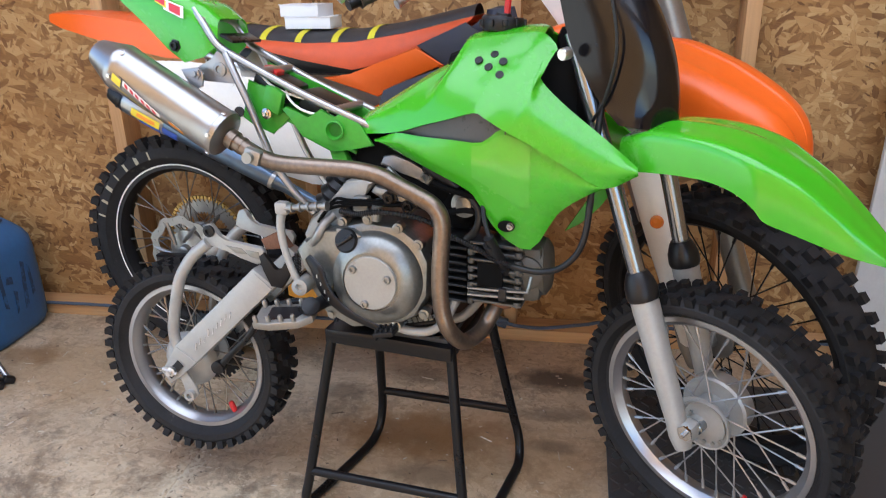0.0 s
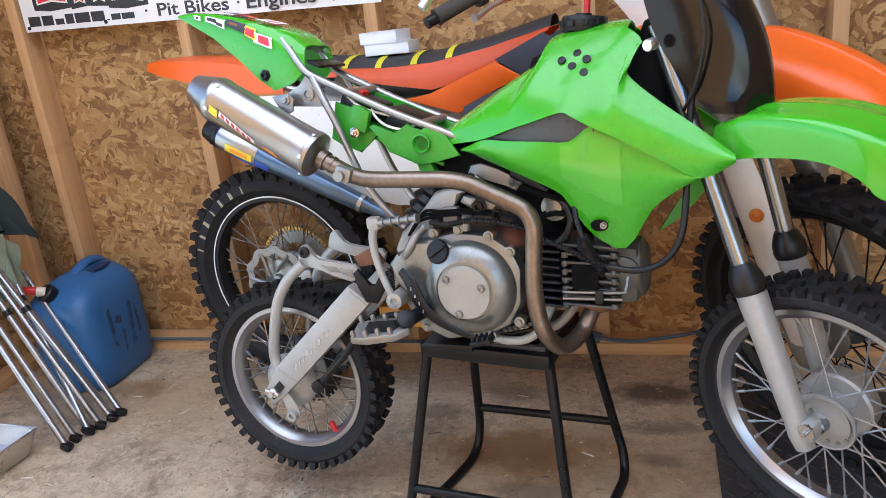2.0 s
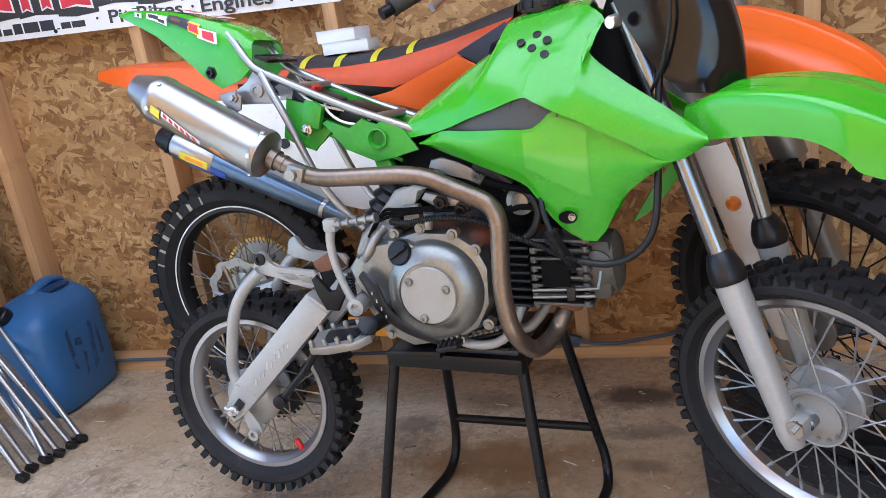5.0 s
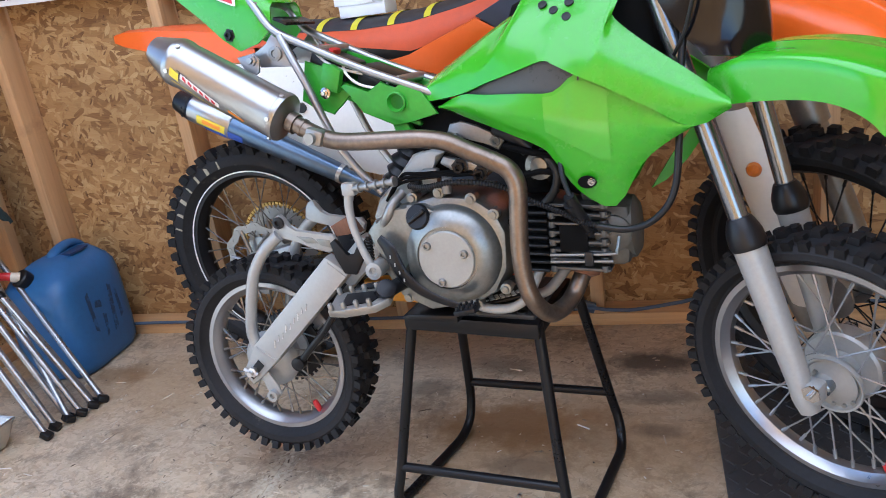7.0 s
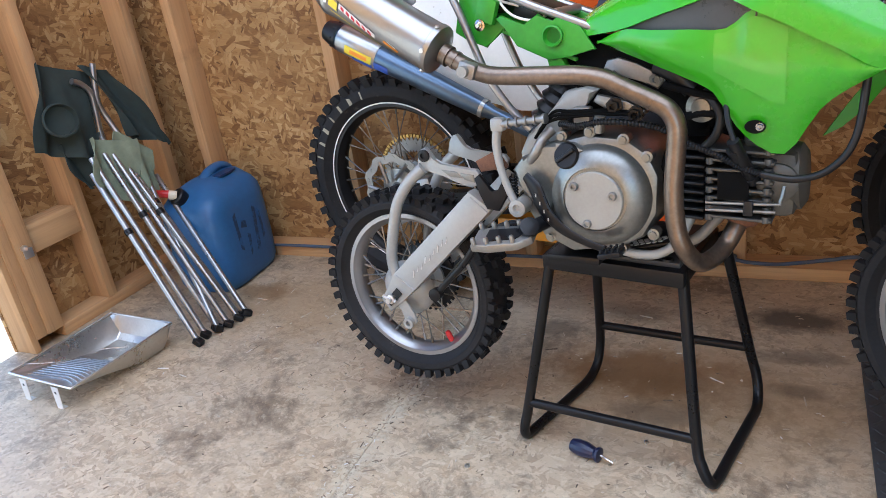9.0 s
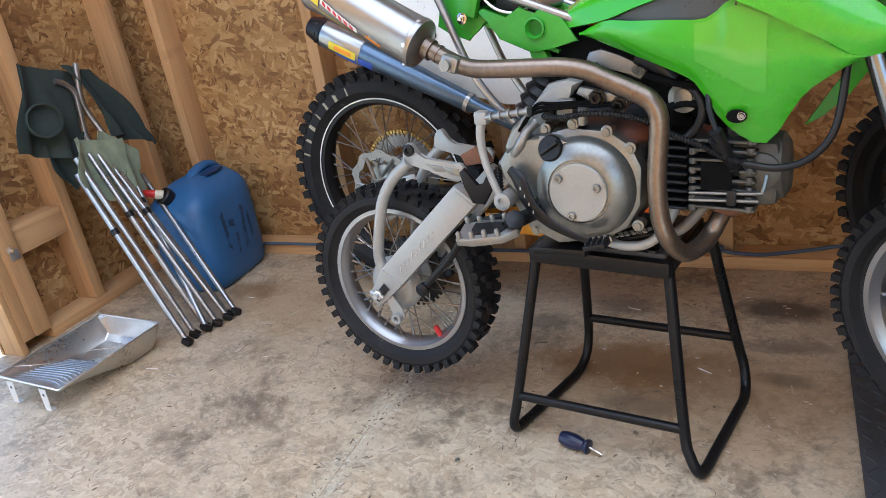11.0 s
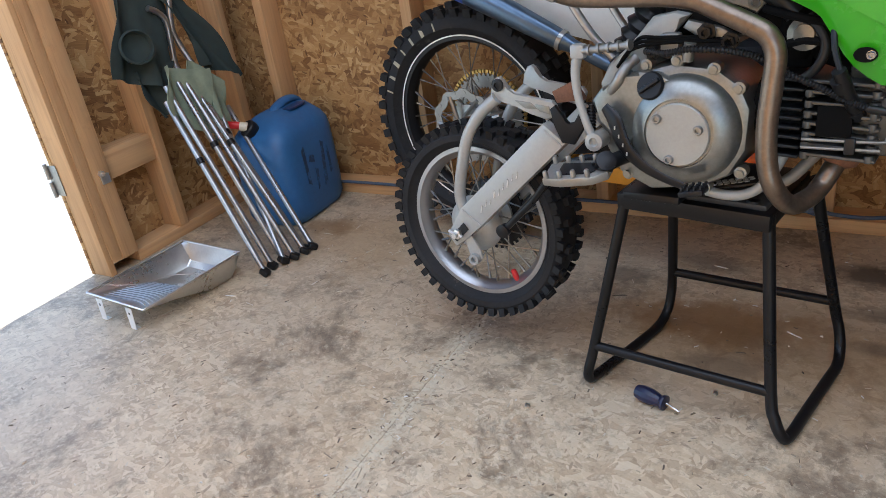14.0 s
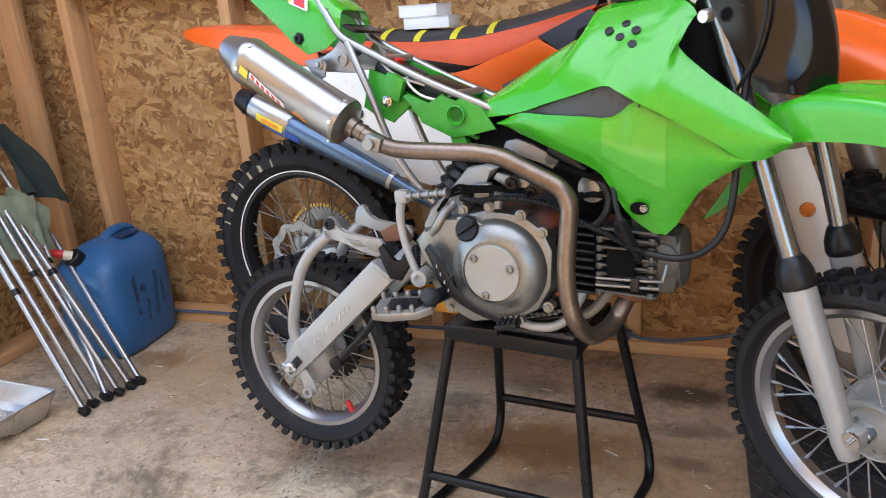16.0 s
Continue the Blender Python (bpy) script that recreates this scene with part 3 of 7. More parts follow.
    for i in range(n):
        a = 2 * math.pi * i / n
        for s in (-1, 1):
            block(a, s * W * 0.66, s * W * 1.0, rim_r + (Rc - rim_r) * 0.80, kh * 1.05, s * kh * 0.35, kl * 0.5)
        if i % 2:
            block(a + 0.02, -W * 0.28, W * 0.28, Rc - 0.001, kh, 0, kl * 0.52)
        for s in (-1, 1):
            if (i + (s > 0)) % 2 == 0:
                block(a + math.pi / n, s * W * 0.24, s * W * 0.6, Rc - 0.004, kh * 0.95, s * 0.001, kl * 0.5)
    for i in range(spokes):
        s = -1 if i % 2 else 1
        lean = 0.62 if (i // 2) % 2 else -0.62
        ob = new("spoke", spoke_mesh(hub_r * 0.97, rim_r - 0.020, s * rim_w * 0.62, lean))
        if not ob.data.materials:
            ob.data.materials.append(spoke_mat)
        ob.parent = hub
        ob.matrix_basis = m @ Matrix.Rotation(2 * math.pi * i / spokes, 4, 'Y')
    return hub


# ---- green pit bike ----
BIKE = Matrix.Translation((-0.197, 1.496, 0.0)) @ pose(0, 0, 0, 0, 0, -7.4) @ pose(0, 0, 0, -4.0)
gb = thing("dirt_bike", "small green off-road motorcycle without seat, raised on a black stand", "motorcycle", BIKE)
NEAR = Vector((0, -1, 0))

wheel("rear_wheel", gb, Matrix.Translation((0, 0, 0.317)), 0.223, 0.167, 0.082, 46, 36, 0.05, M_RIM, M_SILVER, M_SPOKE, 0.05, "silver spoked rear wheel with drum hub", "polished aluminium rim", (0.018, 0.012))
STEER = Matrix(((0.8572, 0.5126, -0.0499, 1.053), (-0.5138, 0.8443, -0.1523, -0.037), (-0.0359, 0.1562, 0.9871, 0.360), (0, 0, 0, 1)))
fw = wheel("front_wheel", gb, STEER, 0.244, 0.192, 0.076, 56, 36, 0.047, M_RIM, M_SILVER, M_SPOKE_BRIGHT, 0.042, "silver spoked front wheel turned towards the door", "polished aluminium rim", (0.017, 0.0105))
sq = lambda x, y, z: STEER @ Vector((x, y, z))
sax = STEER.to_3x3() @ Vector((0, 1, 0))

# brake panel and spool of the front hub, small red valve caps
bm = bmesh.new()
lathe(bm, [(0.017, -0.016), (0.026, -0.017), (0.037, -0.026), (0.043, -0.036), (0.046, -0.037), (0.047, -0.033), (0.041, -0.020), (0.03, -0.012)], sq(0.012, 0, 0.002), sax, 36)
cover = part("hub_cover", bm, M_SILVER, fw, "worn dished hub cover")
bm = bmesh.new()
lathe(bm, [(0.0165, -0.012), (0.0175, -0.024), (0.0195, -0.026), (0.022, -0.024), (0.022, -0.015)], sq(0.012, 0, 0.002), sax, 28)
part("dust_seal", bm, M_BLACK, cover, "black dust seal")
bm = bmesh.new()
lathe(bm, [(0.0125, -0.010), (0.0125, -0.052), (0.009, -0.055), (0.0, -0.055)], sq(0.006, 0, 0.002), sax, 20)
part("spacer", bm, M_CHROME_DIM, cover, "steel axle spacer")
bm = bmesh.new()
for k in range(7):
    a = k * 0.5 + 2.2
    lathe(bm, [(0.0035, -0.040), (0.0035, -0.036), (0.0015, -0.035)], sq(0.018 + 0.033 * math.sin(a), 0, 0.004 + 0.033 * math.cos(a)), sax, 8)
part("rivet", bm, M_ALU, fw)
bm = bmesh.new()
lathe(bm, [(0.056, 0.018), (0.06, 0.022), (0.06, 0.05), (0.05, 0.062), (0.02, 0.07), (0.01, 0.075)], sq(0, 0, 0), sax, 32)
part("brake_drum", bm, M_SILVER, fw, "dull silver brake drum")
for owner_w, place, axis in ((fw, sq(0.085, -0.004, -0.150), STEER.to_3x3() @ Vector((0.5, 0, -0.86))), (gb, Vector((0.079, -0.012, 0.200)), Vector((0.42, 0, -0.9)))):
    bm = bmesh.new()
    lathe(bm, [(0.003, -0.016), (0.0055, -0.014), (0.0065, -0.006), (0.006, 0.008), (0.003, 0.012)], place, axis, 10)
    part("valve_cap", bm, M_RED, owner_w, "red valve cap")

# fork
for s in (-1, 1):
    bm = bmesh.new()
    foot, top = (Vector((-0.005, -0.08, 0.0)), Vector((-0.268, -0.045, 0.715))) if s < 0 else (Vector((-0.047, 0.08, 0.0)), Vector((-0.222, 0.08, 0.715)))
    at = lambda k: sq(*(foot.lerp(top, k)))
    tube(bm, [at(-0.03), at(0.0), at(0.04), at(0.12), at(0.29), at(0.33)], [0.015, 0.019, 0.018, 0.020, 0.0235, 0.0245], 20, 3)
    box(bm, sq(0.004 if s < 0 else -0.03, s * 0.076, 0.014), (0.034, 0.03, 0.034), 0.007, STEER.to_3x3().to_4x4())
    leg = part("fork_leg", bm, M_SILVER, gb, "silver painted lower fork leg")
    bm = bmesh.new()
    tube(bm, [at(0.37), at(0.90)], 0.0145, 20, 4)
    part("fork_tube", bm, M_CHROME_DIM, leg, "chromed fork tube")
    bm = bmesh.new()
    tube(bm, [at(0.318), at(0.328), at(0.350), at(0.372), at(0.382)], [0.0255, 0.0275, 0.0265, 0.021, 0.0170], 20, 2)
    part("fork_boot", bm, M_BLACK, leg, "black rubber fork wiper")
    bm = bmesh.new()
    lathe(bm, [(0.0085, 0.012), (0.0085, 0.004), (0.014, 0.003), (0.014, 0.0)], sq(0.012 if s < 0 else -0.02, s * 0.098, 0.022), sax * s * -1 if s > 0 else sax, 6)
    lathe(bm, [(0.004, 0.016), (0.004, -0.01)], sq(0.012 if s < 0 else -0.02, s * 0.098, 0.022), sax, 10)
    part("axle_nut", bm, M_CHROME, leg, "bright axle nut")
bm = bmesh.new()
for z, k in ((0.625, 0.875),):
    x = -0.018 - 0.204 * k
    box(bm, sq(x - 0.012, 0, z), (0.045, 0.11, 0.022), 0.007, STEER.to_3x3().to_4x4())
tube(bm, [sq(-0.225, 0, 0.56), sq(-0.265, 0, 0.72)], 0.022, 16, 2)
part("triple_clamp", bm, M_BLACK, gb, "black fork clamps")

# front fender: crowned shell with side skirts
st = [(-0.150, 0.490, 0.057, 0.056), (-0.10, 0.507, 0.062, 0.064), (-0.049, 0.511, 0.064, 0.062), (0.0, 0.509, 0.066, 0.058), (0.035, 0.503, 0.067, 0.057), (0.060, 0.496, 0.067, 0.060), (0.078, 0.489, 0.066, 0.066), (0.090, 0.484, 0.063, 0.076), (0.110, 0.474, 0.058, 0.074), (0.135, 0.460, 0.053, 0.067), (0.168, 0.436, 0.046, 0.053), (0.205, 0.404, 0.036, 0.031), (0.235, 0.378, 0.022, 0.013), (0.255, 0.360, 0.005, 0.005)]
CROWN = [(-1, 1), (-0.97, 0.55), (-0.90, 0.18), (-0.76, 0.05), (-0.34, 0.02), (0, -0.03), (0.34, 0.02), (0.76, 0.05), (0.90, 0.18), (0.97, 0.55), (1, 1)]
rows = [[sq(x, f * w, z - dz * d) for f, dz in spline(CROWN, 3)] for x, z, w, d in spline(st, 4)]
bm = bmesh.new()
grid_skin(bm, rows, 0.003)
part("front_fender", bm, M_GREEN, gb, "glossy green front fender", 50)

# front number plate, glossy black and bulging
SHIELD = [((-0.146, 0.510), (-0.097, 0.495)), ((-0.187, 0.551), (-0.094, 0.525)), ((-0.232, 0.623), (-0.103, 0.587)), ((-0.250, 0.680), (-0.121, 0.641)), ((-0.256, 0.717), (-0.157, 0.710))]      # near edge and brow: along, up
rows = []
for (x0, z0), (x1, z1) in SHIELD:
    rows.append([Vector((x0, -0.062, z0)), Vector((x0 + 0.42 * (x1 - x0) + 0.012, -0.045, z0 + 0.4 * (z1 - z0))), Vector((x1 - 0.012, -0.018, z0 + 0.75 * (z1 - z0))), Vector((x1, 0.015, z1)), Vector((x1 - 0.020, 0.045, z1)), Vector((x0 + 0.02, 0.068, z1 + 0.5 * (z0 - z1)))])
rows = [list(c) for c in zip(*[spline(c, 4) for c in zip(*rows)])]
rows = [[sq(*p) for p in spline(r, 4)] for r in rows]
bm = bmesh.new()
grid_skin(bm, rows, 0.003)
plate = part("number_plate", bm, M_BLACK_SHINE, gb, "glossy black front number plate", 60)
# black disc on the plate paints the shade in a hole
bm = bmesh.new()
lathe(bm, [(0.009, -0.002), (0.009, 0.003), (0.006, 0.003)], sq(-0.148, -0.012, 0.669), STEER.to_3x3() @ Vector((1, -0.6, 0.2)), 14)
part("hole", bm, M_BLACK, plate, "black disc for the shade in a round hole")
bm = bmesh.new()
tube(bm, [sq(-0.191, -0.070, 0.788), sq(-0.162, -0.070, 0.731), sq(-0.144, -0.070, 0.633), sq(-0.164, -0.070, 0.555), sq(-0.189, -0.070, 0.514)], 0.0028, 8, 8)
part("brake_cable", bm, M_BLACK, gb, "thin dark brake cable")
bm = bmesh.new()
lathe(bm, [(0.0085, -0.009), (0.0095, -0.007), (0.0095, 0.007), (0.0085, 0.009)], sq(-0.216, -0.100, 0.622), sax, 12)
part("cable_clamp", bm, M_ALU_BRIGHT, gb, "small bright cable clamp")

# handlebar with grips and levers
bm = bmesh.new()
tube(bm, [sq(-0.40, -0.36, 0.885), sq(-0.35, -0.22, 0.875), sq(-0.30, -0.12, 0.83), sq(-0.27, -0.06, 0.735), sq(-0.27, 0.06, 0.735), sq(-0.30, 0.12, 0.80), sq(-0.36, 0.22, 0.775), sq(-0.415, 0.36, 0.735)], 0.011, 14, 6)
bar = part("handlebar", bm, M_BLACK, gb, "black handlebar")
bm = bmesh.new()
tube(bm, [sq(-0.30, -0.11, 0.795), sq(-0.30, 0.11, 0.795)], 0.016, 14, 2)
part("bar_pad", bm, M_BLACK, bar)
for s in (-1, 1):
    bm = bmesh.new()
    rise = 0.15 if s < 0 else 0.0
    a, b = Vector((-0.405, s * 0.365, 0.735 + rise)), Vector((-0.362, s * 0.25, 0.764 + rise * 0.75))
    tube(bm, [sq(*a), sq(*a.lerp(b, 0.08)), sq(*a.lerp(b, 0.85)), sq(*a.lerp(b, 0.9)), sq(*b)], [0.0165, 0.016, 0.0155, 0.026, 0.026], 16, 3)
    part("grip", bm, plain("grip_rubber", (0.045, 0.042, 0.035), 0.8, scale=160, bump=0.5), bar, "dark ribbed rubber grip")
    bm = bmesh.new()
    tube(bm, [sq(-0.30, s * 0.235, 0.765 + rise * 0.9), sq(-0.325, s * 0.29, 0.745 + rise * 0.72), sq(-0.345, s * 0.34, 0.73 + rise * 0.45), sq(-0.357, s * 0.388, 0.715 + rise * 0.22), sq(-0.360, s * 0.398, 0.712 + rise * 0.18)], [0.007, 0.006, 0.005, 0.0075, 0.0075], 10, 5)
    part("lever", bm, M_ALU_BRIGHT, bar, "bare aluminium brake lever")
    bm = bmesh.new()
    box(bm, sq(-0.335, s * 0.225, 0.772 + rise * 0.8), (0.055, 0.035, 0.04), 0.01, STEER.to_3x3().to_4x4())
    box(bm, sq(-0.30, s * 0.215, 0.762 + rise * 0.8), (0.05, 0.025, 0.03), 0.008, STEER.to_3x3().to_4x4())
    part("perch", bm, M_BLACK, bar, "black lever perch")

# tank shroud, both sides, with inserts; tank top
TOPL = [(0.409, 0.838, 0.045), (0.470, 0.874, 0.047), (0.535, 0.913, 0.049), (0.596, 0.948, 0.050), (0.611, 0.977, 0.048), (0.630, 0.986, 0.047), (0.675, 0.993, 0.046), (0.718, 0.997, 0.046), (0.745, 0.995, 0.050), (0.768, 0.972, 0.064), (0.750, 0.955, 0.080), (0.746, 0.933, 0.088), (0.758, 0.915, 0.095), (0.800, 0.880, 0.104), (0.852, 0.842, 0.112), (0.905, 0.800, 0.118)]
LOWL = [(0.409, 0.835, 0.046), (0.424, 0.825, 0.052), (0.465, 0.829, 0.075), (0.509, 0.836, 0.095), (0.555, 0.850, 0.108), (0.600, 0.862, 0.116), (0.647, 0.875, 0.123), (0.665, 0.868, 0.127), (0.680, 0.860, 0.129), (0.698, 0.850, 0.130), (0.715, 0.842, 0.130), (0.739, 0.830, 0.130), (0.765, 0.815, 0.129), (0.800, 0.796, 0.128), (0.857, 0.766, 0.124), (0.907, 0.788, 0.119)]
LTOP = [(0.456, 0.817, 0.060), (0.507, 0.834, 0.095), (0.550, 0.832, 0.107), (0.610, 0.830, 0.118), (0.661, 0.829, 0.124), (0.696, 0.852, 0.119), (0.739, 0.835, 0.116), (0.785, 0.811, 0.115), (0.825, 0.790, 0.114), (0.857, 0.770, 0.113)]
LBOT = [(0.456, 0.814, 0.060), (0.515, 0.793, 0.080), (0.569, 0.773, 0.095), (0.631, 0.744, 0.097), (0.650, 0.722, 0.094), (0.686, 0.669, 0.085), (0.738, 0.642, 0.074), (0.782, 0.710, 0.090), (0.821, 0.744, 0.108), (0.857, 0.765, 0.118)]


HOLES = ((0.645, 0.954), (0.669, 0.963), (0.686, 0.953), (0.663, 0.944), (0.683, 0.933))


def shell(top, low, bulge, steps, s):
    rows = []
    for k in range(steps + 1):
        f = k / steps
        rows.append([Vector((a[0] + (b[0] - a[0]) * f, s * (a[2] + (b[2] - a[2]) * f + bulge * math.sin(math.pi * f)), a[1] + (b[1] - a[1]) * f)) for a, b in zip(spl(top), spl(low))])
    return rows


def spl(pts):
    return [(p.x, p.y, p.z) for p in spline(pts, 3)]


for s in (-1, 1):
    bm = bmesh.new()
    grid_skin(bm, shell(TOPL, LOWL, 0.012, 8, s), 0.003)
    sh = part("tank_shroud", bm, M_GREEN, gb, "glossy green tank shroud", 55)
    bm = bmesh.new()
    grid_skin(bm, shell(LTOP, LBOT, 0.010, 8, s), 0.003)
    part("shroud_wing", bm, M_GREEN, sh, "glossy green lower wing of the shroud", 55)
    bm = bmesh.new()
    grid_skin(bm, [[Vector((x, s * v, z)) for x, z, v in r] for r in ([(0.500, 0.838, 0.080), (0.575, 0.862, 0.100), (0.645, 0.880, 0.112), (0.700, 0.852, 0.119)], [(0.500, 0.832, 0.080), (0.575, 0.824, 0.101), (0.645, 0.820, 0.113), (0.700, 0.842, 0.119)])], 0.002)
    part("insert", bm, plain("dark_grey_insert", (0.055, 0.058, 0.058), 0.3, vary=0.12, scale=30, bump=0.05), sh, "dark grey triangular insert")
    skin = shell(TOPL, LOWL, 0.012, 24, s)
    # black discs on the skin paint the shade inside the vent holes
    for u, z in HOLES:
        i, k = min(((i, k) for i in range(1, 24) for k in range(1, len(skin[0]) - 1)), key=lambda g: (skin[g[0]][g[1]].x - u) ** 2 + (skin[g[0]][g[1]].z - z) ** 2)
        nrm = (skin[i + 1][k] - skin[i - 1][k]).cross(skin[i][k + 1] - skin[i][k - 1]).normalized()
        nrm = nrm if nrm.y * s > 0 else -nrm
        at_ = Vector((u, skin[i][k].y, z))
        bm = bmesh.new()
        lathe(bm, [(0.0068, -0.006), (0.0068, 0.0012), (0.0062, 0.0014), (0.0, 0.0015)], at_, nrm, 14)
        part("vent_shade", bm, M_BLACK, sh, "black disc for the shade in a vent hole")
    # flat dark oval paints the shade of the bolt's recess
    bm = bmesh.new()
    slab(bm, [(0.700 + 0.0145 * math.cos(a), 0.687 + 0.0105 * math.sin(a)) for a in np.linspace(0, 2 * math.pi, 20, endpoint=False)], 0.002, lambda a, b, d, s=s: Vector((a, s * (0.0990 + 0.25 * (b - 0.687)) + d, b)))
    part("recess_shade", bm, M_DARK, sh, "dark oval patch for the shaded bolt recess")
    bm = bmesh.new()
    bolt(bm, (0.7065, s * 0.0985, 0.688), (0, s, -0.25), 0.0052, 0.006)
    part("bolt", bm, M_CHROME, sh)
    # film patch on the wing, with the reflection painted in as paler green
    bm = bmesh.new()
    wing = shell(LTOP, LBOT, 0.010, 20, s)
    grid_skin(bm, [[p + Vector((0, s * 0.0012, 0)) for p in r[11:19]] for r in wing[1:13]])
    part("sheen_film", bm, M_SHEEN_FILM, sh, "worn clear film with a reflection painted in as paler green", 60)
rows = []
for a in spl(TOPL)[:25]:
    rows.append([Vector((a[0], a[2] * f, a[1] + 0.012 * (1 - f * f))) for f in (-1, -0.6, 0, 0.6, 1)])
bm = bmesh.new()
grid_skin(bm, rows, 0.004)
part("tank_top", bm, M_GREEN, gb, "green plastic tank top", 60)
bm = bmesh.new()
lathe(bm, [(0.034, -0.006), (0.037, 0.002), (0.037, 0.013), (0.033, 0.018), (0.014, 0.018), (0.013, 0.022), (0.0, 0.022)], (0.665, 0, 1.004), (0.1, 0, 1), 28)
cap = part("fuel_cap", bm, M_BLACK, gb, "black fuel cap with red breather")
for k in range(10):
    a = 2 * math.pi * k / 10
    bm = bmesh.new()
    box(bm, (0.665 + 0.037 * math.cos(a), 0.037 * math.sin(a), 1.011), (0.007, 0.010, 0.012), 0.002, Matrix.Rotation(a, 4, 'Z'))
    part("grip_rib", bm, M_BLACK, cap)
bm = bmesh.new()
tube(bm, [(0.672, 0, 1.026), (0.674, 0, 1.05), (0.675, 0, 1.058)], 0.0055, 10, 2)
part("breather", bm, M_RED, cap, "red breather valve")
bm = bmesh.new()
tube(bm, [(0.675, 0, 1.055), (0.68, -0.005, 1.09), (0.70, -0.01, 1.13), (0.74, -0.02, 1.15)], 0.003, 8, 6)
part("breather_hose", bm, M_BLACK, cap)

# tail fender with stickers
st = [(-0.160, 1.106, 0.018, 1.101), (-0.125, 1.108, 0.030, 1.086), (-0.06, 1.099, 0.042, 1.052), (0.0, 1.086, 0.052, 1.006), (0.045, 1.072, 0.058, 0.966), (0.080, 1.062, 0.060, 0.942), (0.12, 1.046, 0.058, 0.952), (0.150, 1.020, 0.054, 0.975)]
rows = [[Vector((u, f * w, zt + (ze - zt) * d)) for f, d in ((-1, 1), (-0.98, 0.6), (-0.9, 0.2), (-0.72, 0.03), (-0.35, 0), (0, 0.01), (0.35, 0), (0.72, 0.03), (0.9, 0.2), (0.98, 0.6), (1, 1))] for u, zt, w, ze in st]
bm = bmesh.new()
grid_skin(bm, rows, 0.003)
bmesh.ops.subdivide_edges(bm, edges=list(bm.edges), cuts=1, smooth=0.5, use_grid_fill=True)
tail = part("rear_fender", bm, M_GREEN, gb, "green rear fender with worn stickers", 50)


def tail_point(u, f):
    """A point on the top of the rear fender."""
    us = [s_[0] for s_ in st]
    zt, w = np.interp(u, us, [s_[1] for s_ in st]), np.interp(u, us, [s_[2] for s_ in st])
    return Vector((u, f * w, zt + 0.0045))


for u0, u1, f0, f1, mt in ((-0.13, -0.115, -0.5, 0.1, M_INK), (-0.10, -0.055, -0.55, 0.45, M_INK), (-0.092, -0.065, -0.35, 0.2, M_WHITE_INK), (-0.045, -0.005, -0.5, 0.5, M_INK), (0.0, 0.03, -0.62, -0.1, M_RED_INK), (0.005, 0.022, -0.5, -0.2, M_ORANGE_INK), (0.04, 0.085, -0.66, 0.2, M_WHITE_INK), (0.05, 0.076, -0.52, 0.0, M_RED_INK)):
    bm = bmesh.new()
    up = 0.0 if mt is M_INK else 0.0012
    grid_skin(bm, [[tail_point(u, f) + Vector((0, 0, up)) for f in np.linspace(f0, f1, 5)] for u in np.linspace(u0, u1, 4)])
    part("sticker", bm, mt, tail)


def tail_side(u, d):
    """A point on the near flank of the rear fender, d of the way down."""
    us = [s_[0] for s_ in st]
    zt, w, ze = (np.interp(u, us, [s_[k] for s_ in st]) for k in (1, 2, 3))
    f = np.interp(d, [0.03, 0.2, 0.6, 1.0], [0.72, 0.9, 0.98, 1.0])
    return Vector((u, -f * w - 0.0035, zt + (ze - zt) * d + 0.0015))


FLANK = ((-0.106, -0.088, 0.20, 0.46, M_WHITE_INK, 0.0), (-0.100, -0.094, 0.26, 0.40, M_INK, 0.0006), (-0.075, -0.025, 0.16, 0.42, M_WHITE_INK, 0.0), (-0.070, -0.045, 0.20, 0.34, M_INK, 0.0006), (-0.046, -0.030, 0.28, 0.38, M_INK, 0.0006),
         (-0.022, 0.026, 0.10, 0.30, M_INK, 0.0), (-0.014, 0.008, 0.15, 0.22, M_RUST, 0.0006), (0.024, 0.050, 0.12, 0.32, M_YELLOW_INK, 0.0), (0.027, 0.047, 0.15, 0.29, M_RED_INK, 0.0006), (0.044, 0.086, 0.18, 0.36, M_WHITE_INK, 0.0), (0.056, 0.080, 0.20, 0.33, M_RED_INK, 0.0006))
for u0, u1, d0, d1, mt, up in FLANK:
    bm = bmesh.new()
    grid_skin(bm, [[tail_side(u, d) + Vector((0, -up, 0)) for d in np.linspace(d0, d1, 5)] for u in np.linspace(u0, u1, 6)])
    part("sticker", bm, mt, tail)
bm = bmesh.new()
box(bm, (0.165, 0, 0.985), (0.030, 0.10, 0.006), 0.002, Matrix.Rotation(radians(26), 4, 'Y'))
part("seat_bracket", bm, M_STEEL_BLACK, gb, "dark seat bracket between the subframe tubes")
bm = bmesh.new()
bolt(bm, (0.062, -0.058, 0.972), NEAR, 0.008, 0.008)
part("bolt", bm, M_BLACK, tail)

# rear subframe
SUB = [((0.100, 0.044, 1.036), (0.122, 0.052, 1.012), (0.138, 0.055, 0.988), (0.157, 0.055, 0.968), (0.205, 0.055, 0.943), (0.316, 0.055, 0.890), (0.444, 0.055, 0.838))]
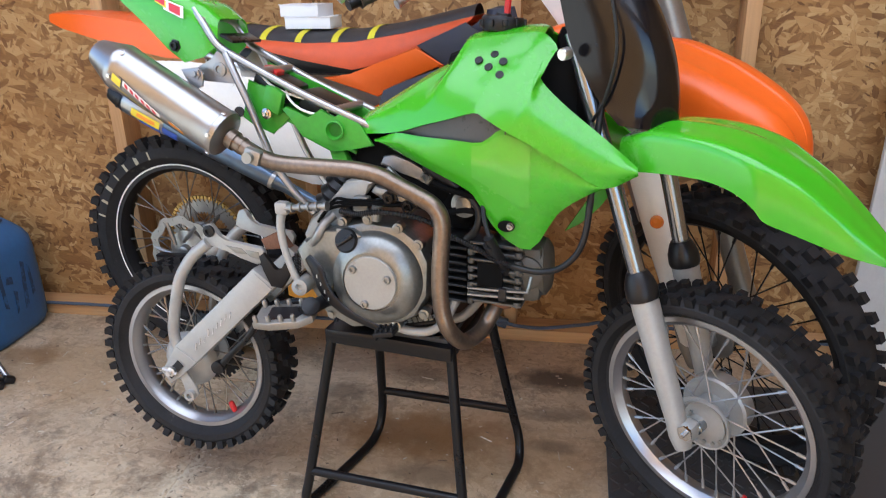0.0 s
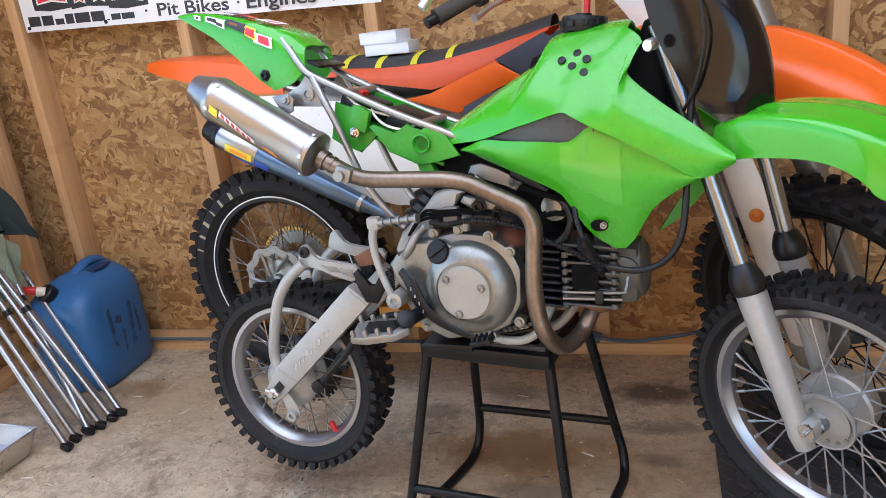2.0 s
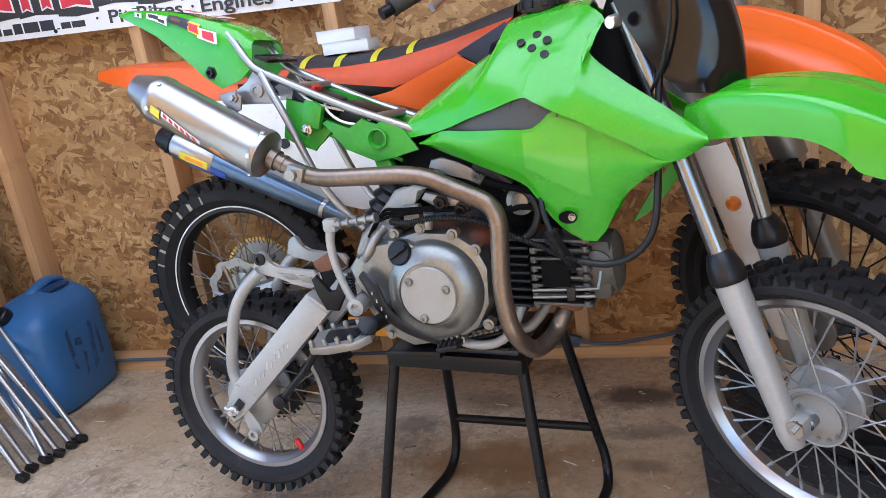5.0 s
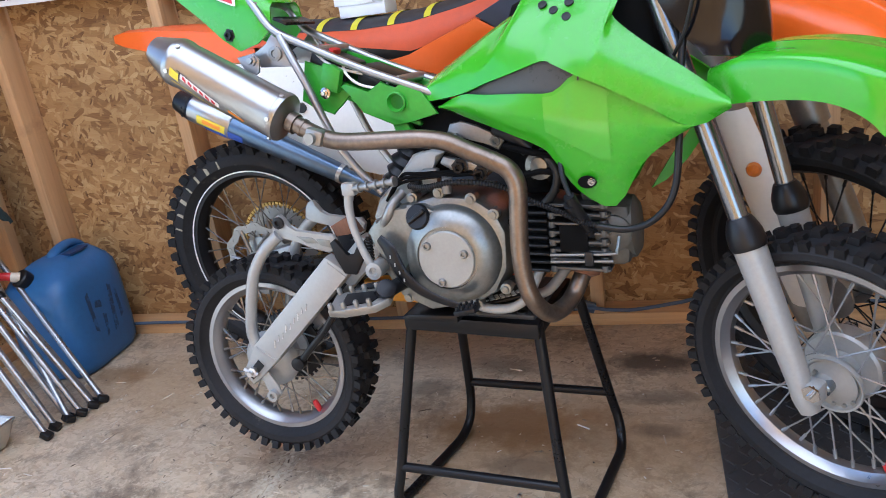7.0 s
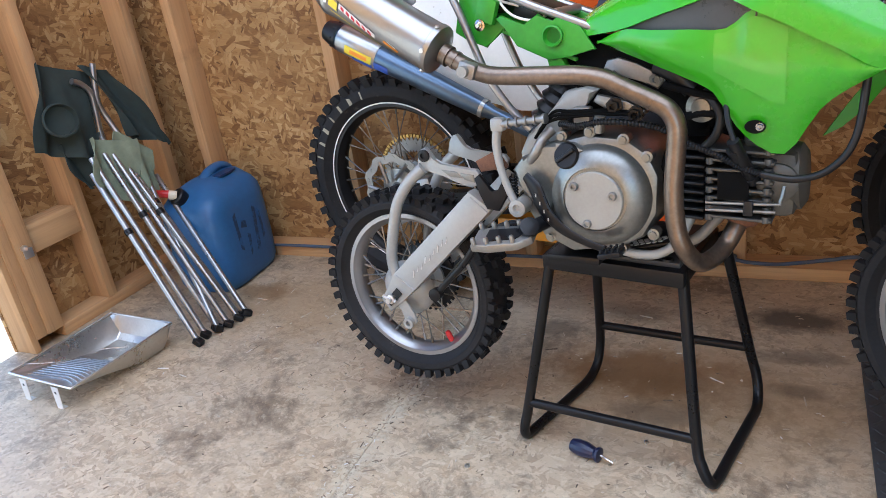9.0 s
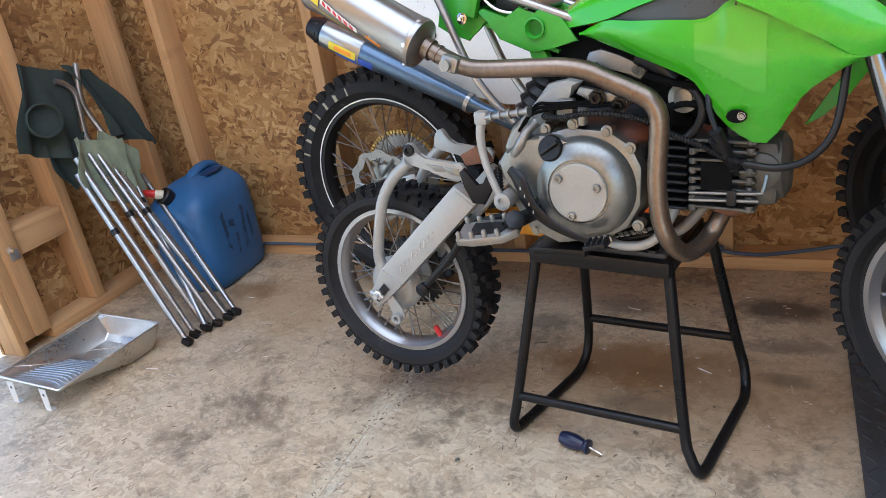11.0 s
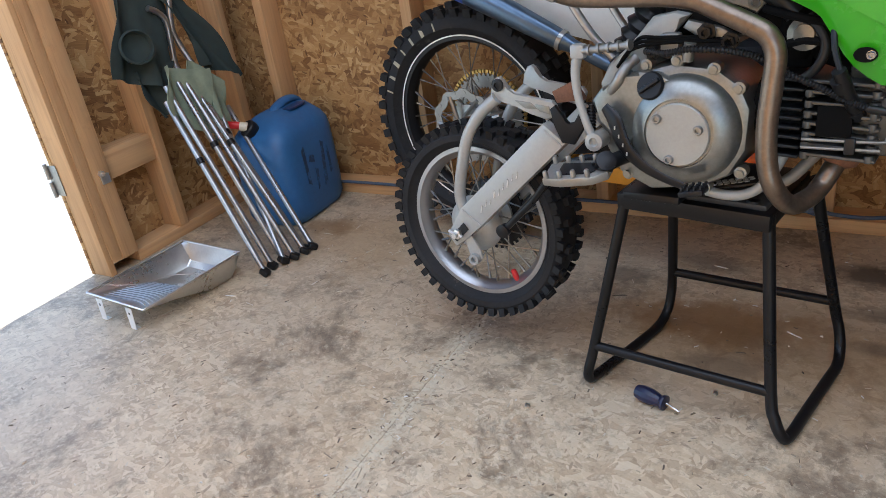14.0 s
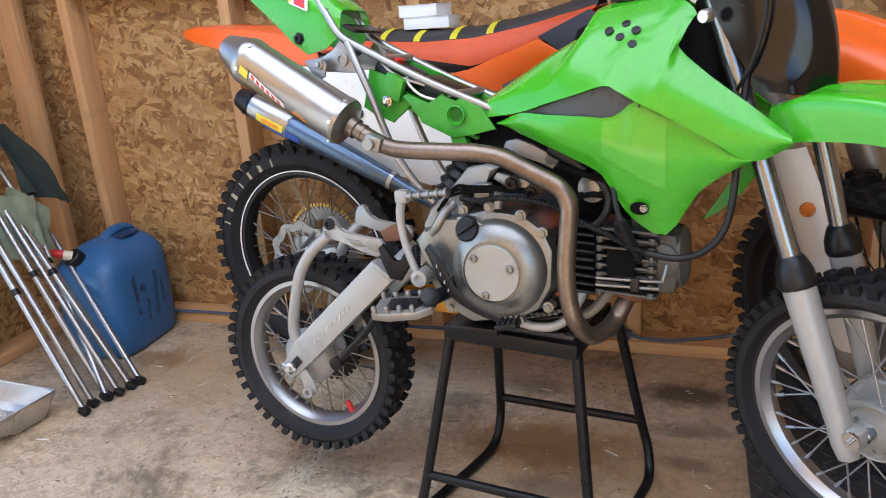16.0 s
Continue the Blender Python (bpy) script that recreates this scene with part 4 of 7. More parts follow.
for s in (-1, 1):
    bm = bmesh.new()
    tube(bm, [(u, s * v, z) for u, v, z in SUB[0]], 0.0072, 12, 6)
    part("subframe_tube", bm, M_TUBE, gb, "silver subframe tube")
    bm = bmesh.new()
    tube(bm, [(0.167, s * 0.06, 0.960), (0.188, s * 0.064, 0.918), (0.208, s * 0.065, 0.876), (0.238, s * 0.065, 0.801), (0.256, s * 0.065, 0.762), (0.29, s * 0.062, 0.712), (0.325, s * 0.055, 0.672)], 0.0070, 12, 6)
    part("subframe_strut", bm, M_TUBE, gb, "silver subframe strut")
    bm = bmesh.new()
    slab(bm, [(0.153, 0.964), (0.172, 0.949), (0.192, 0.912), (0.185, 0.906), (0.121, 0.910), (0.119, 0.927), (0.112, 0.936), (0.140, 0.948)], 0.004, upright(s * 0.063), 0.001)
    g = part("gusset", bm, M_TUBE, gb, "silver gusset plate")
    bm = bmesh.new()
    lathe(bm, [(0.013, 0), (0.013, 0.006), (0.007, 0.007), (0.006, 0.004)], (0.158, s * 0.064, 0.931), (0, s, 0), 16)
    part("bush", bm, M_ALU, g)
for way, r in (([(0.122, -0.052, 1.014), (0.114, -0.03, 1.022), (0.114, 0.03, 1.022), (0.122, 0.052, 1.014)], 0.0085), ([(0.235, -0.055, 0.928), (0.235, 0.055, 0.928)], 0.008), ([(0.38, -0.055, 0.864), (0.38, 0.055, 0.864)], 0.008)):
    bm = bmesh.new()
    tube(bm, way, r, 12, 6)
    part("cross_tube", bm, M_TUBE, gb, "silver cross tube of the subframe")

# green inner tray, battery, wiring
bm = bmesh.new()
slab(bm, [(0.203, 0.913), (0.238, 0.898), (0.258, 0.896), (0.274, 0.890), (0.266, 0.862), (0.284, 0.856), (0.283, 0.844), (0.263, 0.831), (0.247, 0.815), (0.206, 0.832), (0.186, 0.844)], 0.006, upright(-0.046), 0.002)
tray = part("inner_tray", bm, M_GREEN_DULL, gb, "dull green plastic inner tray")
for poly, v, th in (([(0.273, 0.863), (0.285, 0.868), (0.327, 0.848), (0.352, 0.866), (0.365, 0.855), (0.378, 0.850), (0.387, 0.859), (0.424, 0.844), (0.451, 0.804), (0.407, 0.795), (0.371, 0.789), (0.311, 0.816), (0.302, 0.834), (0.293, 0.844)], -0.058, 0.007), ([(0.249, 0.905), (0.266, 0.901), (0.282, 0.890), (0.270, 0.853), (0.237, 0.865)], -0.060, 0.016),
                    ([(0.19, 0.94), (0.30, 0.90), (0.42, 0.845), (0.44, 0.80), (0.30, 0.83), (0.19, 0.88)], 0.048, 0.006), ([(0.356, 0.812), (0.388, 0.795), (0.40, 0.770), (0.37, 0.765)], -0.045, 0.02)):
    bm = bmesh.new()
    slab(bm, poly, th, upright(v), 0.002)
    part("tray_panel", bm, M_GREEN_DULL, tray)
bm = bmesh.new()
box(bm, (0.30, 0.0, 0.832), (0.24, 0.09, 0.008), 0.003, Matrix.Rotation(radians(22), 4, 'Y'))
part("tray_floor", bm, M_GREEN_DULL, tray)
bm = bmesh.new()
lathe(bm, [(0.017, 0), (0.018, 0.007), (0.0155, 0.008), (0.011, -0.002), (0.0, -0.002)], (0.379, -0.0615, 0.829), NEAR, 20)
part("boss", bm, M_GREEN_DULL, tray)
for u, z in ((0.248, 0.855),):
    bm = bmesh.new()
    lathe(bm, [(0.010, 0), (0.010, 0.003), (0.0065, 0.004), (0.0065, 0.008), (0.004, 0.009), (0.0035, 0.012), (0.0, 0.012)], (u, -0.068, z), NEAR, 16)
    part("bolt", bm, M_CHROME, tray)
bm = bmesh.new()
box(bm, (0.245, -0.005, 0.900), (0.08, 0.07, 0.036), 0.006, Matrix.Rotation(radians(24), 4, 'Y'))
box(bm, (0.335, -0.005, 0.868), (0.075, 0.07, 0.036), 0.006, Matrix.Rotation(radians(22), 4, 'Y'))
batt = part("battery", bm, M_BLACK, gb, "black battery and electrics box")
bm = bmesh.new()
box(bm, (0.235, -0.01, 0.926), (0.03, 0.03, 0.014), 0.003, Matrix.Rotation(radians(24), 4, 'Y'))
part("terminal_cover", bm, M_RED, batt, "red terminal cover")
bm = bmesh.new()
tube(bm, [(0.275, -0.04, 0.905), (0.285, -0.055, 0.885), (0.31, -0.058, 0.864), (0.345, -0.055, 0.855), (0.362, -0.045, 0.862)], 0.0024, 8, 6)
tube(bm, [(0.21, -0.03, 0.93), (0.26, -0.055, 0.90), (0.31, -0.04, 0.88)], 0.0025, 8, 6)
part("wiring", bm, M_WHITE, gb, "loose pale wiring")

# swingarm, brace, chain guard bracket, shock
for s in (-1, 1):
    bm = bmesh.new()
    slab(bm, [(-0.037, 0.307), (-0.016, 0.281), (0.010, 0.302), (0.049, 0.337), (0.249, 0.527), (0.203, 0.560), (0.003, 0.370)], 0.03, upright(s * 0.072), 0.003)
    arm = part("swingarm", bm, M_SILVER, gb, "silver box-section extended swingarm with engraved mark")
    if s < 0:
        for k in range(9):
            bm = bmesh.new()
            a = 0.03 + 0.014 * k
            slab(bm, [(0, 0), (0.004, 0.004 + 0.012 * (k % 3 == 0)), (0.007, 0.010), (0.004, -0.003)], 0.001, lambda p, r, d, a=a, k=k: Vector((0.030 + (a + p) * 0.78, s * 0.0878 + d, 0.349 + (a + p) * 0.73 + (r - 0.002) * 0.9 + 0.004 * (k % 2))))
            part("engraving", bm, M_ALU_BRIGHT, arm)
        for p, q_ in (((0.206, 0.550), (0.241, 0.522)), ((0.008, 0.369), (0.051, 0.341))):
            bm = bmesh.new()
            n_ = 11
            tube(bm, [(p[0] + (q_[0] - p[0]) * k / n_, s * 0.0872, p[1] + (q_[1] - p[1]) * k / n_) for k in range(n_ + 1)], [0.0022 if k % 2 else 0.0013 for k in range(n_ + 1)], 8, 2)
            part("weld_bead", bm, M_SILVER, arm)
        # thin black slab on the arm paints the shade inside the axle slot
        bm = bmesh.new()
        slab(bm, [(-0.024, 0.307), (-0.012, 0.295), (0.020, 0.327), (0.008, 0.340)], 0.002, upright(s * 0.0885))
        part("slot_shade", bm, M_BLACK, arm, "dark patch for the shaded axle slot")
        bm = bmesh.new()
        lathe(bm, [(0.011, 0), (0.011, 0.008), (0.006, 0.009), (0.006, 0.018), (0.0, 0.018)], (-0.007, s * 0.088, 0.314), (0, s, 0), 6)
        tube(bm, [(-0.026, s * 0.094, 0.320), (0.006, s * 0.094, 0.310)], 0.004, 8, 0)
        part("axle_nut", bm, M_ALU_BRIGHT, arm, "axle nut and chain adjuster")
    bm = bmesh.new()
    tube(bm, [(0.004, s * 0.072, 0.350), (-0.006, s * 0.072, 0.392), (0.003, s * 0.074, 0.440), (0.022, s * 0.074, 0.508), (0.040, s * 0.072, 0.543), (0.064, s * 0.070, 0.572), (0.096, s * 0.066, 0.598)], 0.0118, 14, 6)
    part("swingarm_brace", bm, M_SILVER, gb, "curved silver swingarm brace")
    bm = bmesh.new()
    slab(bm, [(0.087, 0.622), (0.092, 0.633), (0.103, 0.637), (0.111, 0.630), (0.118, 0.612), (0.133, 0.603), (0.189, 0.598), (0.212, 0.597), (0.220, 0.586), (0.214, 0.568), (0.201, 0.561), (0.165, 0.572), (0.138, 0.583), (0.101, 0.592), (0.080, 0.598)], 0.012, upright(s * 0.06), 0.003)
    br = part("linkage_plate", bm, M_SILVER, gb, "cast silver linkage plate")
    bm = bmesh.new()
    lathe(bm, [(0.012, 0), (0.012, 0.005), (0.006, 0.006), (0.006, 0.002)], (0.101, s * 0.066, 0.622), (0, s, 0), 14)
    part("bush", bm, M_BLACK, br)
    for poly in ([(0.136, 0.595), (0.170, 0.592), (0.182, 0.581), (0.158, 0.581)], [(0.178, 0.590), (0.207, 0.587), (0.209, 0.572), (0.187, 0.577)]):
        bm = bmesh.new()
        slab(bm, poly, 0.002, upright(s * 0.0665), 0.0005)
        part("recess", bm, M_CASE, br)
bm = bmesh.new()
slab(bm, [(0.222, 0.588), (0.232, 0.596), (0.252, 0.571), (0.256, 0.563), (0.270, 0.565), (0.278, 0.584), (0.293, 0.591), (0.292, 0.566), (0.268, 0.528), (0.244, 0.530), (0.230, 0.562)], 0.010, upright(-0.088), 0.002)
part("frame_bracket", bm, M_STEEL_BLACK, gb, "dark grey steel bracket")
bm = bmesh.new()
slab(bm, [(0.21, 0.612), (0.25, 0.632), (0.272, 0.60), (0.22, 0.592)], 0.02, upright(-0.052), 0.003)
part("rust_spot", bm, M_RUST, gb, "rusty steel tab")
bm = bmesh.new()
tube(bm, [(0.30, 0, 0.63), (0.42, 0, 0.82)], 0.014, 14, 2)
ck = [(0.032 if k % 2 else 0.024, k * 0.011) for k in range(15)]
lathe(bm, ck, (0.315, 0, 0.65), (0.12, 0, 0.19), 18)
part("shock_absorber", bm, M_STEEL_BLACK, gb, "black shock absorber with coil spring")

# rear brake: cone, arm and rod
bm = bmesh.new()
lathe(bm, [(0.062, 0.0), (0.060, 0.012), (0.046, 0.026), (0.026, 0.034), (0.018, 0.04), (0.0, 0.04)], (0.0, -0.026, 0.317), NEAR, 32)
part("brake_panel", bm, M_SILVER, gb, "dull silver rear brake panel")
bm = bmesh.new()
slab(bm, [(-0.002, 0.312), (0.018, 0.314), (0.040, 0.280), (0.044, 0.262), (0.032, 0.248), (0.016, 0.254), (0.012, 0.276)], 0.006, upright(-0.078), 0.0015)
lathe(bm, [(0.012, 0), (0.012, 0.012), (0.006, 0.012), (0.006, 0.004)], (0.028, -0.08, 0.261), NEAR, 16)
part("brake_arm", bm, M_SILVER, gb, "silver brake arm with eye")
bm = bmesh.new()
tube(bm, [(0.106, -0.082, 0.339), (0.14, -0.085, 0.374), (0.178, -0.088, 0.412), (0.215, -0.092, 0.460)], 0.007, 10, 4)
lathe(bm, [(0.013, -0.008), (0.014, 0.008), (0.007, 0.01)], (0.104, -0.084, 0.337), NEAR, 14)
part("torque_rod", bm, M_STEEL_BLACK, gb, "dark brake torque rod")
bm = bmesh.new()
lathe(bm, [(0.075, 0.035), (0.078, 0.037), (0.078, 0.041), (0.06, 0.042)], (0, 0, 0.317), (0, 1, 0), 32)
for k in range(34):
    a = 2 * math.pi * k / 34
    box(bm, (0.080 * math.sin(a), 0.039, 0.317 + 0.080 * math.cos(a)), (0.006, 0.004, 0.008), 0, Matrix.Rotation(a, 4, 'Y'))
part("sprocket", bm, M_STEEL_BLACK, gb, "dark rear sprocket")

# engine
bm = bmesh.new()
slab(bm, [(0.300, 0.600), (0.322, 0.630), (0.36, 0.650), (0.43, 0.668), (0.50, 0.662), (0.538, 0.636), (0.555, 0.60), (0.552, 0.535), (0.528, 0.492), (0.485, 0.468), (0.40, 0.455), (0.345, 0.480), (0.312, 0.535)], 0.15, upright(0.0), 0.012)
eng = part("crankcase", bm, M_CASE, gb, "grey cast engine crankcase")
bm = bmesh.new()
lathe(bm, [(0.090, -0.004), (0.0895, 0.008), (0.086, 0.018), (0.078, 0.026), (0.066, 0.032), (0.058, 0.035), (0.055, 0.0355), (0.054, 0.0325), (0.0, 0.033)], (0.455, -0.068, 0.564), NEAR, 56)
cov = part("clutch_cover", bm, M_CASE, eng, "rounded grey clutch cover, scuffed")
bm = bmesh.new()
lathe(bm, [(0.0505, 0.0), (0.0505, 0.004), (0.049, 0.0056), (0.0, 0.006)], (0.454, -0.1005, 0.562), NEAR, 44)
part("cover_plate", bm, plain("grey_cover_plate", (0.36, 0.36, 0.33), 0.38, 0.3, vary=0.1, scale=30, bump=0.12, wear=0.3, wear_col=(0.3, 0.28, 0.24)), cov, "round dull grey cover plate")
for u, z in ((0.422, 0.587), (0.488, 0.573), (0.443, 0.522)):
    bm = bmesh.new()
    lathe(bm, [(0.0075, 0), (0.0075, 0.004), (0.006, 0.006), (0.004, 0.006), (0.0035, 0.002)], (u, -0.1065, z), NEAR, 14)
    part("screw", bm, M_ALU, cov)
bm = bmesh.new()
lathe(bm, [(0.0225, -0.014), (0.0225, 0.008), (0.020, 0.011), (0.0, 0.011)], (0.406, -0.088, 0.634), (-0.1, -1, 0.3), 26)
box(bm, (0.4055, -0.100, 0.6375), (0.038, 0.010, 0.007), 0.002, pose(0, 0, 0, -16, -35, 0))
part("oil_filler_cap", bm, M_BLACK, eng, "black oil filler cap")
bm = bmesh.new()
slab(bm, [(0.300, 0.606), (0.320, 0.630), (0.351, 0.640), (0.385, 0.658), (0.415, 0.655), (0.437, 0.645), (0.40, 0.60), (0.383, 0.575), (0.373, 0.53), (0.343, 0.540), (0.318, 0.575)], 0.024, upright(-0.080), 0.007)
part("gear_cover", bm, M_CASE, eng, "cast silver gear case beside the clutch cover")
for u, z in ((0.322, 0.618), (0.352, 0.645), (0.39, 0.664), (0.44, 0.672), (0.497, 0.660), (0.535, 0.632), (0.545, 0.50), (0.49, 0.470), (0.36, 0.480)):
    bm = bmesh.new()
    lathe(bm, [(0.010, -0.02), (0.010, 0.0), (0.0062, 0.001), (0.0062, 0.006), (0.0, 0.006)], (u, -0.074, z), NEAR, 12)
    part("case_bolt", bm, M_CASE, eng)
bm = bmesh.new()
tube(bm, [(0.335, -0.085, 0.622), (0.35, -0.092, 0.642), (0.36, -0.085, 0.662), (0.372, -0.07, 0.675)], 0.009, 10, 4)
tube(bm, [(0.455, -0.07, 0.672), (0.46, -0.075, 0.70)], 0.009, 10, 2)
box(bm, (0.425, -0.06, 0.695), (0.03, 0.02, 0.035), 0.004)
part("clutch_arm", bm, M_ALU, eng, "cast clutch arm and cable stop")

# cylinder lies forward, with fins; head and covers
CYL = Matrix.Rotation(radians(3), 4, 'Y')
bm = bmesh.new()
tube(bm, [(0.55, 0, 0.590), (0.665, 0, 0.586)], 0.050, 20, 1)
cyl = part("cylinder", bm, M_DARK, gb, "finned engine cylinder")
for k in range(9):
    z = 0.532 + 0.0142 * k
    bm = bmesh.new()
    box(bm, (0.598, 0, z), (0.05, 0.132, 0.0045), 0.0012, CYL, 1)
    part("fin", bm, M_FIN, cyl)
bm = bmesh.new()
box(bm, (0.718, 0, 0.586), (0.075, 0.100, 0.105), 0.016)
lathe(bm, [(0.030, 0.0), (0.030, 0.008), (0.024, 0.012), (0.0, 0.012)], (0.728, -0.05, 0.592), NEAR, 24)
lathe(bm, [(0.054, 0), (0.052, 0.012), (0.04, 0.02), (0.0, 0.02)], (0.745, 0, 0.590), (1, 0, 0.05), 24)
box(bm, (0.70, 0, 0.655), (0.05, 0.08, 0.03), 0.01)
# head alloy darkened: the shade on it is put into the colour
head = part("cylinder_head", bm, plain("shaded_alloy", (0.10, 0.095, 0.08), 0.5, 0.4, vary=0.25, scale=26, bump=0.3, wear=0.3, wear_col=(0.09, 0.075, 0.06)), gb, "aluminium cylinder head, shade put into its dark colour")
for k in range(8):
    z = 0.536 + 0.0152 * k
    bm = bmesh.new()
    box(bm, (0.676, 0, z), (0.098, 0.142, 0.0050), 0.0012, CYL, 1)
    for u in (0.632, 0.716):
        lathe(bm, [(0.0062, -0.005), (0.0068, 0.0), (0.0062, 0.005)], (u, -0.066, z), (0, 0, 1), 10)
    part("fin", bm, M_HEAD_FIN, head)
bm = bmesh.new()
tube(bm, [(0.628, -0.076, 0.562), (0.725, -0.076, 0.564), (0.736, -0.076, 0.570), (0.740, -0.07, 0.592)], 0.0026, 8, 4)
tube(bm, [(0.628, -0.076, 0.550), (0.730, -0.076, 0.552)], 0.0026, 8, 2)
part("oil_line", bm, M_CASE, head, "thin bare oil lines")
bm = bmesh.new()
box(bm, (0.692, -0.079, 0.557), (0.014, 0.008, 0.024), 0.002)
part("line_clip", bm, M_BLACK, head, "black oil line clip")
# flat dark patch over the fins paints the shade round the plug
bm = bmesh.new()
box(bm, (0.668, -0.0725, 0.589), (0.046, 0.004, 0.044), 0.001)
part("plug_shade", bm, M_DARK, head, "dark patch for the shaded well round the spark plug")
bm = bmesh.new()
lathe(bm, [(0.012, 0), (0.012, 0.012), (0.009, 0.013), (0.009, 0.05), (0.012, 0.055), (0.012, 0.075)], (0.695, -0.06, 0.595), (-0.35, -0.6, 0.9), 12)
tube(bm, [(0.675, -0.105, 0.662), (0.662, -0.10, 0.70), (0.655, -0.08, 0.745), (0.65, -0.05, 0.79)], 0.0042, 8, 6)
tube(bm, [(0.695, -0.062, 0.598), (0.684, -0.088, 0.632), (0.672, -0.108, 0.668)], 0.0095, 10, 3)
part("spark_plug_lead", bm, M_BLACK, gb, "black spark plug cap and lead")
# carburettor and dark intake, frame spine behind the shroud
bm = bmesh.new()
tube(bm, [(0.60, 0, 0.70), (0.68, 0, 0.665)], [0.030, 0.022], 16, 2)
lathe(bm, [(0.034, -0.045), (0.036, -0.02), (0.036, 0.03), (0.028, 0.05), (0.0, 0.05)], (0.60, -0.01, 0.72), (0.2, -0.2, 1), 20)
box(bm, (0.60, 0, 0.675), (0.05, 0.05, 0.045), 0.012)
part("carburettor", bm, M_DARK, gb, "dark carburettor")
bm = bmesh.new()
box(bm, (0.50, 0.0, 0.76), (0.20, 0.08, 0.12), 0.02)
box(bm, (0.69, 0.0, 0.87), (0.24, 0.085, 0.20), 0.03)
box(bm, (0.80, 0.0, 0.93), (0.08, 0.07, 0.16), 0.02)
part("airbox", bm, M_DARK, gb, "black airbox and tank underside")
bm = bmesh.new()
slab(bm, [(0.450, 0.738), (0.427, 0.743), (0.390, 0.736), (0.359, 0.698), (0.315, 0.660), (0.300, 0.628), (0.306, 0.604), (0.330, 0.618), (0.345, 0.634), (0.372, 0.644), (0.394, 0.660), (0.402, 0.690), (0.430, 0.716)], 0.11, upright(0), 0.008)
tube(bm, [(0.44, 0, 0.78), (0.60, 0, 0.85), (0.78, 0, 0.95)], 0.026, 16, 3)
spine = part("frame", bm, M_SILVER, gb, "cast silver frame plates and spine")
bm = bmesh.new()
slab(bm, [(0.438, 0.718), (0.446, 0.730), (0.497, 0.718), (0.527, 0.703), (0.520, 0.692), (0.473, 0.697)], 0.10, upright(0), 0.004)
slab(bm, [(0.455, 0.768), (0.462, 0.784), (0.482, 0.788), (0.512, 0.778), (0.560, 0.752), (0.545, 0.735), (0.498, 0.760)], 0.09, upright(0), 0.005)
part("engine_hanger", bm, M_ALU, spine, "grey cast engine hanger")
for u, z in ((0.396, 0.684), (0.513, 0.698), (0.418, 0.686), (0.478, 0.712)):
    bm = bmesh.new()
    bolt(bm, (u, -0.056, z), NEAR, 0.010, 0.012)
    part("bolt", bm, M_STEEL_BLACK, spine)
bm = bmesh.new()
tube(bm, [(0.486, -0.045, 0.455), (0.511, -0.045, 0.451), (0.541, -0.043, 0.453), (0.565, -0.04, 0.466), (0.582, -0.04, 0.490), (0.60, -0.03, 0.53)], 0.0085, 12, 5)
tube(bm, [(0.50, 0.04, 0.470), (0.55, 0.04, 0.452), (0.59, 0.04, 0.458), (0.64, 0.04, 0.52)], 0.0095, 12, 5)
part("cradle_tube", bm, M_SILVER, gb, "silver cradle tubes under the engine")
bm = bmesh.new()
box(bm, (0.52, 0.02, 0.463), (0.12, 0.12, 0.005), 0.002, Matrix.Rotation(radians(-14), 4, 'Y'))
box(bm, (0.40, 0.0, 0.440), (0.10, 0.15, 0.014), 0.003)
skid = part("skid_plate", bm, M_STEEL_BLACK, gb, "black skid plate with round holes")
for i in range(6):
    for j in range(3):
        bm = bmesh.new()
        lathe(bm, [(0.0046, 0), (0.0046, 0.001), (0.0, 0.001)], (0.493 + 0.0105 * i + 0.005 * (j % 2), -0.030 + 0.011 * j, 0.4598 + 0.0026 * i + 0.0013 * (j % 2)), (-0.24, 0, 1), 10)
        part("hole", bm, M_WHITE, skid)

# small fittings in the gap between tank and engine
for way, r, mt, nm, lb in (([(0.545, -0.045, 0.775), (0.575, -0.050, 0.760), (0.60, -0.048, 0.735)], 0.016, M_FIN, "intake_boot", "black rubber intake boot"),
                           ([(0.50, -0.052, 0.800), (0.545, -0.056, 0.792), (0.60, -0.052, 0.800), (0.65, -0.045, 0.790)], 0.0045, M_BLACK, "fuel_hose", "thin black fuel hose"),
                           ([(0.475, -0.054, 0.765), (0.50, -0.060, 0.745), (0.55, -0.062, 0.715), (0.57, -0.06, 0.690)], 0.0055, M_CASE, "breather_pipe", "dull bare breather pipe"),
                           ([(0.62, -0.055, 0.735), (0.645, -0.066, 0.700), (0.64, -0.068, 0.668), (0.62, -0.06, 0.645)], 0.007, M_FIN, "rubber_hose", "dark rubber hose"),
                           ([(0.66, -0.05, 0.745), (0.685, -0.062, 0.700), (0.69, -0.066, 0.660)], 0.004, M_CASE, "throttle_cable_end", "bare throttle cable end")):
    bm = bmesh.new()
    tube(bm, way, r, 12, 6)
    part(nm, bm, mt, gb, lb)
bm = bmesh.new()
lathe(bm, [(0.022, -0.004), (0.024, 0.0), (0.024, 0.006), (0.015, 0.008), (0.014, 0.014), (0.0, 0.015)], (0.615, -0.048, 0.708), NEAR, 20)
bm2 = part("carburettor_bowl", bm, M_CASE, gb, "dull alloy carburettor body")
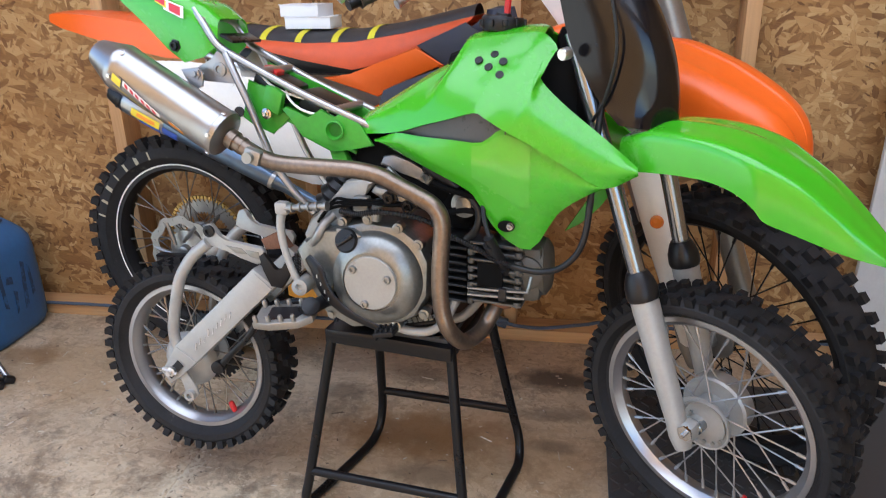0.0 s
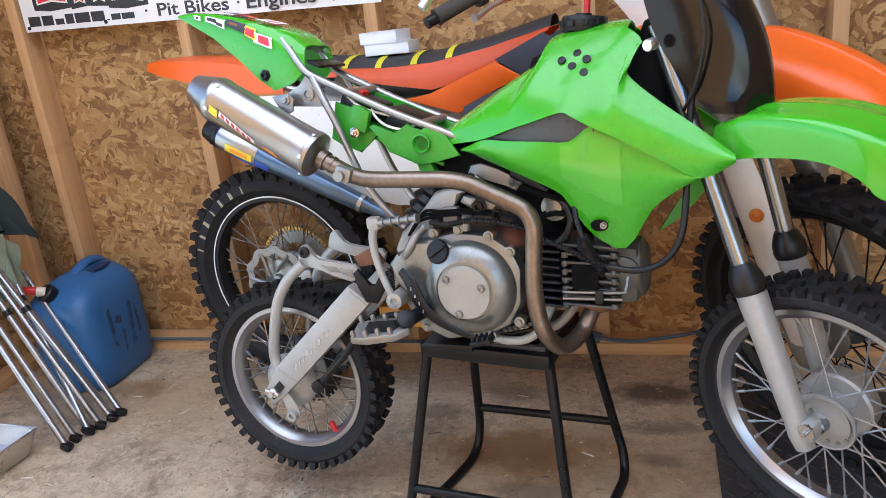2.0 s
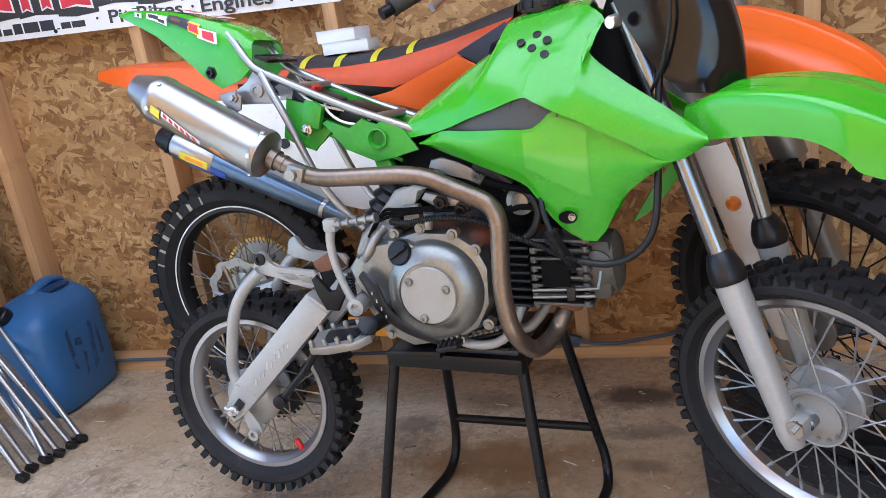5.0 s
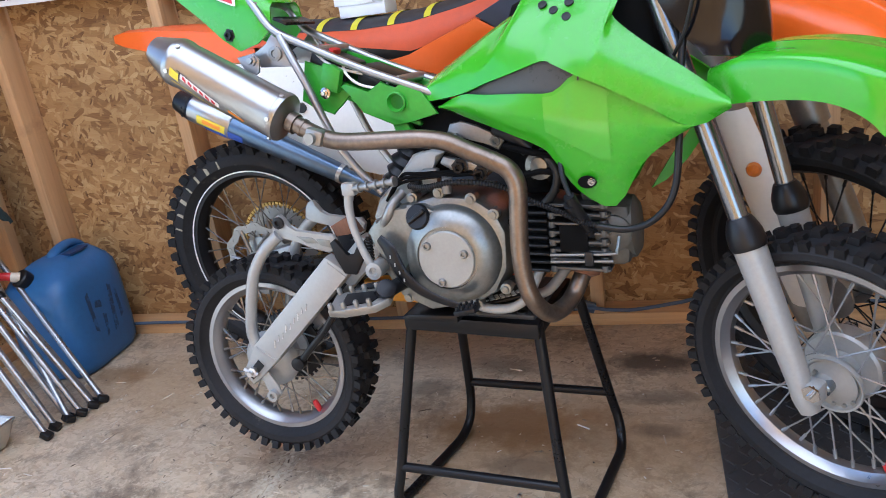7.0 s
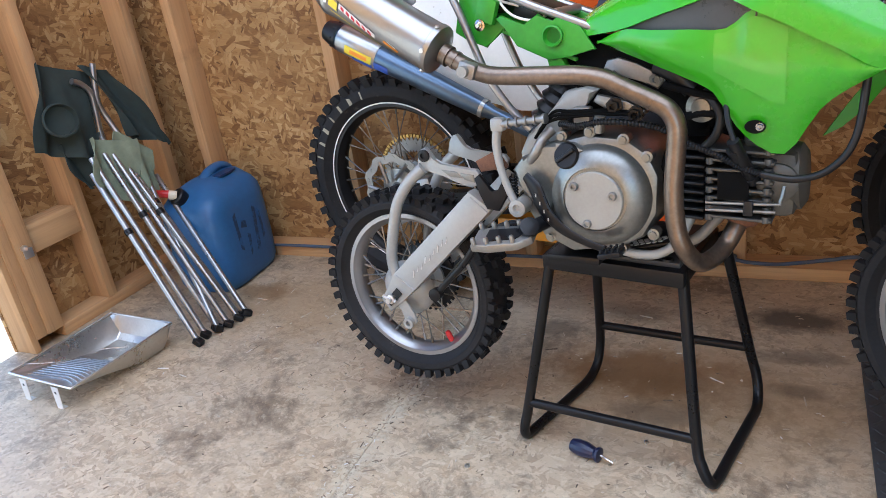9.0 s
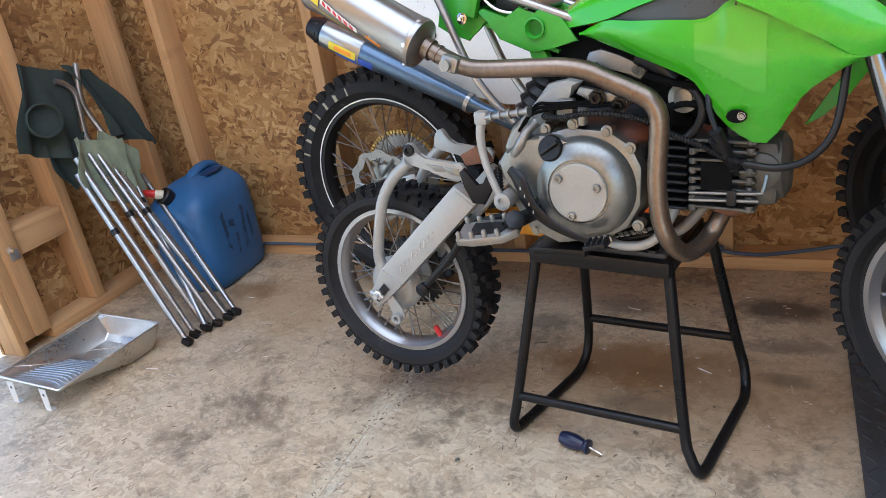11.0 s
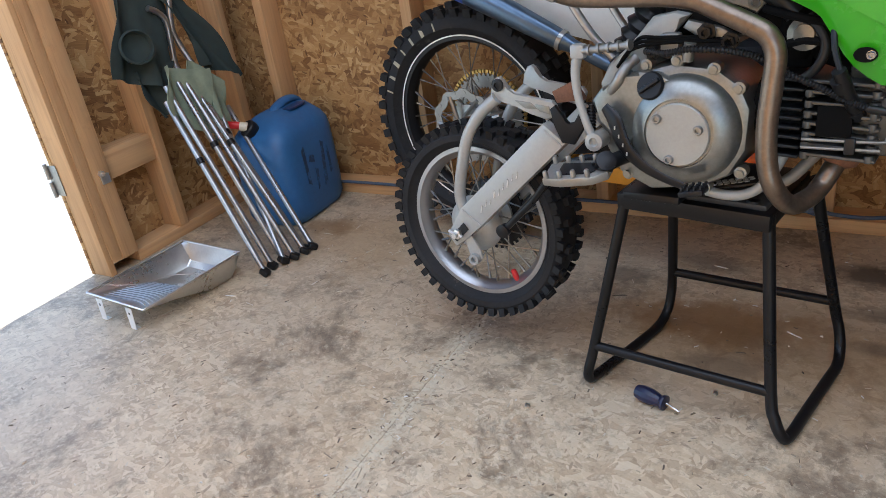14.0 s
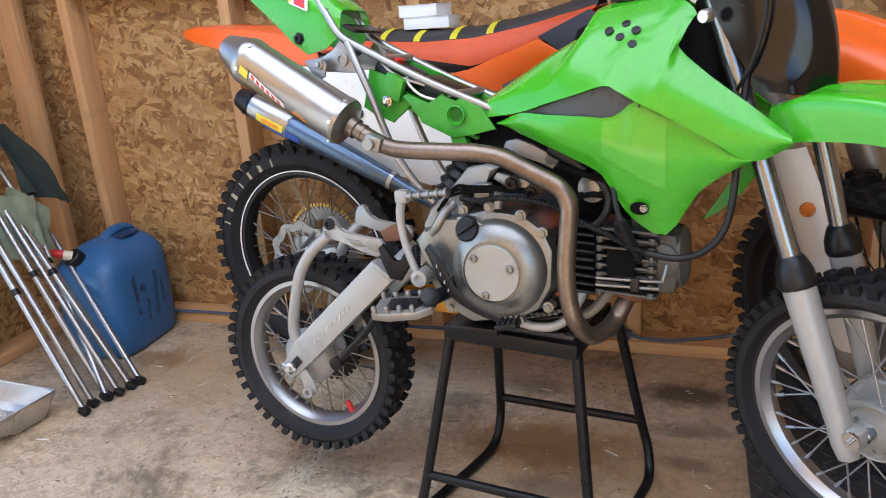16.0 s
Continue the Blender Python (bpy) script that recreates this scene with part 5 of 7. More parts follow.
for u, z, r in ((0.545, 0.752, 0.008), (0.60, 0.775, 0.007), (0.565, 0.70, 0.007), (0.655, 0.725, 0.008)):
    bm = bmesh.new()
    bolt(bm, (u, -0.050, z), NEAR, r, 0.01)
    part("bolt", bm, M_CASE, bm2)

# loom and cables
bm = bmesh.new()
way = [(0.393, -0.085, 0.688), (0.427, -0.09, 0.686), (0.466, -0.09, 0.692), (0.522, -0.09, 0.690), (0.566, -0.09, 0.680), (0.609, -0.09, 0.657), (0.650, -0.09, 0.640), (0.683, -0.09, 0.623), (0.717, -0.09, 0.613)]
pts = spline(way, 9)
tube(bm, pts, 0.0042, 10, 0)
for i in range(0, len(pts) - 1, 1):
    lathe(bm, [(0.0042, -0.0020), (0.0056, 0), (0.0042, 0.0020)], pts[i], pts[i + 1] - pts[i], 10, False)
part("ribbed_loom", bm, M_BLACK, gb, "black ribbed wiring loom")
bm = bmesh.new()
tube(bm, [(0.71, -0.09, 0.614), (0.757, -0.09, 0.609), (0.80, -0.1, 0.628), (0.828, -0.098, 0.672), (0.836, -0.09, 0.76), (0.84, -0.08, 0.86), (0.85, -0.06, 0.95)], 0.0055, 10, 8)
tube(bm, [(0.70, -0.03, 0.70), (0.66, -0.04, 0.76), (0.68, -0.03, 0.82)], 0.008, 10, 5)
part("clutch_cable", bm, M_BLACK, gb, "long black control cable")
for a in range(3):
    bm = bmesh.new()
    tube(bm, [(0.34, -0.07 + 0.01 * a, 0.66), (0.37, -0.085 + 0.012 * a, 0.69 + 0.006 * a), (0.42, -0.08, 0.70 + 0.004 * a), (0.52, -0.06 + 0.02 * a, 0.70)], 0.003, 8, 5)
    part("wire", bm, M_DARK, gb, "thin black wire above the engine")
for way in ([(0.56, -0.06, 0.745), (0.60, -0.07, 0.735), (0.66, -0.06, 0.72)], [(0.58, -0.05, 0.69), (0.62, -0.06, 0.70), (0.66, -0.05, 0.69)]):
    bm = bmesh.new()
    tube(bm, way, 0.006, 8, 4)
    part("hose", bm, M_DARK, gb, "black hose above the engine")

# exhaust: header, mid pipe, muffler
bm = bmesh.new()
tube(bm, [(0.675, 0.0, 0.530), (0.663, -0.02, 0.500), (0.653, -0.03, 0.478), (0.642, -0.055, 0.465), (0.624, -0.09, 0.464), (0.606, -0.118, 0.497), (0.594, -0.12, 0.535), (0.590, -0.12, 0.589), (0.593, -0.12, 0.649), (0.594, -0.12, 0.691), (0.581, -0.12, 0.717), (0.553, -0.12, 0.733), (0.516, -0.12, 0.750), (0.482, -0.12, 0.765), (0.440, -0.12, 0.772), (0.400, -0.12, 0.773), (0.305, -0.12, 0.775), (0.268, -0.12, 0.782), (0.245, -0.12, 0.792), (0.198, -0.12, 0.818)], 0.0150, 20, 6)
pipe = part("exhaust_pipe", bm, M_BROWN_PIPE, gb, "heat-browned steel exhaust pipe")
for p, q_, r in (((0.556, -0.12, 0.7315), (0.560, -0.12, 0.7292), 0.0158), ((0.222, -0.12, 0.805), (0.226, -0.12, 0.8025), 0.0162), ((0.200, -0.12, 0.817), (0.212, -0.12, 0.810), 0.0185)):
    bm = bmesh.new()
    tube(bm, [p, q_], r, 20, 1)
    part("joint", bm, M_BROWN_PIPE, pipe, "welded pipe joint")
bm = bmesh.new()
box(bm, (0.252, -0.128, 0.788), (0.034, 0.026, 0.028), 0.006, Matrix.Rotation(radians(20), 4, 'Y'))
lathe(bm, [(0.010, 0), (0.010, 0.012), (0.005, 0.012)], (0.249, -0.138, 0.787), NEAR, 14)
part("pipe_clamp", bm, M_ALU, pipe, "aluminium pipe clamp")
bm = bmesh.new()
lathe(bm, [(0.027, 0), (0.030, 0.01), (0.024, 0.03), (0.012, 0.036)], (0.676, 0, 0.538), (-0.2, -0.25, -1), 18)
part("exhaust_flange", bm, M_RUST, pipe, "rusty exhaust flange")
A, B = Vector((0.195, -0.12, 0.820)), Vector((-0.055, -0.12, 0.961))
ax = (B - A).normalized()
L = (B - A).length
bm = bmesh.new()
lathe(bm, [(0.016, -0.004), (0.032, 0.0), (0.0425, 0.004), (0.0440, 0.008), (0.0440, 0.014), (0.0425, 0.0155), (0.0425, L - 0.064), (0.0440, L - 0.062), (0.0440, L - 0.050), (0.0425, L - 0.047), (0.025, L), (0.022, L), (0.019, L - 0.03), (0.0, L - 0.03)], A, ax, 40)
muf = part("muffler", bm, M_TITAN, gb, "brushed metal muffler with coloured decals")
for k, h in ((0, 0.012), (1, 0.012), (2, 0.012), (3, L - 0.062), (4, L - 0.062)):
    bm = bmesh.new()
    side = ax.cross(Vector((0, 1, 0))).normalized()
    d = (side * math.cos(1.1 * k + 0.5) - Vector((0, 1, 0)) * abs(math.sin(1.1 * k + 0.5))).normalized()
    lathe(bm, [(0.004, 0), (0.004, 0.003), (0.0, 0.0035)], A + ax * h + d * 0.0435, d, 10)
    part("rivet", bm, M_ALU_BRIGHT, muf)
bm = bmesh.new()
slab(bm, [(0.089, 0.931), (0.125, 0.936), (0.135, 0.923), (0.131, 0.902), (0.111, 0.893), (0.094, 0.923)], 0.005, upright(-0.084), 0.0015)
lathe(bm, [(0.010, 0.0), (0.010, 0.005), (0.006, 0.006), (0.0055, 0.011), (0.0, 0.011)], (0.121, -0.086, 0.924), NEAR, 6)
part("hanger", bm, M_TUBE, muf, "silver muffler hanger")


def decal(h0, h1, a0, a1, mt, skew=0.0, lift=0.0008):
    """A patch wrapped on the muffler, from h0 to h1 along it and a0 to a1 degrees round it."""
    side = ax.cross(Vector((0, 1, 0))).normalized()
    bm = bmesh.new()
    rows = []
    for h in np.linspace(h0, h1, 5):
        row = []
        for a in np.linspace(a0, a1, 7):
            a_ = radians(a + skew * (h - h0) / (h1 - h0))
            row.append(A + ax * h + (side * math.sin(a_) + Vector((0, -1, 0)) * math.cos(a_)) * (0.0425 + lift))
        rows.append(row)
    grid_skin(bm, rows)
    part("decal", bm, mt, muf)


up_sign = 1 if ax.cross(Vector((0, 1, 0))).z > 0 else -1
STICKERS = [(0.199, 0.219, -24, -4, M_YELLOW_INK, 6, 0.0010), (0.196, 0.199, -26, -2, M_INK, 6, 0.0012), (0.112, 0.196, -40, -26, M_WHITE_INK, 26, 0.0006), (0.110, 0.205, -25, -23.5, M_INK, 27, 0.0010),
            (0.100, 0.215, -54, -52, M_YELLOW_INK, 24, 0.0010), (0.060, 0.092, -44, -36, M_ORANGE_INK, 8, 0.0008), (0.066, 0.086, -33, -31, M_WHITE_INK, 6, 0.0008)]
for k in range(6):      # slanted red strokes of the sticker
    h = 0.120 + 0.0125 * k
    STICKERS.append((h, h + 0.008, -37 + 3.9 * k, -29 + 3.9 * k, M_RED_INK, 6, 0.0012))
for h0, h1, a0, a1, mt, sk, li in STICKERS:
    decal(h0, h1, a0 * up_sign, a1 * up_sign, mt, sk * up_sign, li)

# kick starter, foot peg, brake pedal
bm = bmesh.new()
tube(bm, [(0.312, -0.098, 0.541), (0.300, -0.1, 0.563), (0.283, -0.1, 0.612), (0.278, -0.1, 0.655), (0.283, -0.1, 0.684)], [0.0075, 0.007, 0.007, 0.008, 0.009], 12, 5)
lathe(bm, [(0.016, -0.03), (0.016, 0.012), (0.008, 0.013), (0.006, 0.008)], (0.312, -0.095, 0.540), NEAR, 16)
box(bm, (0.285, -0.1, 0.690), (0.026, 0.02, 0.024), 0.005)
kick = part("kick_starter", bm, M_SILVER, gb, "silver kick starter lever")
bm = bmesh.new()
tube(bm, [(0.292, -0.104, 0.691), (0.378, -0.110, 0.702)], 0.0060, 12, 1)
for k in range(5):
    c = Vector((0.305 + 0.0175 * k, -0.105 - 0.0012 * k, 0.6925 + 0.0023 * k))
    tube(bm, [c, c + Vector((0.0045, -0.0004, 0.0006))], 0.0090, 12, 1)
part("kick_pedal", bm, M_ALU, kick, "ribbed steel kick pedal")
bm = bmesh.new()
out = [(-0.012, -0.026), (0.02, -0.034), (0.075, -0.030), (0.098, -0.012), (0.098, 0.012), (0.075, 0.030), (0.02, 0.034), (-0.012, 0.026)]
PEG = Matrix.Translation((0.262, -0.155, 0.493)) @ pose(0, 0, 0, 12, -6, 8)
slab(bm, out, 0.016, PEG, 0.003)
peg = part("foot_peg", bm, M_ALU, gb, "cast aluminium foot peg with studs")
# thin black slab on the peg paints the shade of its open middle
bm = bmesh.new()
slab(bm, [(0.012, -0.02), (0.07, -0.018), (0.082, 0.0), (0.07, 0.018), (0.012, 0.02)], 0.002, PEG @ Matrix.Translation((0, 0, 0.0085)))
part("pocket_shade", bm, M_STEEL_BLACK, peg)
for k in range(9):
    bm = bmesh.new()
    x = -0.004 + 0.024 * (k // 2)
    y = (0.026 if k % 2 else -0.026) if k < 8 else 0.0
    lathe(bm, [(0.0048, 0.0), (0.0048, 0.010), (0.003, 0.013), (0.0, 0.013)], PEG @ Vector((x, y, 0.008)), PEG.to_3x3() @ Vector((0, 0, 1)), 10)
    part("stud_pin", bm, M_ALU, peg)
bm = bmesh.new()
tube(bm, [(0.335, -0.145, 0.505), (0.355, -0.11, 0.515), (0.37, -0.06, 0.515)], 0.013, 12, 3)
lathe(bm, [(0.017, -0.02), (0.017, 0.02), (0.009, 0.022)], (0.345, -0.135, 0.512), (0.4, -0.5, 0.5), 14)
tube(bm, [(0.27, -0.10, 0.50), (0.30, -0.11, 0.512), (0.335, -0.12, 0.52)], 0.007, 10, 3)
part("peg_mount", bm, M_STEEL_BLACK, gb, "dark foot peg mount with spring")
bm = bmesh.new()
tube(bm, [(0.334, -0.108, 0.602), (0.354, -0.114, 0.582), (0.366, -0.117, 0.555), (0.380, -0.118, 0.533), (0.406, -0.119, 0.511), (0.440, -0.12, 0.495), (0.475, -0.12, 0.484)], [0.009, 0.015, 0.015, 0.013, 0.010, 0.008, 0.007], 12, 5, flat=(0.45, 1))
ped = part("brake_pedal", bm, M_STEEL_BLACK, gb, "dark forged brake pedal with worn lettering")
bm = bmesh.new()
box(bm, (0.490, -0.125, 0.480), (0.040, 0.032, 0.010), 0.003, Matrix.Rotation(radians(-12), 4, 'Y'))
for i in range(4):
    for j in range(3):
        lathe(bm, [(0.003, 0), (0.003, 0.006), (0, 0.007)], (0.475 + 0.010 * i, -0.136 + 0.011 * j, 0.482 + 0.0022 * i), (0.2, 0, 1), 6)
part("pedal_tip", bm, M_STEEL_BLACK, ped, "studded pedal tip")
bm = bmesh.new()
for k in range(4):
    slab(bm, [(0, 0), (0.0022, 0), (0.0022, 0.006), (0, 0.006)], 0.001, lambda p, r, d, k=k: Vector((0.358 + 0.007 * k + p, -0.1255 + d, 0.570 - 0.014 * k + r)))
part("pedal_mark", bm, M_SILVER, ped, "white bars of worn lettering")
bm = bmesh.new()
tube(bm, [(0.30, -0.088, 0.545), (0.30, -0.088, 0.60)], 0.004, 8, 1)
for k in range(9):
    lathe(bm, [(0.0075, -0.0016), (0.0085, 0), (0.0075, 0.0016)], (0.30, -0.088, 0.548 + 0.0055 * k), (0.1, 0, 1), 12, False)
part("return_spring", bm, M_STEEL_BLACK, gb, "dark coil return spring")
# far-side lower fairing piece
bm = bmesh.new()
grid_skin(bm, [[Vector((0.774, 0.10, 0.631)), Vector((0.81, 0.1, 0.69)), Vector((0.85, 0.1, 0.745))], [Vector((0.80, 0.105, 0.645)), Vector((0.835, 0.106, 0.68)), Vector((0.862, 0.105, 0.72))]], 0.003)
part("far_wing", bm, M_GREEN, gb, "green wing on the far side")

# ---- black stand under the bike ----
STAND = Matrix.Translation((0.278, 1.545, 0.0)) @ pose(0, 0, 0, 0, 0, -8.6)
sd = thing("bike_stand", "black tubular steel bike stand on the floor", "stand", STAND)
SH = 0.422
PLATE = pose(-0.007, -0.002, 0, 0, 0, -2.7)
bm = bmesh.new()
for c, size in (((0, 0, SH - 0.006), (0.272, 0.212, 0.010)), ((0, -0.104, SH - 0.016), (0.272, 0.006, 0.030)), ((0, 0.104, SH - 0.016), (0.272, 0.006, 0.030)), ((-0.133, 0, SH - 0.016), (0.006, 0.205, 0.030)), ((0.133, 0, SH - 0.016), (0.006, 0.205, 0.030))):
    box(bm, PLATE @ Vector(c), size, 0.002, PLATE.to_3x3().to_4x4())
part("top_plate", bm, M_STEEL_BLACK, sd, "black pressed steel top plate with worn edge")
bm = bmesh.new()
box(bm, PLATE @ Vector((0.0, 0.0, SH + 0.003)), (0.25, 0.18, 0.012), 0.004, PLATE.to_3x3().to_4x4())
part("rubber_pad", bm, M_MAT, sd, "black rubber pad")
for u, v in ((-0.11, -0.08), (0.0, -0.085), (0.1, -0.08)):
    bm = bmesh.new()
    lathe(bm, [(0.011, 0), (0.010, 0.004), (0.0, 0.006)], PLATE @ Vector((u, v, SH + 0.0085)), (0, 0, 1), 12)
    part("bolt", bm, M_STEEL_BLACK, sd)
HOOPS = ([(-0.135, -0.090, 0.412), (-0.140, -0.095, 0.384), (-0.188, -0.142, 0.10), (-0.197, -0.156, 0.045), (-0.199, -0.155, 0.020), (-0.195, -0.135, 0.0125), (-0.180, -0.060, 0.0115), (-0.163, 0.020, 0.0115), (-0.152, 0.090, 0.0125), (-0.146, 0.128, 0.032), (-0.143, 0.144, 0.068), (-0.140, 0.145, 0.13), (-0.122, 0.102, 0.360), (-0.118, 0.092, 0.412)],
         [(0.116, -0.090, 0.412), (0.119, -0.096, 0.385), (0.151, -0.142, 0.10), (0.165, -0.157, 0.050), (0.180, -0.160, 0.021), (0.188, -0.140, 0.0125), (0.196, -0.060, 0.0115), (0.207, 0.050, 0.0115), (0.212, 0.105, 0.0130), (0.209, 0.136, 0.032), (0.201, 0.151, 0.068), (0.187, 0.148, 0.13), (0.149, 0.098, 0.377), (0.144, 0.090, 0.412)])
for way in HOOPS:
    bm = bmesh.new()
    tube(bm, way, 0.0105, 14, 5)
    part("leg_hoop", bm, M_STEEL_BLACK, sd, "bent black steel tube leg")
for a, b in (((-0.188, -0.143, 0.095), (0.151, -0.143, 0.097)), ((-0.140, 0.146, 0.129), (0.187, 0.148, 0.131))):
    bm = bmesh.new()
    tube(bm, [a, b], 0.0095, 14, 1)
    part("cross_bar", bm, M_STEEL_BLACK, sd)

# ---- orange motorcycle behind ----
OB = Matrix.Translation((-0.0315, -0.0124, -0.053)) @ Matrix.Scale(1.053, 4) @ Matrix.Translation((-0.45, 1.975, 0.0)) @ pose(0, 0, 0, 0, 0, -7.4)
RC = Vector((0.028, 0, 0.387))
ob_ = thing("dirt_bike", "full-size orange off-road motorcycle with black seat and yellow bands", "motorcycle", OB)
rw = wheel("rear_wheel", ob_, Matrix.Translation(RC), 0.321, 0.2345, 0.100, 44, 36, 0.055, M_BLACK, M_ALU, M_SPOKE, 0.055, "rear wheel with black rim and bright spokes", "black anodised rim", (0.026, 0.016))
bm = bmesh.new()
ring_solid(bm, [(0.2350, -0.031), (0.2385, -0.031), (0.2385, -0.0295), (0.2350, -0.0295)], RC, (0, 1, 0), 72)
part("rim_line", bm, M_WHITE_INK, rw, "white line round the rim")
# pale raised sidewall lettering, as bars
for k in range(7):
    a = radians(-72 + 9.5 * k)
    bm = bmesh.new()
    m = Matrix.Translation(RC) @ Matrix.Rotation(a, 4, 'Y')
    w = 0.0024 + 0.0016 * (k % 3)
    slab(bm, [(-w, 0.259), (w, 0.260), (w, 0.280 - 0.004 * (k % 2)), (-w, 0.281)], 0.002, lambda p, q_, d, m=m: m @ Vector((p, -0.0494 + d, q_)))
    part("sidewall_mark", bm, plain("cream_paint", (0.36, 0.33, 0.24), 0.7, wear=0.3, wear_col=(0.15, 0.14, 0.12)) if k == 0 else bpy.data.materials["cream_paint"], rw, "cream painted bar on the sidewall")
TURN = Matrix.Translation((1.403, -0.152, 0.373)) @ pose(0, 0, 0, 0, 0, -39) @ pose(0, 0, 0, 13)
STEER2 = TURN @ Matrix.Scale(0.9516, 4)
oq = lambda x, y, z: STEER2 @ Vector((x, y, z))
wheel("front_wheel", ob_, TURN, 0.3215, 0.2645, 0.084, 50, 36, 0.05, M_BLACK, M_ALU, M_STEEL_BLACK, 0.045, "front wheel with black rim and dark spokes", "black anodised rim", (0.022, 0.014))


def disc(owner, c, axis, r, r_in, mt, teeth, label):
    bm = bmesh.new()
    m = Matrix.Translation(c) @ frame_of(axis)
    outer = []
    for k in range(teeth * 4):
        a = 2 * math.pi * k / (teeth * 4)
        rr = r * (1.0 if k % 4 < 2 else 0.93)
        outer.append((rr * math.cos(a), rr * math.sin(a)))
    n = len(outer)
    layers = [[bm.verts.new(m @ Vector((x * f, y * f, z))) for x, y in outer] for f, z in ((1, 0), (1, 0.003), (r_in / r, 0.003), (r_in / r, 0))]
    for a, b in zip(layers, layers[1:] + layers[:1]):
        for k in range(n):
            bm.faces.new((a[k], a[(k + 1) % n], b[(k + 1) % n], b[k]))
    for k in range(6):
        a = 2 * math.pi * k / 6 + 0.2
        tube(bm, [m @ Vector((r_in * 1.1 * math.cos(a), r_in * 1.1 * math.sin(a), 0.0015)), m @ Vector((0.03 * math.cos(a + 0.5), 0.03 * math.sin(a + 0.5), 0.0015))], 0.006, 6, 0)
    for k in range(18):
        a = 2 * math.pi * k / 18
        lathe(bm, [(0.006, 0), (0.006, 0.0042), (0.0, 0.0042)], m @ Vector(((r + r_in) / 2 * math.cos(a), (r + r_in) / 2 * math.sin(a), 0)), axis, 8)
    part("brake_disc" if teeth < 20 else "sprocket", bm, mt, owner, label)


disc(rw, RC + Vector((0, -0.055, 0)), NEAR, 0.105, 0.082, M_ALU, 10, "wavy steel brake disc")
disc(rw, RC + Vector((0, 0.06, 0)), NEAR, 0.116, 0.078, M_ALU, 48, "drilled alloy chain sprocket")
bm = bmesh.new()
for a0 in np.linspace(0, 2 * math.pi, 66, endpoint=False):
    box(bm, RC + Vector((0.121 * math.sin(a0), 0.058, 0.121 * math.cos(a0))), (0.008, 0.008, 0.009), 0.0, Matrix.Rotation(a0, 4, 'Y'))
part("chain", bm, M_GOLD, ob_, "gold drive chain round the sprocket")
bm = bmesh.new()
box(bm, (0.135, -0.08, 0.41), (0.08, 0.04, 0.05), 0.012, Matrix.Rotation(radians(-15), 4, 'Y'))
part("brake_caliper", bm, M_ALU, ob_, "grey rear brake caliper")
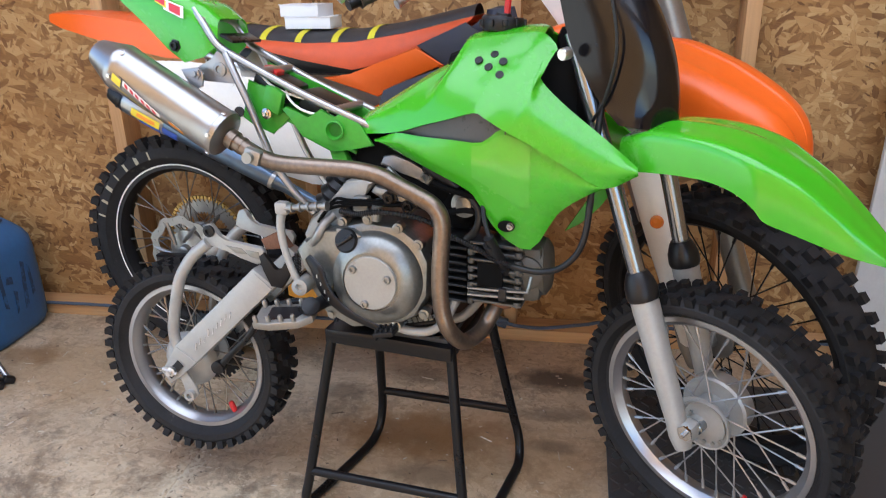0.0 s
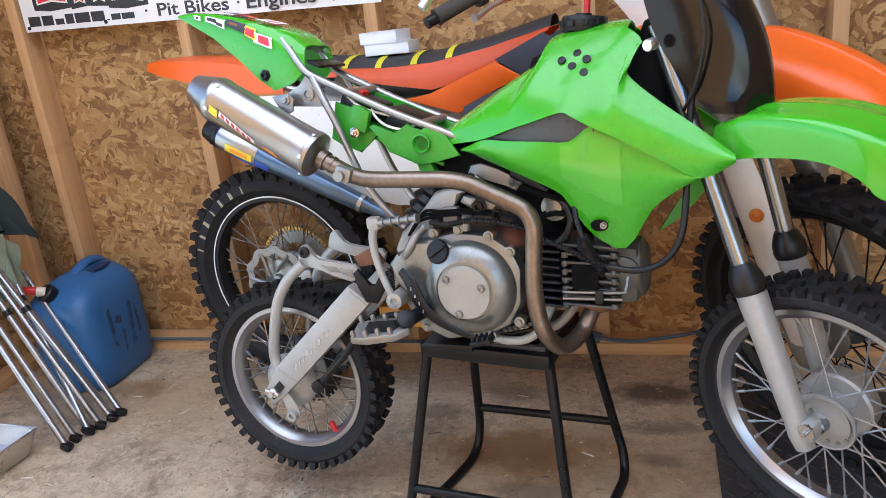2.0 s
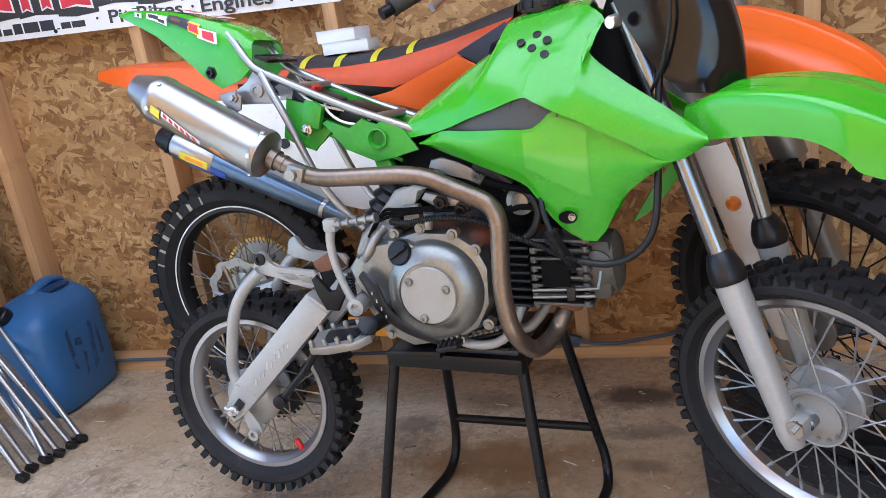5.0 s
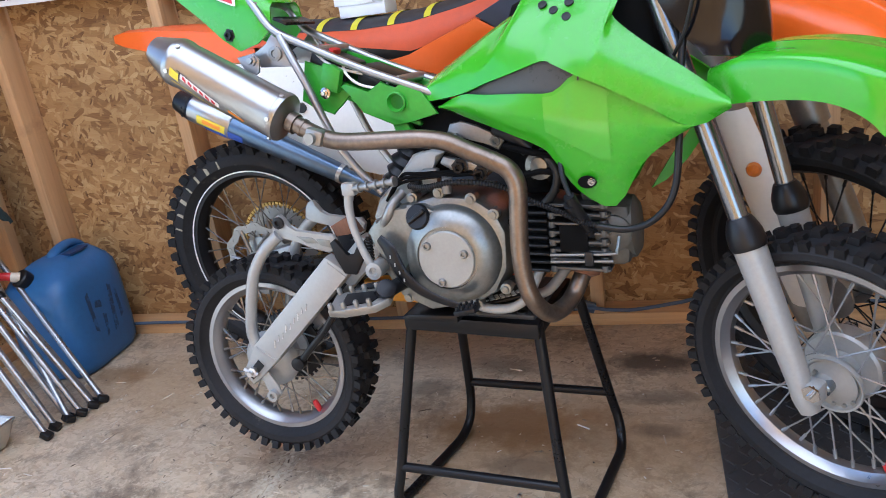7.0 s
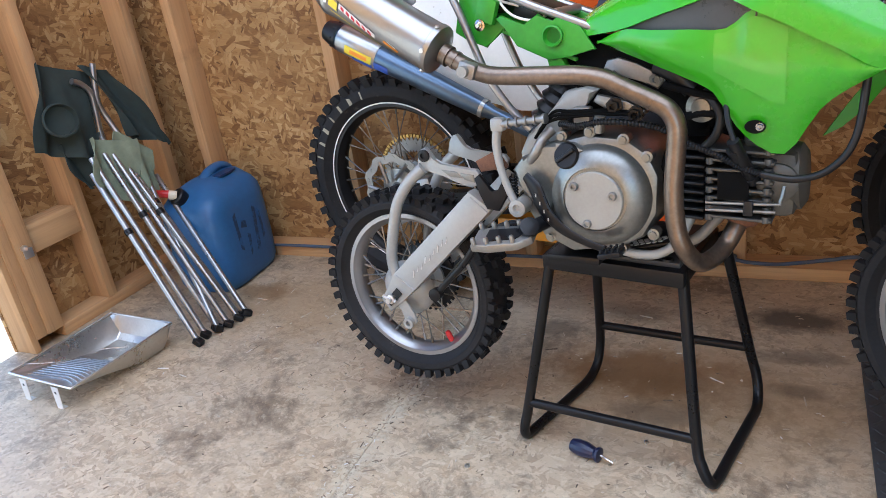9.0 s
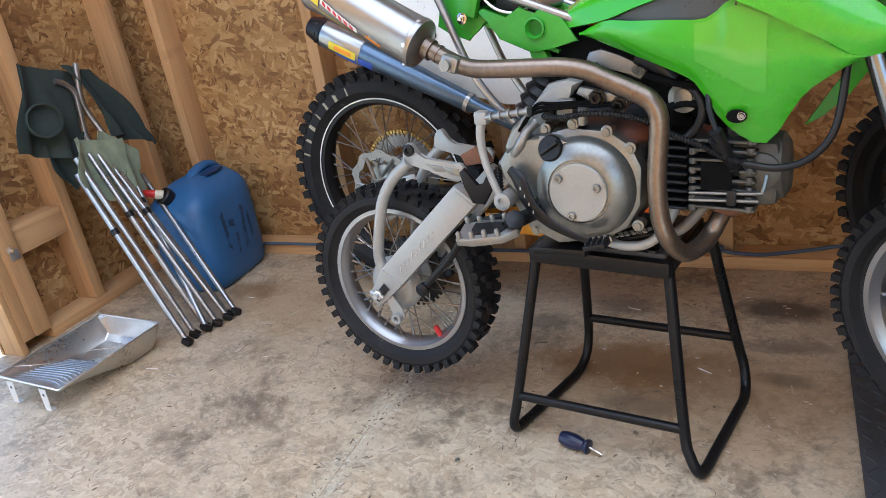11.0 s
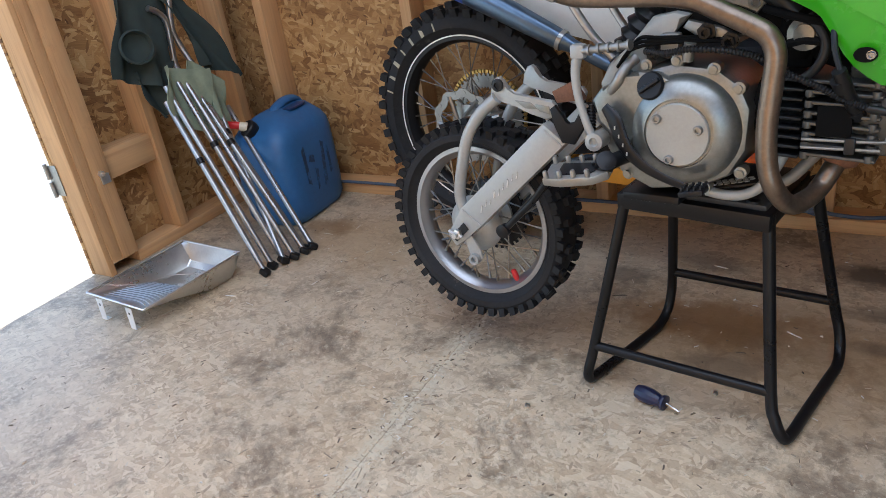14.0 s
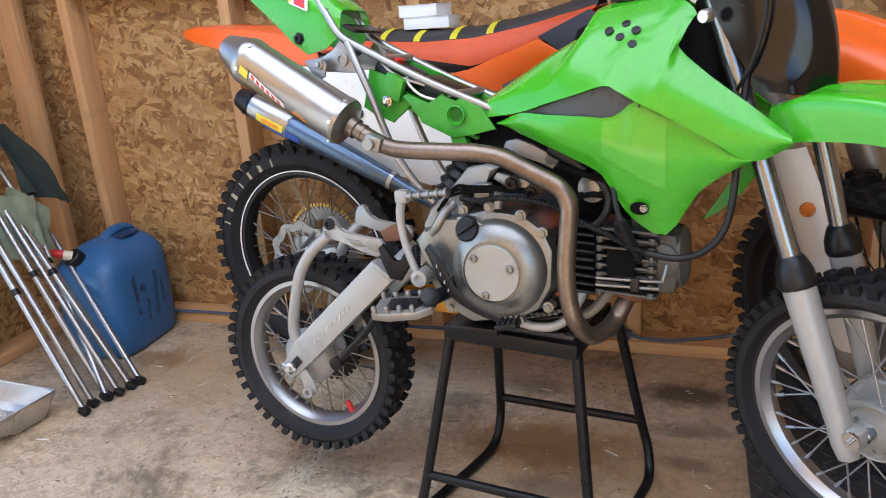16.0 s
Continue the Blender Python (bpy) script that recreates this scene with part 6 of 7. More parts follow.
for s in (-1, 1):
    bm = bmesh.new()
    slab(bm, [(-0.02, 0.350), (-0.02, 0.395), (0.14, 0.402), (0.36, 0.42), (0.50, 0.445), (0.50, 0.375), (0.34, 0.355), (0.10, 0.348)], 0.03, upright(s * 0.10), 0.006)
    part("swingarm", bm, M_STEEL_BLACK, ob_, "dark cast swingarm")
    bm = bmesh.new()
    rows = []
    for z0, z1, u in ((0.90, 0.74, 0.06), (0.90, 0.715, 0.16), (0.89, 0.68, 0.26), (0.88, 0.645, 0.36), (0.86, 0.62, 0.46), (0.80, 0.62, 0.56), (0.74, 0.64, 0.62)):
        rows.append([Vector((u, s * (0.105 + 0.02 * math.sin(math.pi * f)), z0 + (z1 - z0) * f)) for f in np.linspace(0, 1, 6)])
    grid_skin(bm, rows, 0.003)
    sp_ = part("side_panel", bm, M_WHITE, ob_, "white side number panel", 60)
    # black discs paint the shade in the panel's holes
    for u, z in ((0.30, 0.79), (0.33, 0.66)):
        bm = bmesh.new()
        lathe(bm, [(0.012, -0.004), (0.012, 0.004), (0.0, 0.004)], (u, s * 0.128, z), (0, s, 0), 16)
        part("hole", bm, M_BLACK, sp_)
    bm = bmesh.new()
    slab(bm, [(0.514, 0.871), (0.583, 0.878), (0.737, 0.938), (0.796, 0.902), (0.710, 0.869), (0.645, 0.832)], 0.006, upright(s * 0.117), 0.0025)
    part("tank_panel", bm, M_ORANGE, ob_, "orange tank side panel", 60)
    bm = bmesh.new()
    slab(bm, [(0.736, 0.941), (0.844, 0.988), (0.877, 0.966), (0.831, 0.903), (0.795, 0.901)], 0.006, upright(s * 0.112), 0.0025)
    part("grip_patch", bm, M_NAVY, ob_, "dark navy grip patch")
    bm = bmesh.new()
    slab(bm, [(0.646, 0.810), (0.660, 0.847), (0.704, 0.866), (0.797, 0.899), (0.851, 0.885), (0.786, 0.811)], 0.006, upright(s * 0.122), 0.0025)
    part("knee_guard", bm, M_NAVY, ob_, "dark navy frame guard")
    bm = bmesh.new()
    grid_skin(bm, [[Vector((u, s * v, z)) for u, z, v in r] for r in ([(0.88, 0.92, 0.10), (1.0, 0.91, 0.13), (1.12, 0.90, 0.15), (1.2, 0.89, 0.155)], [(0.90, 0.88, 0.14), (1.02, 0.87, 0.165), (1.14, 0.87, 0.175), (1.23, 0.89, 0.165)], [(0.92, 0.74, 0.14), (1.0, 0.70, 0.15), (1.05, 0.70, 0.15), (1.10, 0.74, 0.15)])], 0.003)
    part("radiator_shroud", bm, M_ORANGE, ob_, "orange radiator shroud", 60)
    # fork
    foot, top = Vector((0.0, s * 0.095, 0.0)), Vector((-0.21, s * 0.095, 0.80))
    at = lambda k: oq(*(foot.lerp(top, k)))
    bm = bmesh.new()
    tube(bm, [at(-0.04), at(0.02), at(0.1), at(0.42)], [0.02, 0.026, 0.024, 0.024], 16, 2)
    tube(bm, [at(0.40), at(0.43), at(1.0)], [0.030, 0.031, 0.027], 18, 2)
    fl = part("fork_leg", bm, M_ALU, ob_, "silver upside-down fork leg")
    if s > 0:
        continue
    bm = bmesh.new()
    rows = []
    for k in range(7):
        f = k / 6
        c = foot.lerp(top, 0.06 + 0.48 * f) + Vector((0.030, s * 0.012, 0))
        w = 0.030 + 0.012 * math.sin(f * 2.8)
        rows.append([oq(c.x + w * math.sin(a) * 1.0, c.y + s * 0.03 * math.cos(a), c.z) for a in np.linspace(-1.4, 1.4, 7)])
    grid_skin(bm, rows, 0.003)
    part("fork_guard", bm, M_WHITE, fl, "scuffed white fork guard", 60)
bm = bmesh.new()
lathe(bm, [(0.010, 0), (0.013, 0.006), (0.010, 0.016), (0.0, 0.020)], oq(-0.036, -0.134, 0.324), (-0.2, -1, 0.1), 14)
part("reflector", bm, plain("amber_plastic", (0.65, 0.18, 0.02), 0.2, vary=0.2), ob_, "amber reflector on the fork guard")

# seat: black top, orange sides, yellow bands
SEAT = [(0.13, 0.968, 0.06), (0.24, 0.978, 0.072), (0.34, 0.970, 0.08), (0.46, 0.963, 0.082), (0.58, 0.966, 0.078), (0.70, 0.985, 0.07), (0.80, 1.008, 0.058), (0.845, 1.018, 0.045)]
LOWS = [0.930, 0.935, 0.930, 0.905, 0.885, 0.915, 0.960, 0.99]


def seat_rows(f0, f1, n, lift=0.0, u0=None, u1=None):
    us, zs, ws = [a[0] for a in SEAT], [a[1] for a in SEAT], [a[2] for a in SEAT]
    out = []
    for u in np.linspace(u0 or us[0], u1 or us[-1], 25 if u0 is None else 3):
        z, w = np.interp(u, us, zs), np.interp(u, us, ws)
        out.append([Vector((u, w * (1.0 + lift / 0.08) * math.sin(a), z - 0.028 + (0.030 + lift) * math.cos(a))) for a in np.linspace(f0, f1, n)])
    return out


bm = bmesh.new()
grid_skin(bm, seat_rows(-1.35, 1.35, 15))
seat = part("seat", bm, M_BLACK_SEAT, ob_, "black gripper seat top", 60)
for u in (0.27, 0.352, 0.441, 0.531, 0.617):
    bm = bmesh.new()
    grid_skin(bm, seat_rows(-1.35, 1.35, 15, 0.0022, u - 0.008, u + 0.008))
    part("seat_band", bm, M_YELLOW, seat, "yellow seat band")
for s in (-1, 1):
    rows = []
    us = [a[0] for a in SEAT]
    for u in np.linspace(us[0], us[-1], 25):
        z, w, lo = np.interp(u, us, [a[1] for a in SEAT]), np.interp(u, us, [a[2] for a in SEAT]), np.interp(u, us, LOWS)
        zt = z - 0.022
        rows.append([Vector((u, s * (w * 0.985 + 0.02 * math.sin(f * 1.9)), zt + (lo - zt) * f)) for f in np.linspace(0, 1, 5)])
    bm = bmesh.new()
    grid_skin(bm, rows)
    part("seat_side", bm, M_ORANGE_SEAT, seat, "orange vinyl seat side", 60)
bm = bmesh.new()
box(bm, (0.50, 0, 0.90), (0.66, 0.11, 0.07), 0.02)
part("seat_base", bm, M_BLACK, seat)

# rear fender, front fender, number plate
st2 = [(-0.292, 1.006, 0.03, 0.985), (-0.24, 1.012, 0.052, 0.972), (-0.15, 1.010, 0.066, 0.952), (-0.03, 1.0, 0.075, 0.925), (0.08, 0.985, 0.08, 0.905), (0.17, 0.965, 0.08, 0.90)]
rows = [[Vector((u, f * w, zt + (ze - zt) * d)) for f, d in ((-1, 1), (-0.97, 0.5), (-0.88, 0.12), (-0.5, 0), (0, 0.0), (0.5, 0), (0.88, 0.12), (0.97, 0.5), (1, 1))] for u, zt, w, ze in st2]
bm = bmesh.new()
grid_skin(bm, rows, 0.003)
part("rear_fender", bm, M_ORANGE, ob_, "orange rear fender", 50)
st3 = [(-0.30, 0.57, 0.05, 0.05), (-0.20, 0.618, 0.07, 0.07), (-0.10, 0.627, 0.083, 0.083), (0.0, 0.600, 0.084, 0.084), (0.055, 0.577, 0.080, 0.076), (0.108, 0.551, 0.068, 0.062), (0.150, 0.522, 0.053, 0.047), (0.174, 0.484, 0.036, 0.034), (0.180, 0.434, 0.015, 0.016)]
CROWN2 = [(-1, 1.0), (-0.96, 0.55), (-0.82, 0.16), (-0.42, 0.0), (-0.3, 0.06), (0.3, 0.06), (0.42, 0.0), (0.82, 0.16), (0.96, 0.55), (1, 1.0)]
rows = [[oq(x, f * w, z - d * dz) for f, dz in spline(CROWN2, 3)] for x, z, w, d in spline(st3, 4)]
bm = bmesh.new()
grid_skin(bm, rows, 0.003)
part("front_fender", bm, M_ORANGE, ob_, "bright orange front fender", 50)
bm = bmesh.new()
slab(bm, [(0.88, 1.16), (0.905, 1.108), (0.94, 1.068), (1.026, 0.953), (1.10, 0.93), (1.25, 1.0), (1.27, 1.18), (1.08, 1.20)], 0.004, lambda a, b, d: Vector((a, 0.05 + 0.10 * (a - 1.08) + d, b)), 0.001)
pl2 = part("number_plate", bm, M_WHITE, ob_, "white front number plate with red upper part")
bm = bmesh.new()
slab(bm, [(1.05, 1.122), (1.20, 1.125), (1.22, 1.17), (1.04, 1.17)], 0.001, lambda a, b, d: Vector((a, 0.0466 + 0.10 * (a - 1.08) + d, b)))
part("plate_graphic", bm, M_RED_INK, pl2, "red plate graphic")

# frame, engine, tank, bars
bm = bmesh.new()
tube(bm, [(0.50, -0.09, 0.40), (0.52, -0.09, 0.60), (0.62, -0.085, 0.78), (0.85, -0.06, 0.90), (1.10, 0, 0.98)], 0.018, 12, 5)
tube(bm, [(0.50, 0.09, 0.40), (0.52, 0.09, 0.60), (0.62, 0.085, 0.78), (0.85, 0.06, 0.90), (1.10, 0, 0.98)], 0.018, 12, 5)
tube(bm, [(0.50, -0.06, 0.40), (0.75, -0.06, 0.36), (0.98, -0.05, 0.55), (1.10, 0, 0.95)], 0.016, 12, 5)
tube(bm, [(0.50, 0.06, 0.40), (0.75, 0.06, 0.36), (0.98, 0.05, 0.55), (1.10, 0, 0.95)], 0.016, 12, 5)
part("frame", bm, M_ORANGE, ob_, "orange tube frame")
bm = bmesh.new()
tube(bm, [(0.56, -0.07, 0.80), (0.36, -0.07, 0.86), (0.16, -0.06, 0.92)], 0.011, 12, 3)
tube(bm, [(0.52, -0.075, 0.60), (0.36, -0.075, 0.74), (0.22, -0.06, 0.90)], 0.011, 12, 3)
part("subframe", bm, M_ALU_BRIGHT, ob_, "bare aluminium subframe")
bm = bmesh.new()
box(bm, (0.70, 0, 0.50), (0.34, 0.20, 0.24), 0.04)
box(bm, (0.80, 0, 0.70), (0.16, 0.14, 0.24), 0.03, Matrix.Rotation(radians(12), 4, 'Y'))
lathe(bm, [(0.09, 0), (0.09, 0.02), (0.08, 0.035), (0.0, 0.04)], (0.66, -0.10, 0.50), NEAR, 28)
part("engine", bm, M_STEEL_BLACK, ob_, "dark engine block")
bm = bmesh.new()
box(bm, (0.90, 0, 0.885), (0.28, 0.16, 0.12), 0.04)
part("tank", bm, M_ORANGE, ob_, "orange fuel tank")
bm = bmesh.new()
lathe(bm, [(0.045, 0), (0.045, 0.03), (0.035, 0.05), (0.03, 0.075), (0.0, 0.08)], (0.90, 0, 0.935), (-0.1, 0, 1), 22)
part("tank_cap", bm, M_NAVY, ob_, "dark tank cap")
bm = bmesh.new()
tube(bm, [(0.676, -0.318, 1.032), (0.757, -0.22, 1.078), (0.824, -0.13, 1.118), (0.884, -0.06, 1.143), (0.964, 0.04, 1.143), (1.024, 0.11, 1.138), (1.164, 0.28, 1.078)], 0.0115, 12, 6)
bar2 = part("handlebar", bm, M_BLACK, ob_, "black handlebar")
bm = bmesh.new()
tube(bm, [(0.690, -0.302, 1.040), (0.698, -0.293, 1.045), (0.742, -0.239, 1.070), (0.747, -0.233, 1.073), (0.757, -0.221, 1.078)], [0.0175, 0.016, 0.0155, 0.025, 0.025], 16, 3)
part("grip", bm, bpy.data.materials["grip_rubber"], bar2, "dark ribbed rubber grip")
bm = bmesh.new()
tube(bm, [(0.764, -0.298, 1.031), (0.768, -0.292, 1.034), (0.789, -0.255, 1.051), (0.814, -0.22, 1.061), (0.839, -0.18, 1.068), (0.849, -0.15, 1.093)], [0.009, 0.007, 0.005, 0.006, 0.007, 0.008], 10, 5)
part("lever", bm, M_ALU_BRIGHT, bar2, "bare aluminium brake lever")
bm = bmesh.new()
box(bm, (0.829, -0.15, 1.108), (0.05, 0.05, 0.04), 0.01, Matrix.Rotation(radians(-40), 4, 'Z'))
part("perch", bm, M_BLACK, bar2, "black lever perch")
for z, k in ((0.62, 0.77), (0.78, 0.97)):
    bm = bmesh.new()
    box(bm, oq(-0.21 * k - 0.02, 0, z - 0.0), (0.06, 0.24, 0.03), 0.008, STEER2.to_3x3().normalized().to_4x4())
    part("triple_clamp", bm, M_STEEL_BLACK, ob_, "dark fork clamp")

# muffler of the orange bike
A, B = Vector((0.400, -0.165, 0.637)), Vector((0.014, -0.165, 0.825))
ax = (B - A).normalized()
L = (B - A).length
bm = bmesh.new()
lathe(bm, [(0.014, -0.12), (0.015, -0.02), (0.019, 0.0), (0.022, 0.02), (0.033, L - 0.10), (0.033, L - 0.05), (0.033, L - 0.045), (0.030, L), (0.0, L)], A, ax, 36)
muf2 = part("muffler", bm, plain("blued_titanium", (0.10, 0.145, 0.21), 0.3, 0.9, vary=0.12, scale=14, bump=0.06), ob_, "blued titanium muffler")
bm = bmesh.new()
lathe(bm, [(0.029, L - 0.006), (0.0335, L - 0.014), (0.031, L + 0.004), (0.025, L + 0.028), (0.018, L + 0.028), (0.017, L + 0.012), (0.0, L + 0.012)], A, ax, 30)
for k in range(8):
    a = 2 * math.pi * k / 8
    side_ = ax.cross(Vector((0, 1, 0))).normalized() * math.cos(a) + Vector((0, 1, 0)) * math.sin(a)
    lathe(bm, [(0.0030, 0), (0.0030, 0.002), (0, 0.0025)], A + ax * (L - 0.002) + side_ * 0.0315, side_, 8)
part("end_cap", bm, M_BLACK, muf2, "black carbon end cap")
for prof in ([(0.0185, 0.002), (0.0225, 0.002), (0.0230, 0.012), (0.0200, 0.012)], [(0.0325, L - 0.135), (0.0345, L - 0.132), (0.0345, L - 0.020), (0.0325, L - 0.018)]):
    bm = bmesh.new()
    ring_solid(bm, prof, A, ax, 36)
    part("band", bm, M_TITAN, muf2, "bright metal sleeve")


def decal2(h0, h1, a0, a1, mt, lift):
    side = ax.cross(Vector((0, 1, 0))).normalized()
    if side.z < 0:
        side = -side
    bm = bmesh.new()
    rows = [[A + ax * h + (side * math.sin(a) + Vector((0, -1, 0)) * math.cos(a)) * (0.022 + 0.011 * min(1, max(0, (h - 0.02) / (L - 0.12))) + lift) for a in np.linspace(radians(a0), radians(a1), 9)] for h in np.linspace(h0, h1, 5)]
    grid_skin(bm, rows)
    part("decal", bm, mt, muf2)


decal2(L - 0.130, L - 0.070, -62, -18, M_BLUE_INK, 0.0026)
decal2(L - 0.128, L - 0.050, -30, 4, M_YELLOW_INK, 0.0031)
decal2(L - 0.116, L - 0.066, -20, -4, M_ORANGE_INK, 0.0036)
decal2(L - 0.175, L - 0.135, -50, -10, M_BLUE_INK, 0.0016)

bm = bmesh.new()
slab(bm, [(0.345, 0.335), (0.40, 0.338), (0.533, 0.306), (0.60, 0.32), (0.60, 0.29), (0.537, 0.276), (0.416, 0.280), (0.345, 0.300)], 0.16, upright(0.0), 0.008)
part("skid_plate", bm, plain("orange_moulded_plastic", (0.75, 0.30, 0.02), 0.5, vary=0.1), ob_, "yellow-orange plastic skid plate")

# ---- white card boxes on the orange seat ----
for k, (du, z, w) in enumerate(((0.445, 0.9815, 0.112), (0.430, 1.0085, 0.100))):
    bx = thing("card_box", "small white card box lying on the seat", "box", OB @ Matrix.Translation((du, 0.0, z)) @ pose(0, 0, 0, 0, 0, 4 - 7 * k), "white card boxes")
    bm = bmesh.new()
    box(bm, (0, 0, 0), (w, 0.075, 0.026), 0.0015)
    part("box_body", bm, M_CARD, bx)
    bm = bmesh.new()
    box(bm, (0, -0.001, 0.0132), (w + 0.002, 0.077, 0.0012), 0.0004)
    part("lid", bm, M_CARD, bx)

# ---- banner on the back wall ----
ban = thing("banner", "white vinyl banner with red logo shapes and black lettering", "banner")
BX0, BX1, BZ0, BZ1 = -1.352, -0.135, 1.138, 1.098


def on_banner(x, z, d=0.0):
    """x along the banner from 0 to 1, z metres above its lower edge, d metres in front."""
    sag = 0.006 * math.sin(math.pi * x * 2)
    return Vector((BX0 + (BX1 - BX0) * x, 2.2475 - d + 0.004 * math.sin(x * 9), BZ0 + (BZ1 - BZ0) * x + z))


bm = bmesh.new()
grid_skin(bm, [[on_banner(x, z) for x in np.linspace(0, 1, 30)] for z in np.linspace(0, 0.74, 10)], 0.0012)
part("banner_sheet", bm, M_VINYL, ban)


def glyph_shape(pts, mt, d, name="logo_shape"):
    bm = bmesh.new()
    slab(bm, pts, 0.0008, lambda a, b, e, d=d: on_banner(a, b, d + e))
    part(name, bm, mt, ban)


rnd = random.Random(4)
for k in range(8):
    x0, w = 0.055 + 0.114 * k, 0.094
    lo = 0.078 - 0.006 * (k % 3)
    blob = [(x0 - 0.012, lo - 0.014), (x0 + w * 0.4, lo - 0.02 + 0.012 * (k % 2)), (x0 + w + 0.012, lo - 0.014), (x0 + w + 0.014, 0.36), (x0 - 0.014, 0.36)]
    glyph_shape(blob, M_INK, 0.002)
    legs = ((0.0, 0.36), (0.62, 1.0)) if k % 2 else ((0.0, 1.0),)
    for a, b in legs:
        glyph_shape([(x0 + w * a, lo + rnd.uniform(0, 0.006)), (x0 + w * (a + b) / 2, lo + 0.008), (x0 + w * b, lo - rnd.uniform(0, 0.005)), (x0 + w * b - 0.004, 0.35), (x0 + w * a + 0.004, 0.35)], M_WHITE_INK, 0.003)
        glyph_shape([(x0 + w * a + 0.005, lo + 0.006), (x0 + w * (a + b) / 2, lo + 0.014), (x0 + w * b - 0.005, lo + 0.005), (x0 + w * b - 0.008, 0.345), (x0 + w * a + 0.008, 0.345)], M_RED_INK, 0.004)
# web address as plain bars
for x0, x1, z1 in ((0.016, 0.052, 0.046), (0.058, 0.092, 0.046), (0.098, 0.124, 0.034), (0.13, 0.155, 0.046), (0.16, 0.205, 0.046), (0.21, 0.25, 0.046), (0.256, 0.264, 0.02), (0.27, 0.298, 0.034), (0.302, 0.34, 0.034)):
    glyph_shape([(x0, 0.016), (x1, 0.016), (x1, z1), (x0, z1)], M_INK, 0.002, "address_bar")


def words(text, x, z, size):
    cu = bpy.data.curves.new("lettering", 'FONT')
    cu.body, cu.size, cu.extrude, cu.offset = text, size, 0.0004, 0.0008
    tmp = bpy.data.objects.new("lettering", cu)
    me = bpy.data.meshes.new_from_object(tmp)
    bpy.data.objects.remove(tmp)
    me.materials.clear()
    me.materials.append(M_INK)
    ob = new("lettering", me)
    p = on_banner(x, z, 0.003)
    ob.matrix_world = Matrix.Translation(p) @ Matrix.Rotation(math.atan2(BZ1 - BZ0, BX1 - BX0), 4, Vector((0, 1, 0))) .inverted() @ Matrix.Rotation(radians(90), 4, 'X')
    ob.parent = ban
    return ob


for text, x, wide in (("·", 0.372, 0), ("Pit Bikes", 0.408, 0.243), ("·", 0.632, 0), ("Engines", 0.655, 0.222), ("·", 0.852, 0), ("Parts,", 0.878, 0.143)):
    ob = words(text, x, 0.016, 0.052)
    if wide:
        ob.scale = (wide / max(0.01, ob.dimensions.x), 1, 1) if ob.dimensions.x else (1, 1, 1)
for x, z in ((0.012, 0.012), (0.25, 0.012), (0.99, 0.012)):
    bm = bmesh.new()
    lathe(bm, [(0.006, 0), (0.006, 0.002), (0.003, 0.003), (0, 0.003)], on_banner(x, z, 0.001), NEAR, 12)
    part("eyelet", bm, M_STEEL_BLACK, ban)

# dark rounded panel on the wall
wp = thing("wall_panel", "dark grey rounded plastic panel hung on the wall", "panel")
bm = bmesh.new()
slab(bm, [(0.735, 1.30), (0.748, 1.085), (0.76, 1.073), (0.93, 1.068), (0.955, 1.076), (0.98, 1.084), (0.992, 1.10), (0.995, 1.30)], 0.02, upright(2.238), 0.004)
part("panel", bm, plain("dark_grey_plastic", (0.055, 0.058, 0.06), 0.5, vary=0.1), wp)

# ---- blue jerrycan ----
CAN = Matrix.Translation((-1.255, 2.075, 0.0)) @ pose(0, 0, 0, 0, 0, 3.0)
can = thing("jerrycan", "faded blue plastic jerrycan with smeared black paint, on the floor", "jerrycan", CAN)
rows = []


def can_ring(z, a, b, r, ox=0.0, oy=0.0):
    out = []
    for k in range(40):
        t = 2 * math.pi * k / 40
        c, s_ = math.cos(t), math.sin(t)
        n = 5.0
        q_ = (abs(c) ** n + abs(s_) ** n) ** (-1 / n)
        out.append(Vector((ox + a * c * q_, oy + b * s_ * q_, z)))
    return out


SC, SZ = 1.12, 0.92
prof = [(0.0, 0.090, 0.122, 0), (0.006, 0.100, 0.134, 0), (0.03, 0.108, 0.142, 0), (0.10, 0.110, 0.145, 0), (0.22, 0.110, 0.145, 0), (0.30, 0.109, 0.144, 0), (0.335, 0.104, 0.138, 0.004), (0.362, 0.090, 0.122, 0.012), (0.385, 0.066, 0.10, 0.022), (0.400, 0.045, 0.085, 0.03), (0.407, 0.02, 0.06, 0.035)]
bm = bmesh.new()
rings = [[bm.verts.new(p) for p in can_ring(z * SZ, a * SC, b * SC, 0, 0.0, oy)] for z, a, b, oy in prof]
for p, q_ in zip(rings, rings[1:]):
    for k in range(40):
        bm.faces.new((p[k], p[(k + 1) % 40], q_[(k + 1) % 40], q_[k]))
bm.faces.new(rings[0][::-1])
bm.faces.new(rings[-1])
part("body", bm, M_BLUE_CAN, can, "", 50)
bm = bmesh.new()
tube(bm, [(0.0, -0.035, 0.345), (0.0, 0.0, 0.376), (0.0, 0.07, 0.388), (0.0, 0.12, 0.370), (0.0, 0.14, 0.325)], 0.017, 14, 6, flat=(1.2, 0.8))
part("handle", bm, M_BLUE_CAN, can, "moulded carrying handle")
# darker blue slab: the shade under the handle put into its colour
bm = bmesh.new()
slab(bm, [(-0.03, 0.01), (0.03, 0.01), (0.036, 0.06), (0.03, 0.10), (-0.03, 0.10), (-0.036, 0.06)], 0.006, lambda a, b, d: Vector((a + 0.03, b - 0.01, 0.371 + d)))
